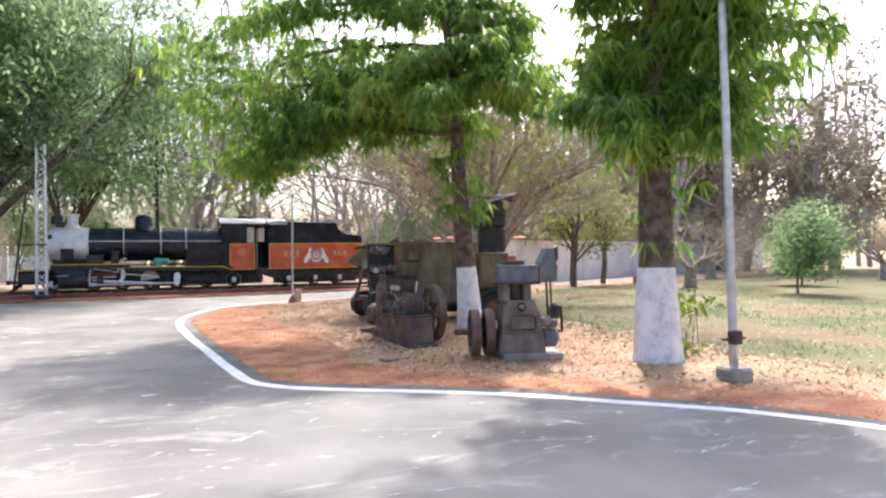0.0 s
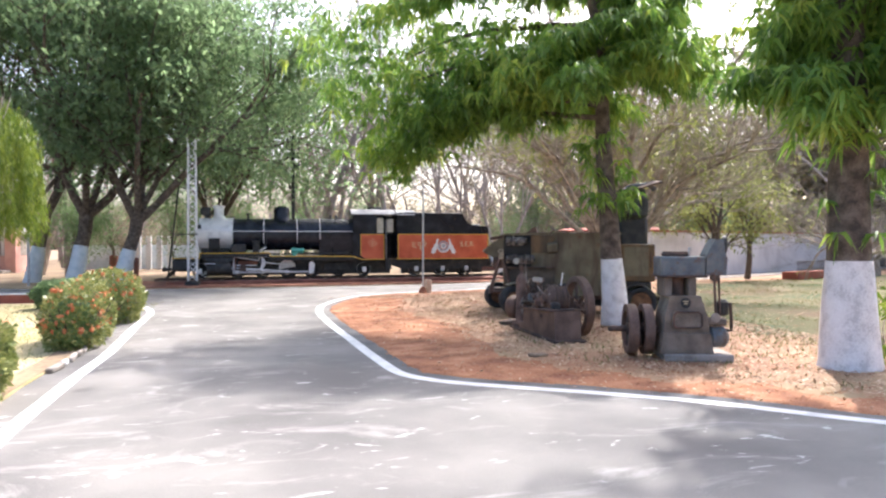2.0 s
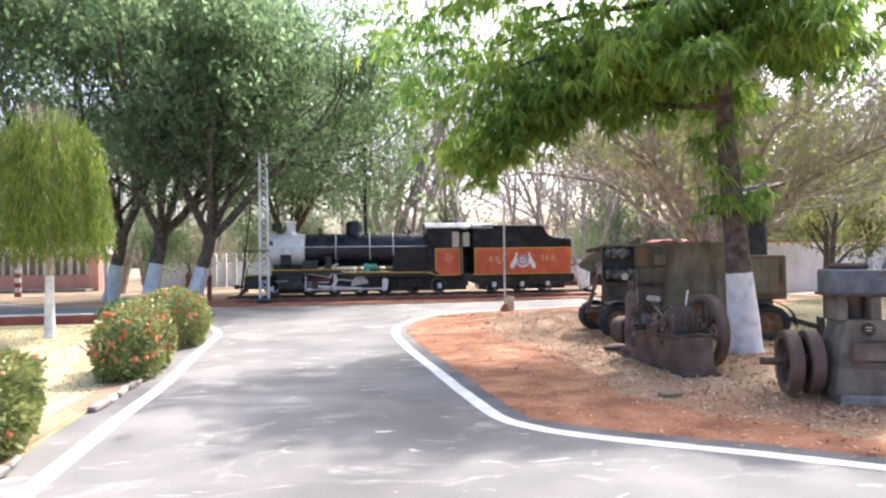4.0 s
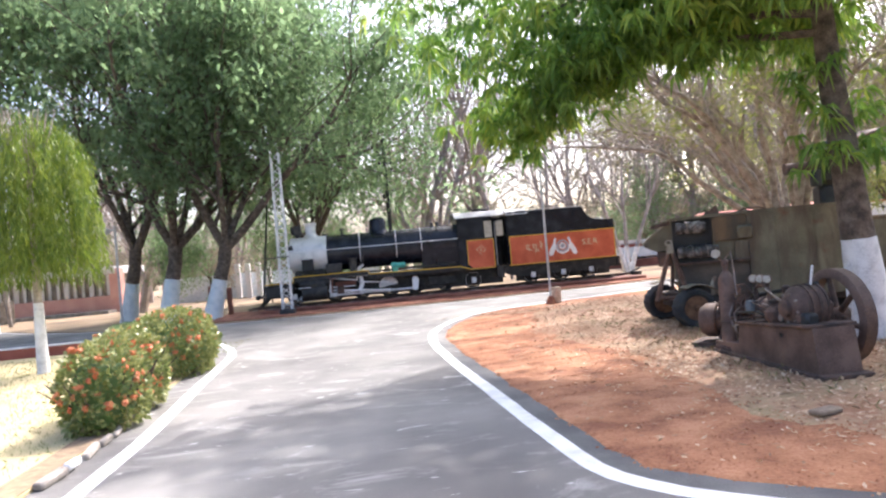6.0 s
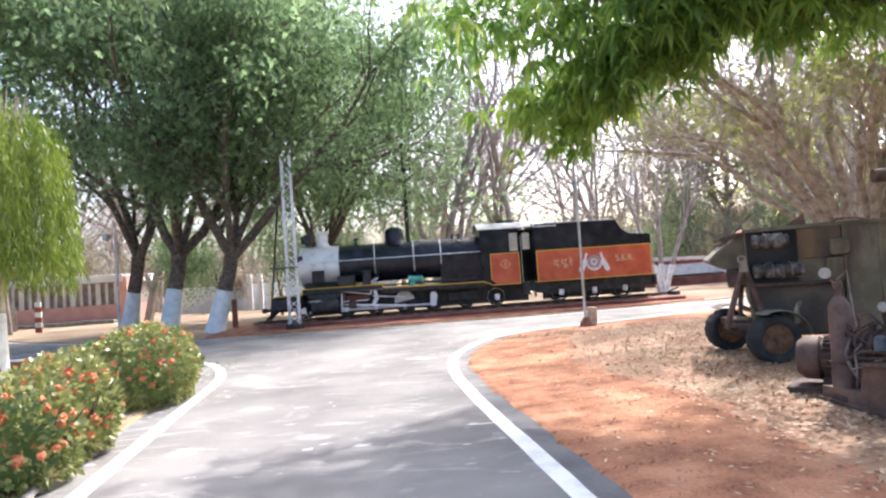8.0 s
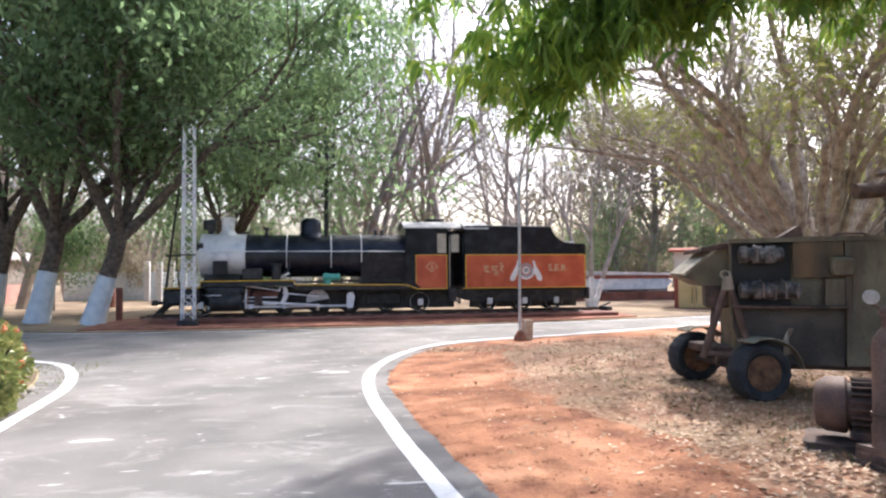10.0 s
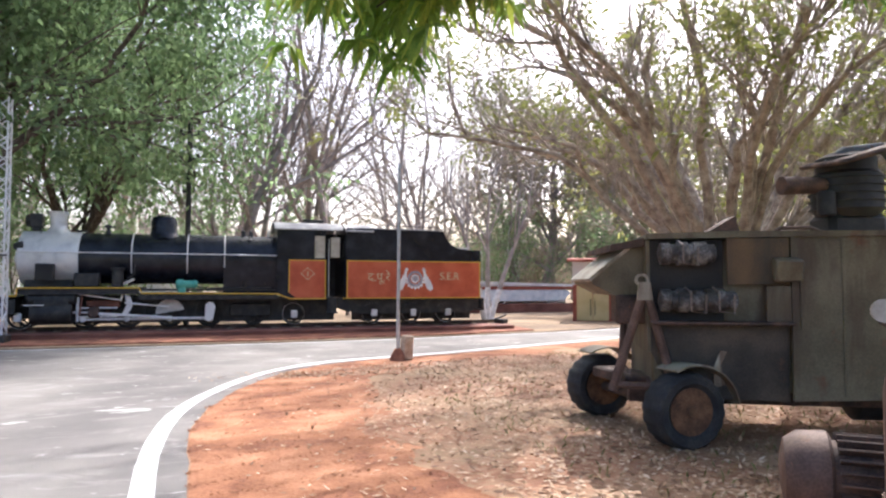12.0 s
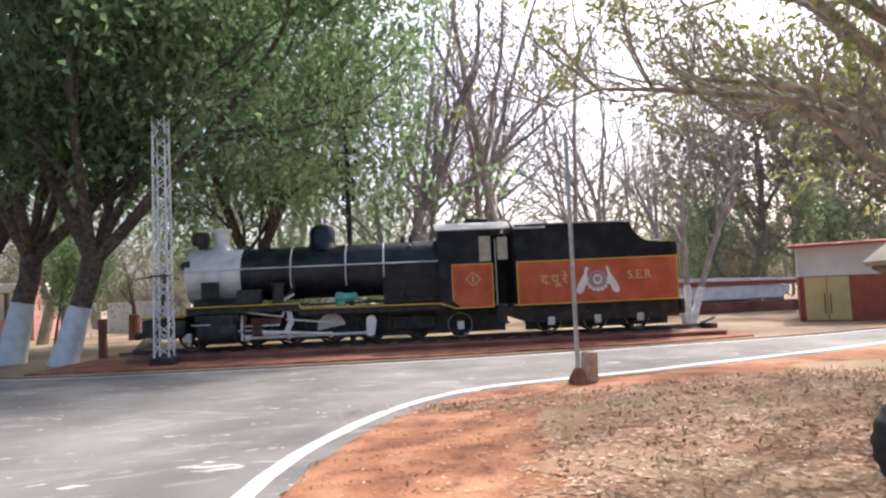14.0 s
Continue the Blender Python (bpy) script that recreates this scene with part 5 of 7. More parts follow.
# cylinders and valve gear
for sy in (-1, 1):
    y = sy * 0.80
    bm = lathe([(0, 0.22), (0.03, 0.30), (0.12, 0.31), (0.98, 0.31), (1.07, 0.30), (1.1, 0.22)], (-1.1, y, 0.74), (1, 0, 0), 26)
    lathe([(0, 0.14), (0.06, 0.19), (1.24, 0.19), (1.3, 0.14)], (-1.2, y, 1.16), (1, 0, 0), 22, bm)
    box((-0.55, y, 0.98), (0.9, 0.4, 0.4), 0.03, bm=bm)
    cyl = part("cylinder", bm, UNDER, loco, "black cylinder and valve chest")
    part("cylinder_stripe", box((-0.95, y + sy * 0.325, 1.0), (0.5, 0.012, 0.03), 0.0), WHITE, cyl)
    y = sy * 0.86
    bm = bmesh.new()
    for z in (0.64, 0.90):
        box((0.62, y, z), (1.1, 0.06, 0.04), 0.006, bm=bm)
    part("slide_bars", bm, WHITE, loco, "white painted slide bars")
    part("slide_bracket", slab([(0.08, 0.50), (0.14, 0.50), (0.14, 1.22), (0.08, 1.22)], "y", y - 0.03, y + 0.03), WHITE, loco)
    part("crosshead", box((0.55, y, 0.77), (0.3, 0.14, 0.3), 0.03), RUSTY, loco)
    part("piston_rod", rod((0.0, y, 0.77), (0.5, y, 0.77), 0.035), STEEL, loco)
    ang = math.degrees(math.atan2(-0.22, 2.0))
    part("connecting_rod", box((1.6, sy * 0.9, 0.66), (2.1, 0.045, 0.085), 0.015, (0, -ang * 0.5 + 1, 0)), WHITE, loco, "white painted connecting rod")
    part("coupling_rod", box((2.0, sy * 0.8, 0.56), (3.7, 0.045, 0.08), 0.015), WHITE, loco, "white painted coupling rod")
    for x in (0.25, 1.42, 2.6):
        part("rod_end", lathe([(0, 0.085), (0.07, 0.085), (0.1, 0.04)], (x, sy * 0.78, 0.56), (0, sy, 0), 16), WHITE, loco)
    part("crank_arm", slab([(3.62 + 0.0, 0.50), (3.74, 0.46), (3.86, 0.50), (3.93, 0.9), (3.86, 1.04), (3.74, 1.06), (3.64, 0.98)], "y", y - 0.02, y + 0.03), WHITE, loco, "white painted balance weight")
    part("expansion_link", slab([(1.3, 0.72), (1.45, 0.70), (1.58, 0.95), (1.52, 1.25), (1.36, 1.3), (1.42, 1.0)], "y", y - 0.02, y + 0.02), WHITE, loco)
    part("radius_rod", box((0.62, y, 1.23), (1.35, 0.035, 0.05), 0.01, (0, 9, 0)), WHITE, loco)
    part("eccentric_rod", box((1.98, y + sy * 0.03, 0.98), (1.25, 0.035, 0.05), 0.01, (0, 6, 0)), WHITE, loco)
    part("lifting_arm", box((1.3, y, 1.28), (0.06, 0.05, 0.36), 0.01, (0, 18, 0)), WHITE, loco)
    part("reverser_arm", box((1.42, y, 1.66), (0.42, 0.04, 0.08), 0.015, (0, -28, 0)), WHITE, loco)
    part("reach_rod", box((3.6, sy * 0.9, 1.43), (4.3, 0.03, 0.05), 0.006), UNDER, loco)
    part("brake_hanger", box((0.85, sy * 0.5, 0.75), (0.08, 0.08, 0.6), 0.01), RUSTY, loco)
    part("combination_lever", box((0.2, y + sy * 0.04, 0.98), (0.045, 0.04, 0.62), 0.01, (0, 6, 0)), PLINTH, loco, "dull red lever")
    part("motion_plate", box((0.75, sy * 0.62, 1.02), (0.9, 0.1, 0.2), 0.02), PLINTH, loco, "dull red bracket")

# added black plate, keeps the openings between the engine wheels dark
part("wheel_gap_backing", slab([(-1.0, 0.42), (7.7, 0.42), (7.7, 1.2), (-1.0, 1.3)], "y", -0.38, -0.36), UNDER, loco, smooth=False)
# ---- tender ----
tender = thing("tender", "black coal tender with vermilion side panel and painted emblem", "tender", (0, 39.05, 0))
prof = [(8.0, 1.14), (12.76, 1.14), (12.76, 2.80), (12.2, 2.82), (11.92, 2.86), (11.72, 2.96), (11.56, 3.1), (11.45, 3.28), (11.40, 3.44), (8.0, 3.47)]
part("tank", slab(prof, "y", -1.03, 1.03), BLACK, tender, "black tank with a curved drop to the rear deck", smooth=False)
part("side_panel", slab([(8.03, 1.16), (12.72, 1.16), (12.72, 2.37), (8.03, 2.37)], "y", -1.042, -1.034), ORANGE, tender, "vermilion side panel", smooth=False)
for a, b in (((8.03, 1.15), (8.03, 2.39)), ((12.73, 1.15), (12.73, 2.39)), ((8.02, 2.385), (12.74, 2.385)), ((7.9, 1.145), (12.76, 1.145))):
    part("yellow_trim", rod((a[0], -1.046, a[1]), (b[0], -1.046, b[1]), 0.02, seg=6), YELLOW, tender, "yellow lining strip")
part("tank_rim", box((9.9, -1.0, 3.475), (3.0, 0.06, 0.04), 0.01), ROOF_GREY, tender)
part("top_rail", pipe([(8.9, -0.98, 3.46), (8.92, -0.98, 3.6), (11.3, -0.98, 3.57), (11.32, -0.98, 3.45)], 0.012, 6), UNDER, tender)
part("coal", box((9.7, 0, 3.44), (3.1, 1.7, 0.12), 0.05), UNDER, tender)
roof2 = [(y, z - 0.02) for y, z in roof]
part("tender_canopy", slab(roof2 + [(y, z - 0.04) for y, z in roof2[::-1]], "x", 7.95, 8.9), ROOF_GREY, tender, "grey canopy over the tender front")
part("canopy_sheet", slab([(8.0, 3.3), (8.85, 3.3), (8.85, 3.42), (8.0, 3.42)], "y", -1.06, -1.035), BLACK, tender)
part("rear_filler", lathe([(0, 0.26), (0.1, 0.26), (0.12, 0.22)], (12.3, -0.3, 2.80), (0, 0, 1), 18), ROOF_GREY, tender)
part("rear_ladder", pipe([(12.82, -0.95, 1.2), (12.86, -0.95, 1.3), (12.86, -0.95, 2.7), (12.78, -0.95, 2.78)], 0.014, 6), STEEL, tender)
part("front_bulkhead", box((7.98, 0, 2.2), (0.05, 1.9, 2.1), 0.01), BLACK, tender)
part("canvas_flap", box((7.64, -0.94, 2.82), (0.3, 0.02, 0.66), 0.01), CLOTH, tender, "faded canvas curtain by the footplate")
part("tender_frame", slab([(7.75, 1.1), (7.75, 0.85), (8.4, 0.62), (12.4, 0.62), (12.85, 0.85), (12.85, 1.1)], "y", -0.80, -0.76), UNDER, tender, smooth=False)
part("tender_frame", slab([(7.75, 1.1), (7.75, 0.85), (8.4, 0.62), (12.4, 0.62), (12.85, 0.85), (12.85, 1.1)], "y", 0.76, 0.80), UNDER, tender, smooth=False)
part("under_tank", box((10.3, 0, 1.0), (4.8, 1.5, 0.28), 0.03), UNDER, tender)
# like the engine's: an added plate that darkens the tender's wheel gaps
part("wheel_gap_backing", slab([(8.3, 0.40), (12.6, 0.40), (12.6, 0.95), (8.3, 0.95)], "y", -0.38, -0.36), UNDER, tender, smooth=False)
part("rear_beam", box((12.88, 0, 0.95), (0.12, 1.9, 0.36), 0.02), UNDER, tender)
part("rear_coupler", rod((12.9, 0, 0.72), (13.3, 0, 0.72), 0.07), UNDER, tender)
for sy in (-1, 1):
    for x in (9.0, 10.37, 11.64):
        wheel(tender, x, 0.36, sy * 0.46, box_white=True, spokes=8)
        part("leaf_spring", slab([(x - 0.4, 0.86), (x + 0.4, 0.86), (x + 0.14, 0.98), (x - 0.14, 0.98)], "y", sy * 0.83 - 0.04, sy * 0.83 + 0.04), UNDER, tender)


def lettering(text, x, z, size, name, label):
    cu = bpy.data.curves.new(name, "FONT")
    cu.body, cu.size, cu.align_x, cu.align_y, cu.extrude = text, size, "CENTER", "CENTER", 0.002
    ob = new("tmp_text", cu)
    me = bpy.data.meshes.new_from_object(ob)
    bpy.data.objects.remove(ob)
    bpy.data.curves.remove(cu)
    me.name = name
    me.transform(pose(x, -1.046, z, 90, 0, 0))
    return finish(name, me, LETTER, tender, label)


lettering("द.पू.रे", 9.1, 1.84, 0.40, "hindi_letters", "cream Hindi letters")
lettering("S.E.R", 11.6, 1.88, 0.36, "latin_letters", "cream painted letters S.E.R")
ex, ez = 10.36, 1.78
part("emblem_ring", lathe([(0, 0.19), (0, 0.27), (0.012, 0.27), (0.012, 0.19), (0, 0.19)], (ex, -1.043, ez + 0.02), (0, -1, 0), 28), EMBLEM_GREY, tender, "round grey painted ring")
part("emblem_disc", lathe([(0, 0.15), (0.01, 0.15)], (ex, -1.043, ez + 0.02), (0, -1, 0), 24), WHITE, tender, "white painted disc")
part("emblem_core", lathe([(0, 0.09), (0.006, 0.09)], (ex, -1.053, ez + 0.02), (0, -1, 0), 16), EMBLEM_GREY, tender)
for k in range(9):
    a = radians(180 + k * 22.5)
    part("emblem_petal", lathe([(0, 0.055), (0.009, 0.055)], (ex + 0.31 * math.cos(a), -1.043, ez + 0.02 + 0.31 * math.sin(a)), (0, -1, 0), 10), WHITE, tender)
for s in (-1, 1):
    body = [(ex + s * x, ez + z) for x, z in ((0.24, 0.34), (0.30, 0.40), (0.36, 0.34), (0.38, 0.2), (0.46, 0.08), (0.60, -0.16), (0.64, -0.32), (0.56, -0.40), (0.44, -0.34), (0.36, -0.16), (0.30, 0.04), (0.30, 0.22))]
    part("emblem_figure", slab(body if s > 0 else body[::-1], "y", -1.053, -1.043), WHITE, tender, "white painted flanking shape", smooth=False)

# ---- lattice mast and poles ----
mast = thing("lattice_mast", "slim whitish steel lattice mast beside the locomotive", "mast", (-1.55, 36.8, 0.12))
H, W0, W1 = 6.5, 0.19, 0.155
for sx in (-1, 1):
    for sy in (-1, 1):
        part("leg", rod((sx * W0, sy * W0, 0), (sx * W1, sy * W1, H), 0.03, 0.03, 4), MAST_PAINT, mast)
n = 22
for side in range(4):
    for k in range(n):
        z0, z1 = 0.2 + (H - 0.25) * k / n, 0.2 + (H - 0.25) * (k + 1) / n
        w0, w1 = W0 + (W1 - W0) * z0 / H, W0 + (W1 - W0) * z1 / H
        a, b = ((-w0, w1) if k % 2 else (w0, -w1))
        m = Matrix.Rotation(side * math.pi / 2, 4, "Z")
        part("brace", rod(m @ Vector((a, -w0, z0)), m @ Vector((b, -w1, z1)), 0.02, 0.02, 4), MAST_PAINT, mast, smooth=False)
part("foot_block", box((0, 0, 0.02), (0.6, 0.6, 0.24), 0.03), UNDER, mast, "black painted foot block")
part("clamp", box((0.0, -0.22, 2.25), (0.5, 0.05, 0.05), 0.005), UNDER, mast)
part("clamp_arm", rod((-0.2, 0, 2.25), (-0.75, 0.1, 2.2), 0.02), UNDER, mast)

dp = thing("iron_pole", "thin dark iron pole leaning beside the locomotive front", "pole", (-3.3, 40.9, 0.03))
part("shaft", rod((0, 0, 0), (0.62, 0.1, 5.6), 0.05, 0.035, 8), UNDER, dp)
part("cross_bar", rod((0.1, 0.0, 2.45), (0.75, 0.0, 2.4), 0.02, seg=6), UNDER, dp)

ip = thing("insulator_pole", "dark iron pole with short insulator arms behind the locomotive", "pole", (2.92, 41.6, 0.03))
ip.scale = (0.87, 0.87, 0.87)
part("shaft", rod((0, 0, 0), (0, 0, 8.9), 0.12, 0.09, 8), UNDER, ip)
for k, z in enumerate((8.5, 8.0, 7.5, 7.0, 6.3, 5.6)):
    arm = part("cross_arm", box((0, 0, z), (0.8 if k < 4 else 0.5, 0.08, 0.06), 0.01), UNDER, ip)
    for s in (-1, 1):
        part("insulator", lathe([(0, 0.03), (0.04, 0.07), (0.14, 0.05), (0.18, 0.02)], (s * (0.34 if k < 4 else 0.2), 0, z + 0.03), (0, 0, 1), 10), UNDER, arm)

tp = thing("thin_pole", "thin grey steel pole at the verge with a reddish foot", "pole", (7.67, 30.05, 0.012))
part("shaft", rod((0, 0, 0.12), (0.02, 0, 4.2), 0.038, 0.034, 12), STEEL, tp)
part("foot", lathe([(0, 0.17), (0.1, 0.15), (0.24, 0.07), (0.26, 0.04)], (0, 0, 0), (0, 0, 1), 14), EARTH_RED, tp, "red-stained concrete foot")
st = thing("stump_block", "pale cut timber block standing by the pole", "block", (7.88, 30.1, 0.012))
part("block_body", box((0, 0, 0.26), (0.24, 0.2, 0.52), 0.03, (0, 3, 12)), PALE_TIMBER, st)

lp = thing("lamp_post", "galvanised steel lamp post on a concrete block", "lamp post", (10.6, 11.78, 0.012))
lp.scale = (1.2, 1.2, 1.2)
part("shaft", rod((0, 0, 0.1), (-0.14, 0, 5.0), 0.052, 0.045, 16), STEEL, lp)
part("base_block", box((0, 0, 0.06), (0.32, 0.32, 0.2), 0.03), CONCRETE, lp, "rough concrete base block")
part("clamp_box", box((0, -0.02, 0.52), (0.14, 0.12, 0.17), 0.015), RUSTY, lp, "rusty clamp box")
part("clamp_bar", box((0, 0.0, 0.5), (0.36, 0.05, 0.03), 0.006), RUSTY, lp)
part("collar", lathe([(0, 0.058), (0.05, 0.058)], (0, 0, 1.0), (0, 0, 1), 14), STEEL, lp)


# ---- old generator trailer ----
TR = thing("generator_trailer", "rusting olive-drab generator trailer on four rubber tyres", "trailer", (8.5, 22.0, 0.012), -27.0)
TR.scale = (1.09, 1.09, 1.03)
Wd = 1.55
part("side_sheet", slab([(0.98, 0.46), (2.5, 0.52), (2.5, 2.05), (0.98, 2.07)], "y", 0.06, 0.10), OLIVE, TR, "olive-drab side sheet", smooth=False)
part("body_core", box((1.09, Wd / 2 + 0.1, 1.27), (2.68, Wd - 0.12, 1.5), 0.02), OLIVE, TR)
part("roof_sheet", slab([(-0.3, 2.03), (2.54, 2.05), (2.54, 2.09), (0.5, 2.10), (-0.3, 2.08)], "y", 0.03, Wd + 0.05), OLIVE, TR, "olive roof sheet with a bent lip", smooth=False)
part("lower_sheet", slab([(-0.26, 0.9), (-0.05, 0.46), (0.97, 0.44), (0.97, 1.17), (-0.26, 1.17)], "y", 0.135, 0.157), DARK_BROWN, TR, "dark brown lower sheet with rust patches", smooth=False)
part("ledge", box((0.36, 0.07, 1.20), (1.26, 0.17, 0.035), 0.008), RUSTY, TR)
# flat sheet, its near-black colour stands in for shade behind the drums
part("bay_shade_sheet", slab([(-0.26, 1.22), (0.40, 1.22), (0.40, 2.02), (-0.26, 2.02)], "y", 0.12, 0.135), DARK, TR, "flat near-black sheet painting the shade of the open bay", smooth=False)
part("brown_panel", slab([(0.42, 1.58), (0.96, 1.58), (0.96, 2.03), (0.42, 2.03)], "y", 0.05, 0.08), BROWN_PANEL, TR, "brown service panel", smooth=False)
part("lower_panel", slab([(0.76, 1.22), (0.97, 1.22), (0.97, 1.56), (0.76, 1.56)], "y", 0.05, 0.08), OLIVE, TR, smooth=False)
part("meter_box", box((0.93, 0.01, 1.72), (0.24, 0.16, 0.22), 0.02, (12, 0, 0)), OLIVE, TR, "small grey-green meter box")
for s, ln, z in ((-0.2, 0.5, 1.88), (-0.2, 0.68, 1.42)):
    bm = lathe([(0, 0.05), (0.02, 0.11), (0.10, 0.115), (0.11, 0.095), (0.16, 0.095), (0.17, 0.12), (0.26, 0.12), (0.27, 0.1), (ln * 0.6, 0.1), (ln * 0.61, 0.12), (ln * 0.85, 0.12), (ln * 0.86, 0.09), (ln, 0.09), (ln + 0.02, 0.05)], (s, 0.04, z), (1, 0, 0), 18)
    drum = part("drum", bm, INSULATOR, TR, "grey ribbed drum")
    for k in range(2 if ln > 0.6 else 1):
        x = s + ln * (0.35 + 0.36 * k)
        part("drum_strap", pipe([(x, 0.02, z + 0.13), (x + 0.03, -0.09, z + 0.08), (x + 0.03, -0.09, z - 0.1), (x + 0.16, -0.08, z - 0.12), (x + 0.16, -0.09, z + 0.06)], 0.010, 6), PIPE_GREY, drum, "pale wire strap")
# front hood
part("hood", slab([(-0.28, 2.0), (-0.42, 1.98), (-0.78, 1.64), (-0.78, 1.58), (-0.56, 1.46), (-0.28, 1.46)], "y", 0.3, 1.52), OLIVE, TR, "drooping sheet-metal front hood", smooth=False)
part("hood_lid", slab([(-0.40, 2.0), (-0.82, 1.635), (-0.80, 1.605), (-0.38, 1.97)], "y", 0.26, 1.58), OLIVE_PALE, TR, "pale mottled sloping hood lid", smooth=False)
part("hood_lip", slab([(-0.2, 2.07), (-0.62, 1.98), (-0.62, 1.92), (-0.2, 1.98)], "y", 0.2, 1.58), RUSTY, TR, smooth=False)
for o in [o for o in TR.children if o.name.split(".")[0] in ("hood", "hood_lid", "hood_lip")]:
    o.matrix_local = pose(-0.29, 0.2, 0) @ pose(0, 0, 0, 0, 0, 5) @ pose(0.29, -0.2, 0)
part("front_sheet", slab([(0.12, 0.9), (1.5, 0.9), (1.5, 2.02), (0.12, 2.02)], "x", -0.29, -0.26), OLIVE, TR, smooth=False)
part("front_box", box((-0.42, 0.5, 1.32), (0.28, 0.5, 0.3), 0.02), RUSTY, TR)
part("strut", rod((-0.32, 1.3, 1.6), (-0.42, 1.2, 0.5), 0.045, 0.035, 8), RUSTY, TR, "rust-brown front strut")
part("strut", rod((-0.33, 0.06, 1.50), (-0.62, 0.10, 0.52), 0.04, 0.045, 8), RUST_BROWN, TR, "rust-brown front strut")
part("strut", rod((-0.30, 0.06, 1.50), (-0.06, 0.08, 0.54), 0.04, 0.045, 8), RUST_BROWN, TR, "rust-brown front strut")
part("strut_crosspiece", rod((-0.62, 0.10, 0.58), (-0.05, 0.08, 0.56), 0.035, 0.035, 8), RUST_BROWN, TR)
part("strut_head", slab([(-0.39, 1.42), (-0.25, 1.42), (-0.27, 1.60), (-0.37, 1.60)], "y", 0.02, 0.10), OLIVE_PALE, TR, smooth=False)
part("strut_eye", lathe([(0, 0.04), (0, 0.065), (0.05, 0.065), (0.05, 0.04), (0, 0.04)], (-0.34, 0.06, 1.62), (0, 1, 0), 14), OLIVE_PALE, TR)
part("bolster", box((-0.33, 0.7, 0.56), (0.3, 1.2, 0.12), 0.02, (0, 0, 26)), RUSTY, TR)
part("tie_bar", rod((-0.5, 0.2, 0.62), (-0.15, 0.35, 0.6), 0.03), RUSTY, TR)
part("roof_fin", slab([(0.25, 2.08), (0.55, 2.08), (0.52, 2.26)], "y", 0.1, 0.5), RUSTY, TR, "bent triangular roof flap", smooth=False)
part("roof_hook", pipe([(0.85, 0.2, 2.08), (0.95, 0.2, 2.14), (1.2, 0.2, 2.14), (1.3, 0.2, 2.09)], 0.02, 6), RUSTY, TR)
part("rear_box", box((2.9, 0.72, 1.33), (0.8, 1.2, 0.94), 0.03), BROWN_PANEL, TR, "brown rear locker")
part("locker_door", slab([(2.6, 1.0), (3.15, 1.0), (3.15, 1.72), (2.6, 1.72)], "y", 0.09, 0.12), OLIVE, TR, smooth=False)
part("door_hinge", rod((3.2, 0.1, 1.2), (3.2, 0.1, 1.6), 0.015), RUSTY, TR)
part("chassis_beam", box((1.4, 0.35, 0.44), (3.7, 0.1, 0.13), 0.01), RUSTY, TR)
part("chassis_beam", box((1.4, 1.25, 0.44), (3.7, 0.1, 0.13), 0.01), RUSTY, TR)
part("drawbar", slab([(3.25, 0.52), (3.9, 0.32), (3.9, 0.22), (3.25, 0.40)], "y", 0.3, 0.42), UNDER, TR, "black drawbar")
part("drawbar_plate", box((3.92, 0.36, 0.26), (0.09, 0.34, 0.46), 0.01), UNDER, TR)
part("under_tank", lathe([(0, 0.2), (0.03, 0.24), (0.8, 0.24), (0.83, 0.2)], (1.7, 0.7, 0.42), (1, 0, 0), 18), UNDER, TR)


def tyre_wheel(parent, s, n, yaw, r=0.375, w=0.29):
    a = Vector((-math.sin(radians(yaw)), math.cos(radians(yaw)), 0))
    c = Vector((s, n, r - 0.012))
    bm = lathe([(-w * 0.36, r * 0.60), (-w / 2, r * 0.72), (-w / 2, r * 0.88), (-w * 0.40, r * 0.97), (-w * 0.2, r), (w * 0.2, r), (w * 0.40, r * 0.97), (w / 2, r * 0.88), (w / 2, r * 0.72), (w * 0.36, r * 0.60), (-w * 0.36, r * 0.60)], c, a, 72)
    # shallow tread blocks pressed into the running face
    for k, v in enumerate(bm.verts):
        if (v.co - c - a * (v.co - c).dot(a)).length > r * 0.96 and (k // 2) % 2:
            v.co = c + (v.co - c) * 0.972
    ty = part("tyre", bm, TYRE, parent, "cracked black treaded tyre")
    for o in (-1, 1):
        part("rim", lathe([(0.0, r * 0.61), (-0.02, r * 0.58), (-0.05, r * 0.52), (-0.055, r * 0.34), (-0.02, r * 0.30), (0.0, r * 0.16), (0.02, r * 0.12)], c + a * o * w * 0.40, a * o, 26), RIM_RUST, ty, "rusty ochre wheel rim")
    return ty


tyre_wheel(TR, 0.0, 0.0, 26)
tyre_wheel(TR, -0.62, 1.476, 26)
tyre_wheel(TR, 2.98, 0.12, 0)
tyre_wheel(TR, 2.98, 1.4, 0)
part("front_axle", rod((0, 0, 0.36), (-0.62, 1.476, 0.36), 0.05), RUSTY, TR)
part("rear_axle", rod((2.98, 0.1, 0.36), (2.98, 1.4, 0.36), 0.05), RUSTY, TR)


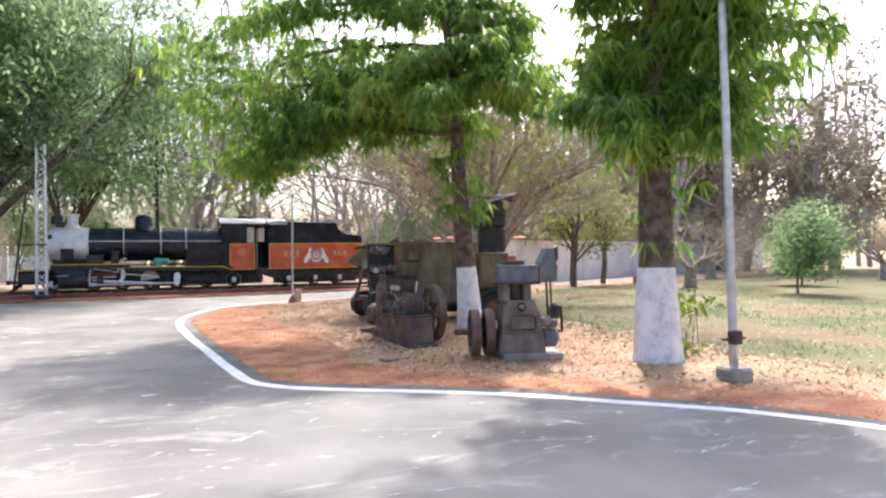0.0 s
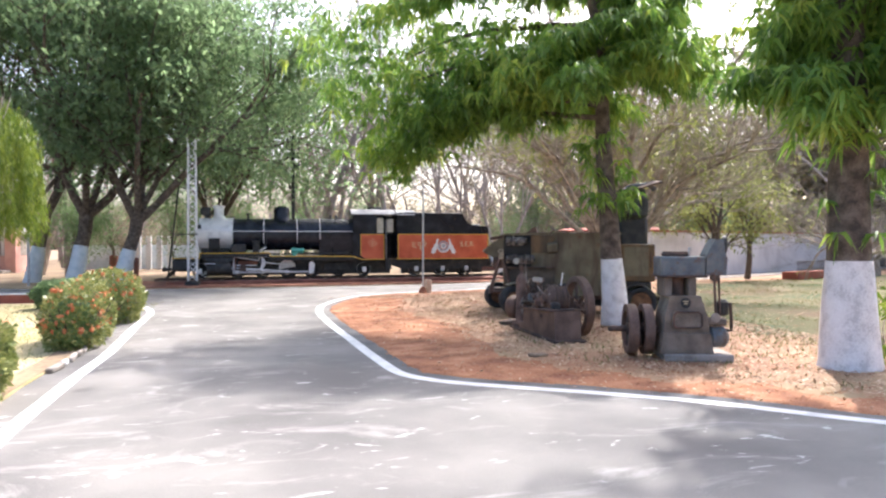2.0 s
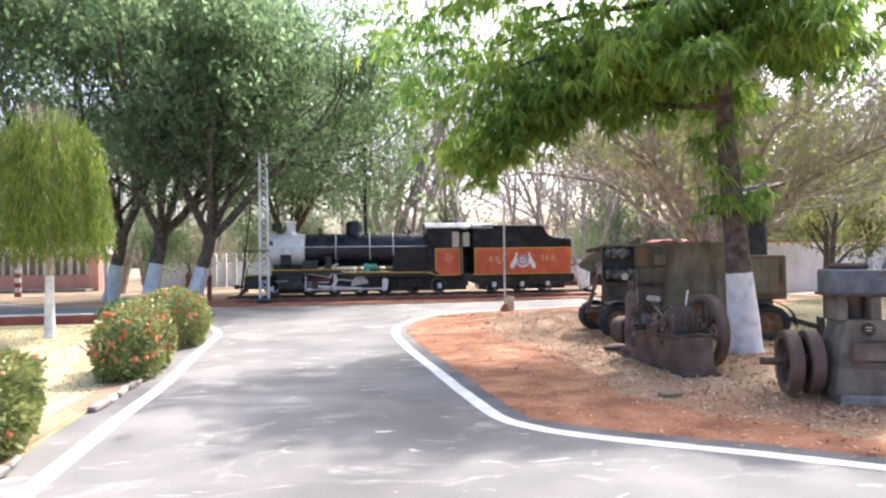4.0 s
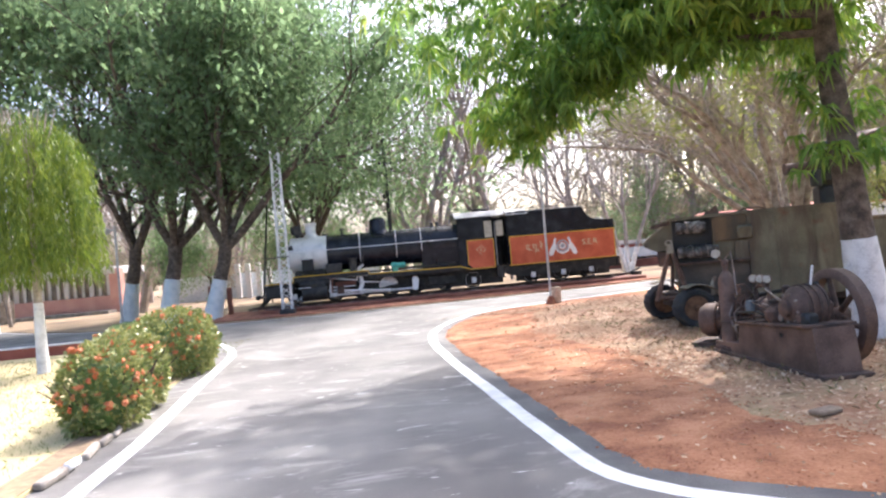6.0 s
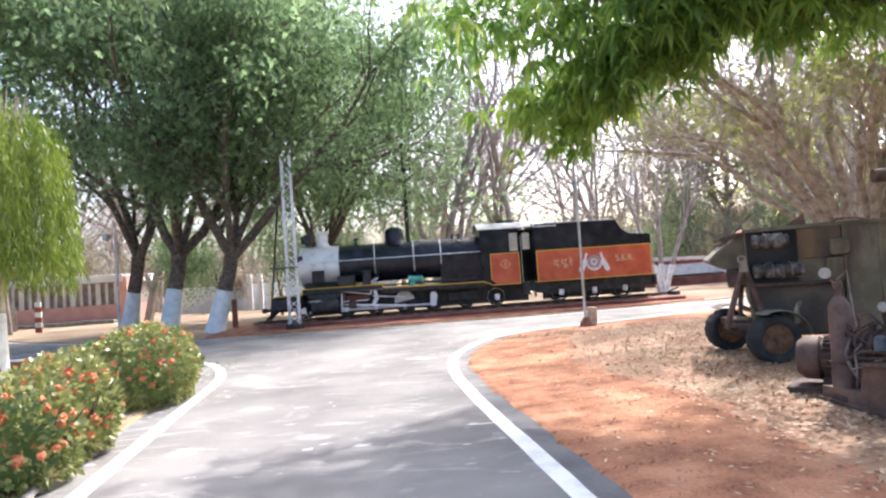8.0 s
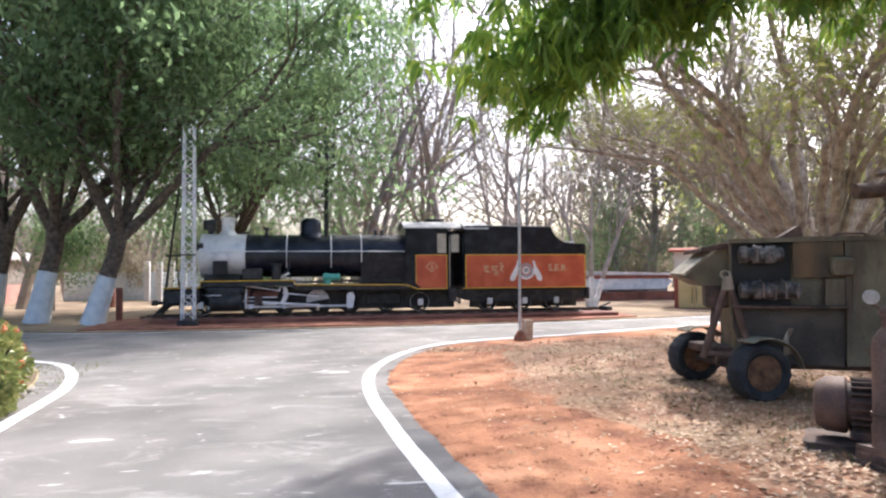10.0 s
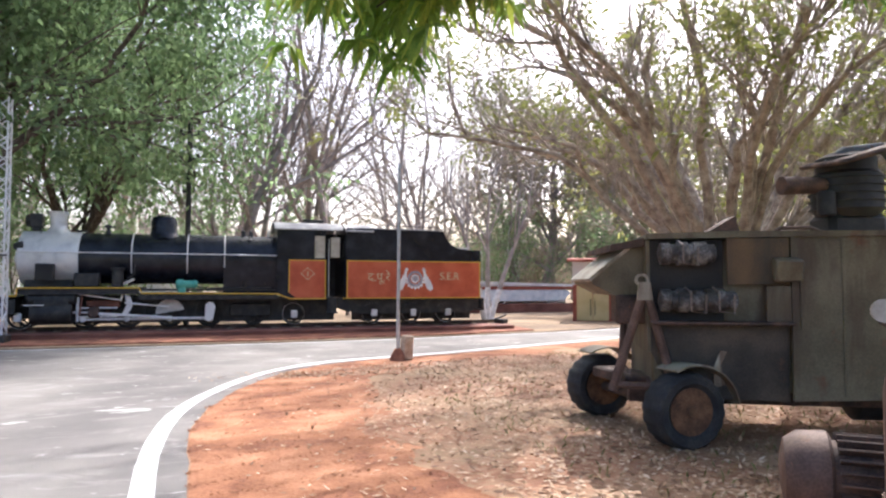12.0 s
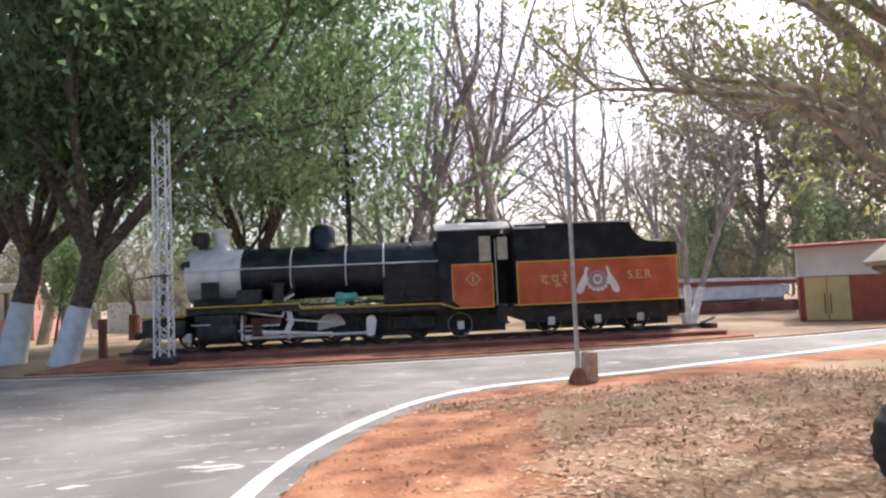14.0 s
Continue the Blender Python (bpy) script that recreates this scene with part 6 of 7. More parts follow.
def fender(parent, s, n, yaw, r, a0, a1, w, mat, label):
    d = Vector((math.cos(radians(yaw)), math.sin(radians(yaw)), 0))
    a = Vector((-d.y, d.x, 0))
    bm = bmesh.new()
    rows = []
    for q in np.linspace(radians(a0), radians(a1), 12):
        p = Vector((s, n, 0.35)) + d * r * math.cos(q) + Vector((0, 0, r * math.sin(q)))
        o = d * math.cos(q) + Vector((0, 0, math.sin(q)))
        rows.append([bm.verts.new(p + a * k * w / 2 + o * h) for k, h in ((-1, 0), (1, 0), (1, 0.015), (-1, 0.015))])
    for p, q in zip(rows, rows[1:]):
        for k in range(4):
            bm.faces.new((p[k], p[(k + 1) % 4], q[(k + 1) % 4], q[k]))
    bm.faces.new(rows[0])
    bm.faces.new(rows[-1])
    part("mudguard", bm, mat, parent, label)


fender(TR, 0.04, 0.02, 26, 0.45, 8, 118, 0.32, OLIVE_PALE, "dented pale mudguard")
fender(TR, -0.58, 1.476, 26, 0.46, 40, 120, 0.3, OLIVE, "olive mudguard")
fender(TR, 2.98, 0.12, 0, 0.46, -5, 150, 0.3, UNDER, "black mudguard")

for x in (1.42, 2.02):
    part("sheet_seam", box((x, 0.055, 1.27), (0.03, 0.012, 1.5), 0.004), OLIVE, TR)
part("sheet_patch", slab([(1.05, 1.16), (1.40, 1.16), (1.40, 1.62), (1.05, 1.62)], "y", 0.045, 0.062), OLIVE, TR, smooth=False)
part("torn_flap", slab([(0.30, 0.56), (0.40, 0.60), (0.36, 0.78), (0.42, 0.92), (0.36, 0.93), (0.30, 0.78)], "y", 0.10, 0.115), OLIVE_PALE, TR, "torn pale sheet flap", smooth=False)

# ---- machine standing behind the trailer ----
MB = thing("engine_head", "dark oily engine with a side pipe behind the trailer", "engine", (13.0, 23.85, 0.012), -20)
MB.scale = (1.14, 1.14, 1.14)
part("pedestal", box((0, 0, 0.8), (0.9, 0.7, 1.6), 0.05), UNDER, MB)
part("crankcase", box((0, 0, 1.95), (0.75, 0.6, 0.8), 0.08), UNDER, MB)
bm = lathe([(0, 0.34), (0.1, 0.42), (0.55, 0.42), (0.6, 0.36), (0.78, 0.36), (0.86, 0.2)], (0, 0, 2.3), (0, 0, 1), 20)
part("cylinder_block", bm, UNDER, MB, "black ribbed cylinder block")
part("cover_plate", box((0.1, -0.2, 3.12), (1.2, 0.9, 0.06), 0.02, (6, -16, 0)), RUSTY, MB, "bent cover plate")
part("side_pipe", rod((-0.2, -0.1, 2.72), (-0.95, -0.2, 2.70), 0.10, 0.12, 14), RUSTY, MB, "short rusty exhaust pipe")
part("top_pipe", pipe([(-0.3, -0.1, 3.0), (-0.1, -0.15, 3.15), (0.4, -0.1, 3.22), (0.6, 0, 3.1)], 0.07, 10), SLATE, MB)
part("oil_filter", lathe([(0, 0.09), (0.02, 0.11), (0.3, 0.11), (0.32, 0.08)], (-0.42, -0.28, 2.3), (0, 0, 1), 14), UNDER, MB)
for k in range(5):
    part("cooling_fin", lathe([(0, 0.45), (0.015, 0.45)], (0, 0, 2.4 + 0.1 * k), (0, 0, 1), 20), UNDER, MB)

# ---- horizontal engine with flywheel ----
EA = thing("horizontal_engine", "rusted horizontal oil engine with large flywheel on a bed", "engine", (7.81, 17.96, 0.012))
EA.scale = (1.06, 1.06, 1.06)
part("bed", slab([(-1.0, 0.0), (1.3, 0.0), (1.28, 0.16), (0.66, 0.19), (0.60, 0.46), (-0.92, 0.55)], "x", -0.28, 0.22), RUST_BROWN, EA, "tapered rust-brown cast bed", smooth=False)
part("bed_flange", box((-0.03, -0.15, 0.525), (0.60, 1.52, 0.04), 0.01, (-3.2, 0, 0)), RUSTY, EA)
part("bed_foot", box((-0.03, 0.1, 0.025), (0.6, 2.42, 0.05), 0.01), RUSTY, EA)
part("bolt_hole", lathe([(0, 0.03), (0.01, 0.03)], (-0.285, -0.35, 0.42), (-1, 0, 0), 10), DARK, EA)
part("cylinder_barrel", lathe([(0, 0.07), (0.02, 0.105), (0.45, 0.11), (0.47, 0.13), (0.52, 0.13), (0.54, 0.115), (0.72, 0.12), (0.74, 0.16), (0.80, 0.16), (0.82, 0.14), (1.1, 0.14), (1.14, 0.09)], (-0.02, 1.12, 0.66), (0, -1, 0), 24), RUSTY, EA, "rusty horizontal cylinder")
part("barrel_saddle", box((-0.02, 0.45, 0.53), (0.2, 0.22, 0.18), 0.03), RUSTY, EA)
part("barrel_saddle", box((-0.02, 0.95, 0.35), (0.16, 0.2, 0.44), 0.03), UNDER, EA)
part("crank_cover", lathe([(0, 0.20), (0.05, 0.25), (0.3, 0.25), (0.38, 0.18), (0.42, 0.06)], (0.16, -0.45, 0.74), (-1, 0, 0), 22), RUST_BROWN, EA, "rounded crank cover")
part("crank_hub", lathe([(0, 0.10), (0.05, 0.10), (0.07, 0.05)], (-0.25, -0.45, 0.74), (-1, 0, 0), 16), RUSTY, EA)
part("governor", lathe([(0, 0.08), (0.06, 0.12), (0.14, 0.12), (0.2, 0.07)], (-0.2, -0.12, 0.54), (0, 0, 1), 16), RUSTY, EA)
part("bearing_block", box((0.22, -0.33, 0.66), (0.24, 0.28, 0.24), 0.03), RUSTY, EA)
part("bearing_block", box((-0.12, -0.40, 0.66), (0.22, 0.24, 0.22), 0.03), RUSTY, EA)
part("crankshaft", rod((-0.25, -0.30, 0.62), (0.62, -0.30, 0.62), 0.05), PIPE_GREY, EA)
fw = lathe([(-0.08, 0.46), (-0.08, 0.55), (-0.065, 0.57), (0.065, 0.57), (0.08, 0.55), (0.08, 0.46), (-0.08, 0.46)], (0.48, -0.30, 0.575), (1, 0, 0), 48)
FLY = part("flywheel", fw, RUST_BROWN, EA, "large rusty spoked flywheel")
part("flywheel_hub", lathe([(-0.11, 0.05), (-0.1, 0.1), (0.1, 0.1), (0.11, 0.05)], (0.48, -0.30, 0.575), (1, 0, 0), 18), RUSTY, FLY)
for k in range(6):
    a = k * math.pi / 3 + 0.3
    part("spoke", rod((0.48, -0.30 + 0.08 * math.cos(a), 0.575 + 0.08 * math.sin(a)), (0.48, -0.30 + 0.48 * math.cos(a), 0.575 + 0.48 * math.sin(a)), 0.04, 0.03, 8), RUSTY, FLY)
# three round oil feeds on a branched manifold
part("feed_manifold", pipe([(-0.05, 0.50, 0.72), (-0.06, 0.50, 0.92), (-0.06, 0.40, 0.97), (-0.06, 0.26, 0.97), (-0.06, 0.2, 0.9), (-0.05, 0.2, 0.72)], 0.028, 8), RUSTY, EA, "thick bent manifold pipe")
for k in range(3):
    y = 0.22 + 0.155 * k
    cup = part("oil_feed", lathe([(0, 0.03), (0.01, 0.056), (0.09, 0.058), (0.10, 0.052)], (-0.03, y + 0.04, 1.045), (-0.6, -0.8, 0.05), 16), RUST_BROWN, EA, "round oil feed body")
    part("feed_glass", lathe([(0, 0.047), (0.012, 0.045), (0.016, 0.02)], (-0.03 - 0.06, y - 0.04, 1.05), (-0.6, -0.8, 0.05), 16), DIAL, cup, "round white feed face")
    part("feed_stem", rod((-0.05, y + 0.01, 0.93), (-0.05, y + 0.01, 1.01), 0.02), RUSTY, cup)
for k in range(4):
    part("barrel_ring", lathe([(-0.015, 0.10), (-0.015, 0.15), (0.015, 0.15), (0.015, 0.10)], (-0.02, 0.95 - 0.11 * k, 0.66), (0, 1, 0), 22), RUSTY, EA)
for k in range(3):
    part("cover_ring", lathe([(-0.012, 0.24), (-0.012, 0.268), (0.012, 0.268), (0.012, 0.24)], (0.10 - 0.09 * k, -0.45, 0.74), (1, 0, 0), 24), RUSTY, EA)
for k in range(8):
    a = k * math.pi / 4 + 0.2
    part("cover_bolt", rod((-0.17, -0.45 + 0.17 * math.cos(a), 0.74 + 0.17 * math.sin(a)), (-0.235, -0.45 + 0.17 * math.cos(a), 0.74 + 0.17 * math.sin(a)), 0.02, 0.018, 6), PIPE_GREY, EA)
part("connecting_rod", box((-0.12, 0.02, 0.70), (0.05, 0.5, 0.07), 0.015, (4, 0, 0)), PIPE_GREY, EA, "worn bright connecting rod")
# added bar, stands in for the trailer's shadow and drawbar behind the flywheel
part("dark_wedge_bar", rod((0.1, 0.75, 0.80), (0.12, -0.5, 1.0), 0.028, 0.028, 8), UNDER, EA, "added black bar in place of the trailer's dark wedge behind")
part("control_rod", pipe([(-0.2, 0.9, 0.5), (-0.3, 0.55, 0.62), (-0.3, 0.1, 0.66), (-0.26, -0.2, 0.58)], 0.016, 6), UNDER, EA)
part("fuel_filter", lathe([(0, 0.03), (0.02, 0.06), (0.16, 0.06), (0.18, 0.03)], (-0.2, 0.42, 0.60), (0, 0, 1), 14), SLATE, EA, "small grey filter bowl")
part("oil_can", box((-0.16, -0.72, 0.62), (0.16, 0.14, 0.16), 0.03), UNDER, EA)
rg = random.Random(3)
for pts in ([(-0.1, 1.12, 0.74), (-0.16, 0.98, 0.86), (-0.14, 0.82, 0.80), (-0.10, 0.62, 0.90), (-0.06, 0.5, 0.84)],
            [(-0.12, 1.08, 0.60), (-0.2, 0.92, 0.78), (-0.2, 0.75, 0.74), (-0.16, 0.6, 0.64)],
            [(-0.14, 1.05, 0.55), (-0.25, 0.85, 0.52), (-0.27, 0.5, 0.55), (-0.22, 0.1, 0.60)],
            [(-0.14, 1.06, 0.48), (-0.26, 0.8, 0.40), (-0.29, 0.45, 0.50), (-0.27, -0.1, 0.58)],
            [(-0.13, 0.95, 0.72), (-0.24, 0.9, 0.55), (-0.22, 0.8, 0.34), (-0.16, 0.72, 0.22)],
            [(-0.12, 0.75, 0.70), (-0.26, 0.72, 0.60), (-0.27, 0.70, 0.36), (-0.18, 0.85, 0.20)],
            [(-0.12, 0.6, 0.72), (-0.24, 0.55, 0.66), (-0.26, 0.62, 0.48), (-0.22, 0.72, 0.30)],
            [(-0.1, 0.85, 0.80), (-0.16, 0.78, 0.96), (-0.14, 0.62, 0.98), (-0.1, 0.5, 0.86)],
            [(-0.14, 0.3, 0.70), (-0.27, 0.25, 0.78), (-0.28, 0.0, 0.72), (-0.2, -0.2, 0.76)],
            [(-0.1, 0.1, 0.85), (-0.22, 0.0, 0.95), (-0.25, -0.2, 0.88), (-0.22, -0.35, 0.8)]):
    part("fuel_pipe", pipe(pts, rg.uniform(0.009, 0.015), 6), (PIPE_GREY, PIPE_GREY, RUSTY)[rg.randrange(3)], EA)
for y0, z0, r0 in ((0.9, 0.84, 0.03), (0.68, 0.8, 0.035), (0.05, 0.72, 0.06), (-0.2, 0.9, 0.04)):
    part("valve_body", lathe([(-0.08, r0 * 0.7), (-0.03, r0), (0.03, r0), (0.05, r0 * 1.3), (0.07, r0 * 1.3), (0.09, r0 * 0.6)], (-0.08, y0, z0), (0, 0, 1), 10), RUSTY, EA)
for y0, z0, x0 in ((-0.62, 0.62, -0.18), (-0.30, 0.64, -0.12), (0.04, 0.58, 0.08), (0.30, 0.58, -0.14)):
    part("bolt_block", box((x0, y0, z0), (0.13, 0.12, 0.14), 0.03, (0, 0, rg.uniform(-20, 20))), (RUSTY, GREY_BODY)[int(y0 > 0)], EA)
part("lever", rod((0.05, -0.42, 0.78), (0.08, -0.5, 1.22), 0.014), WHITE, EA, "pale upright lever")
part("air_vessel", lathe([(0, 0.10), (0.02, 0.125), (0.24, 0.125), (0.26, 0.115), (0.88, 0.112), (0.96, 0.10), (1.02, 0.06), (1.05, 0.035), (1.14, 0.035)], (-0.15, 1.07, 0.1), (0, 0, 1), 22), RUST_BROWN, EA, "upright rusty air vessel")
part("vessel_band", lathe([(0, 0.114), (0, 0.13), (0.03, 0.13), (0.03, 0.114)], (-0.15, 1.07, 0.42), (0, 0, 1), 22), RUSTY, EA)
part("vessel_valve", lathe([(0, 0.03), (0.02, 0.05), (0.07, 0.05), (0.09, 0.03)], (-0.15, 1.07, 1.22), (0, 0, 1), 12), RUSTY, EA, "brassy valve on the vessel")
part("gauge", lathe([(0, 0.03), (0.03, 0.06), (0.06, 0.062)], (-0.22, 1.15, 1.40), (-0.6, -0.8, 0), 16), DIAL, EA, "round yellowed gauge")
part("gauge_stem", pipe([(-0.15, 1.07, 1.28), (-0.17, 1.2, 1.34), (-0.21, 1.15, 1.37)], 0.014, 6), RUSTY, EA)
part("vessel_base", box((-0.12, 1.07, 0.06), (0.36, 0.4, 0.1), 0.015), RUSTY, EA)
part("vessel_pipe", pipe([(-0.15, 1.15, 1.26), (-0.12, 0.94, 1.42), (-0.10, 0.95, 1.25), (-0.10, 0.92, 0.98), (-0.12, 0.86, 0.84), (-0.1, 0.95, 0.74)], 0.011, 6), PIPE_GREY, EA)

EM = thing("electric_motor", "rusty finned electric motor on a steel skid", "motor", (7.94, 19.66, 0.012), -42)
EM.scale = (1.03, 1.03, 1.03)
part("skid", slab([(-0.5, 0.06), (0.75, 0.06), (0.75, 0.085), (-0.5, 0.085)], "y", -0.32, 0.32), RUSTY, EM, "flat steel skid plate", smooth=False)
part("skid_rail", box((0.12, -0.28, 0.03), (1.2, 0.05, 0.06), 0.01), RUST_BROWN, EM)
part("skid_rail", box((0.12, 0.28, 0.03), (1.2, 0.05, 0.06), 0.01), RUST_BROWN, EM)
part("end_bell", lathe([(0, 0.1), (0.02, 0.2), (0.1, 0.255), (0.26, 0.265), (0.28, 0.24)], (-0.42, 0, 0.40), (1, 0, 0), 26), RUST_BROWN, EM, "rounded rusty end bell")
mot = part("motor_frame", lathe([(0, 0.21), (0.5, 0.21)], (-0.15, 0, 0.40), (1, 0, 0), 26), RUSTY, EM)
for k in range(22):
    a = 2 * math.pi * k / 22
    part("fin", box((0.12, 0.235 * math.cos(a), 0.40 + 0.235 * math.sin(a)), (0.46, 0.016, 0.05), 0.003, (math.degrees(a) - 90, 0, 0)), RUSTY, mot)
part("motor_foot", box((0.1, 0, 0.15), (0.46, 0.4, 0.1), 0.02), RUSTY, EM)
part("terminal_box", box((0.12, 0.26, 0.45), (0.2, 0.12, 0.2), 0.02), SLATE, EM)
part("shaft", rod((0.35, 0, 0.40), (0.6, 0, 0.40), 0.04), STEEL, EM)

# ---- upright engine with twin flywheels ----
EB = thing("vertical_engine", "upright diesel engine with twin flywheels and grey top", "engine", (8.98, 14.92, 0.012), -18)
EB.scale = (1.04, 1.04, 1.11)
part("slab_base", box((0.06, 0.03, 0.05), (1.02, 0.84, 0.12), 0.02), CONCRETE, EB, "rough concrete slab")
part("bed_casting", slab([(-0.50, 0.11), (0.28, 0.11), (0.24, 0.40), (-0.46, 0.40)], "y", -0.35, 0.32), GREY_BODY, EB, "grey-brown engine bed", smooth=False)
part("crankcase", slab([(-0.44, 0.40), (0.24, 0.40), (0.20, 0.66), (0.10, 0.93), (-0.34, 0.93), (-0.42, 0.66)], "y", -0.30, 0.28), GREY_BODY, EB, "tapered crankcase", smooth=False)
bm = slab([(-0.3 + 0.04, 0.46), (0.1, 0.46), (0.13, 0.5), (0.12, 0.68), (0.08, 0.72), (-0.28, 0.72), (-0.32, 0.68), (-0.33, 0.5)], "y", -0.345, -0.30)
door = part("crankcase_door", bm, GREY_BODY, EB, "oval-cornered inspection door", smooth=False)
part("door_rim", pipe([(x, -0.35, z) for x, z in ((-0.27, 0.48), (0.08, 0.48), (0.11, 0.52), (0.10, 0.66), (0.06, 0.70), (-0.26, 0.70), (-0.30, 0.66), (-0.31, 0.52), (-0.27, 0.48))], 0.016, 6), RUSTY, door)
part("number_plate", lathe([(0, 0.075), (0.012, 0.075)], (-0.12, -0.30, 0.83), (0, -1, 0), 18), UNDER, EB)
for dz, wd in ((0.02, 0.08), (-0.012, 0.06)):
    part("plate_mark", box((-0.12, -0.315, 0.83 + dz), (wd, 0.006, 0.012), 0.001), LETTER, EB)
for x in (-0.36, 0.0):
    part("pillar", box((x, 0.0, 1.06), (0.13, 0.46, 0.3), 0.02), GREY_BODY, EB)
part("push_rod_gallery", box((-0.18, 0.12, 1.06), (0.3, 0.2, 0.3), 0.02), RUSTY, EB)
part("cylinder_liner", lathe([(0, 0.12), (0.28, 0.12)], (-0.18, 0.0, 0.92), (0, 0, 1), 20), RUSTY, EB)
part("cylinder_block", box((-0.14, 0.0, 1.34), (0.66, 0.54, 0.30), 0.025), SLATE, EB, "blue-grey cylinder block")
part("block_lip", box((-0.14, 0.0, 1.205), (0.70, 0.58, 0.035), 0.008), RUSTY, EB)
part("tank", slab([(0.20, 1.22), (0.50, 1.22), (0.52, 1.46), (0.50, 1.5), (0.46, 1.74), (0.34, 1.74), (0.22, 1.52)], "y", -0.24, 0.12), SLATE, EB, "blue-grey side tank", smooth=False)
part("filler_disc", lathe([(0, 0.12), (0.06, 0.13), (0.08, 0.08)], (0.50, -0.05, 1.66), (1, -0.3, 0), 18), UNDER, EB, "black round filter")
part("rocker_cover", box((-0.2, 0.0, 1.52), (0.36, 0.3, 0.08), 0.03), RUSTY, EB)
part("injector", rod((-0.02, -0.1, 1.48), (0.0, -0.12, 1.62), 0.025), STEEL, EB)
part("fuel_rod", rod((0.42, -0.2, 0.55), (0.40, -0.2, 1.24), 0.016), RUSTY, EB)
part("fuel_rod", rod((0.34, -0.26, 0.6), (0.32, -0.24, 1.24), 0.02), RUSTY, EB)
part("pump", lathe([(0, 0.06), (0.03, 0.15), (0.22, 0.15), (0.28, 0.08)], (0.24, -0.22, 0.34), (1, 0, 0), 20), SLATE, EB, "round blue-grey pump")
part("pump_bracket", box((0.36, -0.2, 0.56), (0.28, 0.2, 0.12), 0.03), GREY_BODY, EB)
part("name_plate", lathe([(0, 0.07), (0.01, 0.07)], (0.32, -0.31, 0.62), (0, -1, 0.2), 14), CONCRETE, EB)
part("crank_handle", pipe([(0.5, -0.1, 0.42), (0.62, -0.1, 0.42), (0.62, -0.1, 0.6), (0.60, -0.1, 0.82)], 0.025, 8), RUSTY, EB)
part("governor", lathe([(0, 0.05), (0.03, 0.09), (0.2, 0.09), (0.24, 0.05)], (0.52, 0.0, 0.62), (0, 0, 1), 14), UNDER, EB)
for x in (-0.86, -0.62):
    w = part("flywheel", lathe([(-0.075, 0.27), (-0.075, 0.36), (-0.065, 0.37), (0.065, 0.37), (0.075, 0.36), (0.075, 0.27), (-0.075, 0.27)], (x, 0.12, 0.41), (1, 0, 0), 40), RUST_BROWN, EB, "rusty heavy flywheel")
    part("flywheel_web", lathe([(-0.02, 0.28), (0.02, 0.28)], (x, 0.12, 0.41), (1, 0, 0), 30), UNDER, w)
    part("flywheel_hub", lathe([(-0.07, 0.05), (-0.06, 0.09), (0.06, 0.09), (0.07, 0.05)], (x, 0.12, 0.41), (1, 0, 0), 16), RUSTY, w)
part("crankshaft", rod((-1.2, 0.12, 0.41), (-0.4, 0.12, 0.41), 0.045), RUSTY, EB)

# ---- low plants by the lamp post ----
seedling = thing("seedling", "young spindly plant with yellow-green leaves by the trunk", "plant", (11.49, 13.75, 0.012))
seedling.scale = (1.2, 1.2, 1.2)
w = Wood(61)
for k in range(4):
    w.limb((0.25 * k - 0.1, 0.1 * k, 0), (w.r.uniform(-0.2, 0.3), 0, 1), 0.35 + 0.2 * k, 0.012, 0.005, 4, 0.15, 0, 5)
w.mesh("stem", BARK_PALE, seedling, "thin pale stems")
rs = np.random.RandomState(61)
c = np.concatenate([rs.normal(size=(60, 3)) * [0.12, 0.12, 0.10] + [-0.05, 0, 0.18], rs.normal(size=(50, 3)) * [0.18, 0.12, 0.10] + [0.5, 0.3, 0.75]])
c[:, 2] = np.maximum(c[:, 2], 0.02)
v, f = blades(rs, c, rs.normal(size=c.shape) + [0, 0, -0.2], 0.16, 0.07, droop=0.4)
leaf_mesh("leaves", v, f, LEAF_WEEP, seedling, "yellow-green drooping leaves")
br = thing("broken_slab", "pale broken piece of timber lying on the verge", "debris", (6.65, 15.6, 0.02))
part("slab_piece", box((0, 0, 0.03), (0.36, 0.14, 0.05), 0.015, (0, 4, 25)), TIMBER, br)

# ---- white boundary wall on the right ----
wx, wy = np.array([21.5, 36.9]), np.array([60.0, 53.5])
d = (wy - wx) / np.linalg.norm(wy - wx)
ang = math.degrees(math.atan2(d[1], d[0]))
L = float(np.linalg.norm(wy - wx))
wall = tagged(part("wall_boundary", box((L / 2, 0, 1.25), (L, 0.24, 2.5), 0.02), WALL_WHITE), "long white plastered boundary wall", kind="structure")
wall.matrix_world = pose(wx[0], wx[1], 0, 0, 0, ang)
cap = tagged(part("wall_coping", box((L / 2, 0, 2.55), (L + 0.1, 0.36, 0.1), 0.02), BRICK_RED), "dull red coping on the boundary wall", kind="structure")
cap.matrix_world = pose(wx[0], wx[1], 0, 0, 0, ang)
pth = tagged(part("footpath", box((L / 2, -1.6, 0.01), (L, 1.5, 0.06), 0.01), CONCRETE), "pale concrete path along the wall", kind="structure")
pth.matrix_world = pose(wx[0], wx[1], 0, 0, 0, ang)
pl = thing("planter", "low brick planter with dark iron railing", "planter", (28.9, 34.4, 0.012), ang)
part("planter_wall", box((0, 0, 0.2), (3.2, 0.8, 0.4), 0.02), BRICK_RED, pl, "brick-red planter wall")
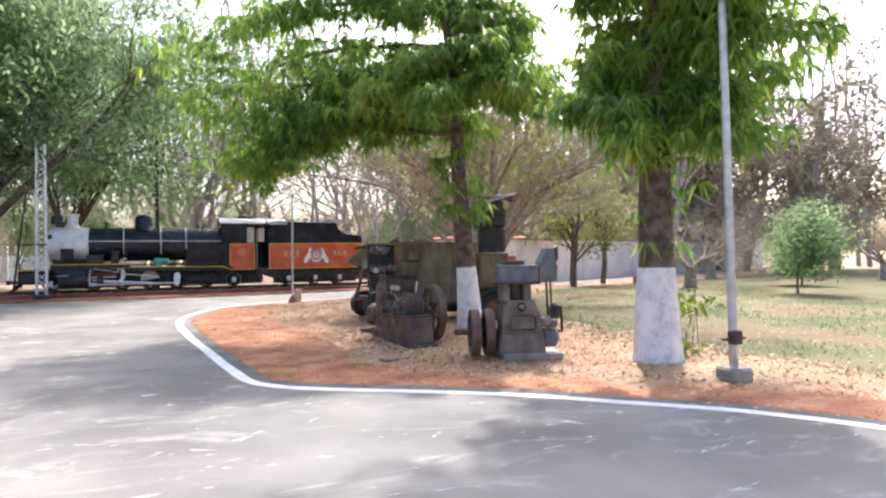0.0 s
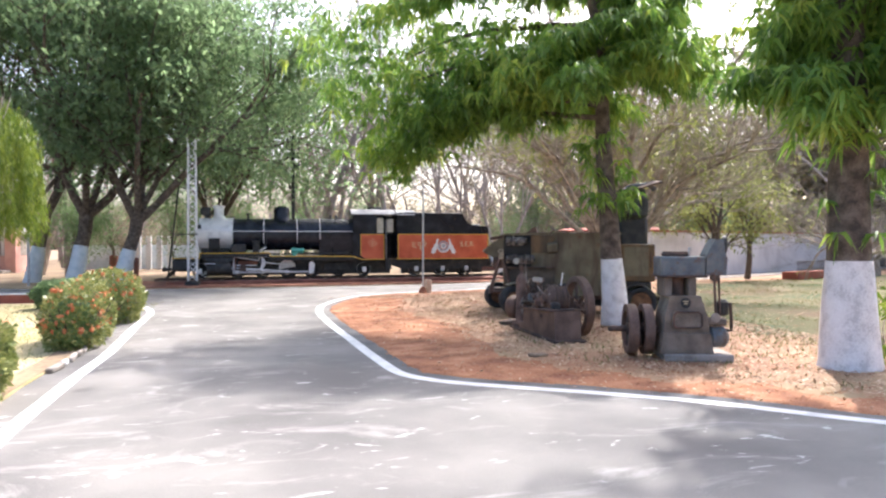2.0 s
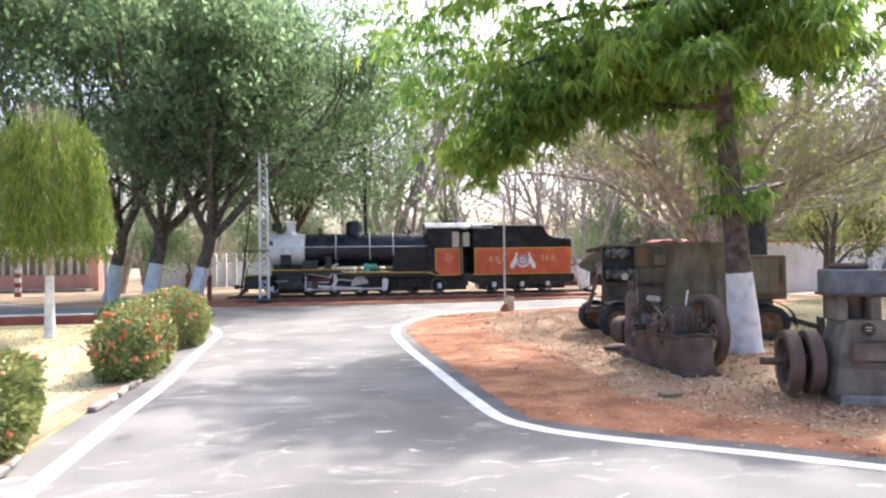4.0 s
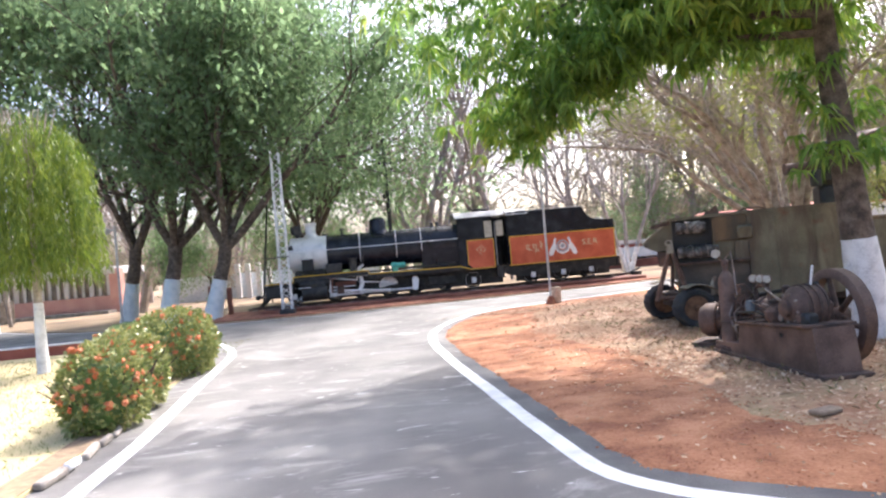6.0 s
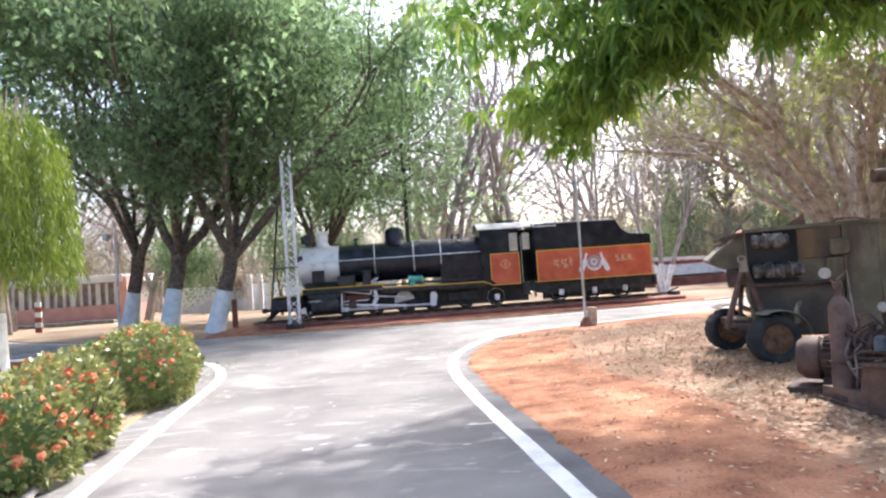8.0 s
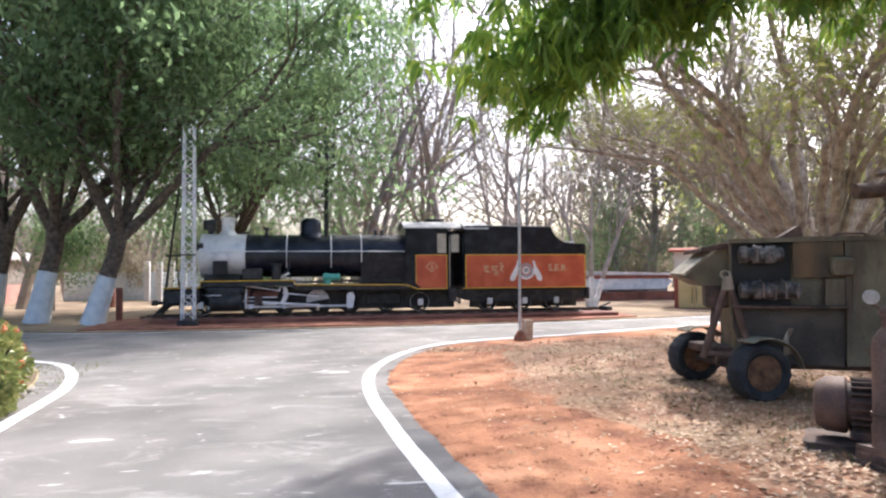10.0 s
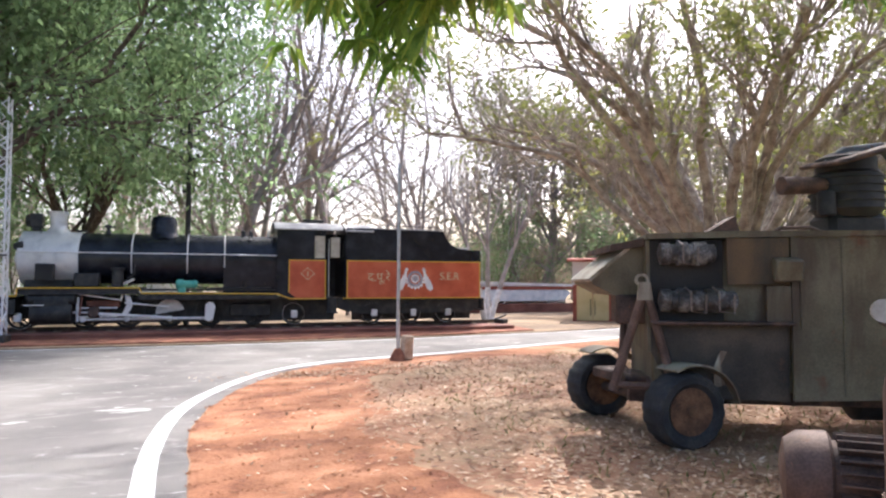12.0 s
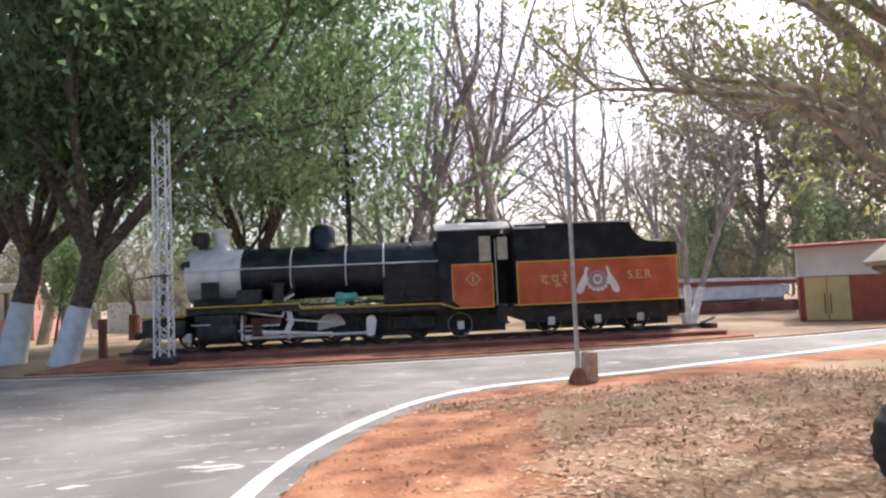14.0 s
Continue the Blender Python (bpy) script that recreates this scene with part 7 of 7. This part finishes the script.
for k in range(13):
    part("rail_bar", rod((-1.4 + k * 0.233, -0.3, 0.4), (-1.4 + k * 0.233, -0.3, 0.95), 0.018, seg=6), UNDER, pl)
for z in (0.55, 0.9):
    part("rail_bar", rod((-1.5, -0.3, z), (1.5, -0.3, z), 0.02, seg=6), UNDER, pl)
for x, y, s in ((22.9, 33.5, 4), (25.9, 35.0, 6), (24.0, 35.2, 9)):
    t = thing("lawn_tree", "slim dark-trunked tree in front of the white wall", "tree", (x, y, 0.012), 0, "slim trees by the wall")
    w = Wood(s)
    w.grow((0, 0, 0), (0.05, 0, 1), 3.4, 0.16, 0, [(5, 0.6, 0.6, 0.08, 0.05, 8), (4, 0.7, 0.65, 0.15, 0.05, 5), (4, 0.7, 0.6, 0.2, 0.0, 4), (0, 0, 0, 0.2, 0, 3)])
    w.mesh("trunk", BARK, t, "dark slim trunk")
    rs = np.random.RandomState(s)
    idx = rs.randint(0, len(w.tips), 1500)
    c = np.array([tuple(w.tips[i][0]) for i in idx]) + rs.normal(size=(1500, 3)) * 0.2
    v, f = blades(rs, c, rs.normal(size=c.shape), 0.2, 0.09, droop=0.3)
    leaf_mesh("leaves", v, f, LEAF_SPARSE, t, "thin olive foliage")

# ---- sheds beyond the tender ----
sh = thing("shed", "small pink and white shed with cream double door", "shed", (18.5, 41.6, 0.03), -30)
part("wall_lower", box((2.6, 1.6, 0.78), (5.2, 3.2, 1.56), 0.01), BRICK_RED, sh, "red-washed lower wall")
part("wall_upper", box((2.6, 1.6, 2.08), (5.2, 3.2, 1.06), 0.01), WALL_WHITE, sh, "whitewashed upper wall")
part("roof", box((2.6, 1.55, 2.70), (5.7, 3.8, 0.10), 0.02, (3, 0, 0)), BRICK_RED, sh, "thin red-edged roof slab")
for k in range(2):
    dd = part("door", box((0.5 + k * 0.68, -0.03, 0.78), (0.66, 0.05, 1.5), 0.01), WALL_CREAM, sh, "cream painted door leaf")
    part("door_slit", box((0.5 + k * 0.68 + (0.25 if k == 0 else -0.25), -0.065, 0.6), (0.03, 0.02, 0.7), 0.004), DARK, dd)
part("door_frame", box((0.12, -0.02, 0.78), (0.1, 0.06, 1.56), 0.01), BRICK_RED, sh)
ls = thing("open_shelter", "long low open shelter with white sheet roof", "shelter", (13.5, 50, 0.03))
part("roof", slab([(0, 1.55), (11, 1.45), (11, 1.53), (0, 1.85)], "y", -0.2, 3.6), CORRUGATED, ls, "bright white sheet roof", smooth=False)
part("beam", box((5.5, -0.1, 1.36), (11, 0.1, 0.16), 0.01), BRICK_RED, ls)
part("back_wall", box((5.5, 3.0, 0.75), (11, 0.15, 1.5), 0.01), WALL_WHITE, ls)
part("half_wall", box((5.5, -0.05, 0.25), (10.8, 0.12, 0.5), 0.01), PLINTH, ls, "dull red low wall")
part("panel", slab([(3.2, 0.62), (9.2, 0.66), (9.6, 1.1), (9.4, 1.24), (3.0, 1.26)], "y", -0.12, -0.09), BLUEWASH, ls, "pale blue-grey panel", smooth=False)
for x in (0.2, 2.8, 5.5, 8.2, 10.8):
    part("post", box((x, 0, 0.7), (0.12, 0.12, 1.4), 0.01), WALL_WHITE, ls)

# white-footed forked tree behind the tender
yt = thing("forked_tree", "slender forked tree with whitewashed feet behind the tender", "tree", (15.1, 43.0, 0.03))
w = Wood(71)
for k, dx in enumerate((-0.28, 0.05, 0.5)):
    part("painted_foot", lathe([(-0.03, 0.17), (0.6, 0.13), (1.45, 0.12)], (0.1 * k - 0.1, 0, 0), (dx, 0.1 * k, 1.2), 12), WHITEWASH, yt, "whitewashed stem foot")
    q = Vector((dx, 0.1 * k, 1.2)).normalized()
    w.grow(Vector((0.1 * k - 0.1, 0, 0)) + q * 1.4, q, 4.2, 0.115, 0, [(5, 0.55, 0.6, 0.08, 0.06, 7), (4, 0.6, 0.6, 0.15, 0.05, 5), (4, 0.65, 0.6, 0.2, 0.03, 3), (0, 0, 0, 0.2, 0, 3)])
w.mesh("trunk", BARK_GREY, yt, "grey-brown forked stems")

# ---- buildings beyond the left road ----
hb = thing("pink_building", "low pink building with white window bars and flat roof", "building", (-30, 57, 0.0), -4)
part("wall_lower", box((7, 2, 0.6), (14, 4, 1.2), 0.02), WALL_PINK, hb, "pink washed lower wall")
part("wall_upper", box((7, 2.2, 1.9), (14, 3.6, 1.5), 0.02), CONCRETE, hb, "grey glazing behind the bars")
part("roof", box((7, 2, 2.9), (14.6, 4.6, 0.5), 0.03), WALL_WHITE, hb, "white flat roof edge")
for k in range(24):
    part("window_bar", box((0.4 + k * 0.57, 0.3, 1.9), (0.2 if k % 3 else 0.34, 0.1, 1.45), 0.01), WALL_WHITE, hb)
part("end_pillar", box((14.2, 0.1, 1.5), (0.7, 0.7, 3.0), 0.02), WALL_PINK, hb)
part("plinth_step", box((7, -0.8, 0.12), (14.5, 1.4, 0.24), 0.02), CONCRETE, hb)
bw = tagged(part("wall_blue", box((-6, 61, 0.95), (16, 0.2, 1.9), 0.02), BLUEWASH), "pale blue compound wall behind the trees", kind="structure")
gp = thing("gate_pillars", "row of white pillars in front of the compound wall", "pillars", (-8.5, 59.5, 0.0))
for k in range(4):
    part("pillar", box((k * 0.75, 0, 1.3), (0.35, 0.35, 2.6), 0.02), WALL_WHITE, gp)
gd = thing("tree_guard", "red-brown guard round a small bare tree", "tree guard", (-8.2, 51, 0.03))
part("guard", lathe([(0, 0.28), (1.2, 0.26), (1.22, 0.2)], (0, 0, 0), (0, 0, 1), 12), PLINTH, gd)
w = Wood(81)
w.grow((0, 0, 1.1), (0, 0, 1), 1.4, 0.12, 0, [(4, 0.8, 0.8, 0.1, 0.05, 6), (3, 0.7, 0.7, 0.15, 0, 5), (0, 0, 0, 0.2, 0, 4)])
w.mesh("trunk", BARK, gd, "bare dark branches")
fp = thing("fence_panel", "grey sheet fence with posts beyond the road", "fence", (-24, 50.5, 0.0), 20)
for k in range(4):
    part("panel", box((k * 2.0 - 3, 0, 0.75), (1.9, 0.05, 1.4), 0.01), CONCRETE, fp)
    part("post", rod((k * 2.0 - 4, -0.05, 0), (k * 2.0 - 4, -0.05, 2.0), 0.05), UNDER, fp)
sp = thing("signal_post", "red and white banded post by the far kerb", "post", (-17.5, 49, 0.0))
for k in range(6):
    part("band", box((0, 0, 0.16 + k * 0.28), (0.34, 0.12, 0.27), 0.01), WHITE if k % 2 else BRICK_RED, sp)
lamp2 = thing("street_lamp", "grey street lamp with a small head among the trees", "street lamp", (-9.0, 39.2, 0.03))
part("shaft", rod((0, 0, 0), (0, 0, 4.4), 0.06, 0.045, 10), STEEL, lamp2)
part("lamp_head", lathe([(0, 0.05), (0.05, 0.14), (0.25, 0.16), (0.3, 0.08)], (-0.35, 0, 4.0), (0, 0, 1), 14), STEEL, lamp2)
part("arm", rod((0, 0, 4.2), (-0.35, 0, 4.25), 0.03), STEEL, lamp2)
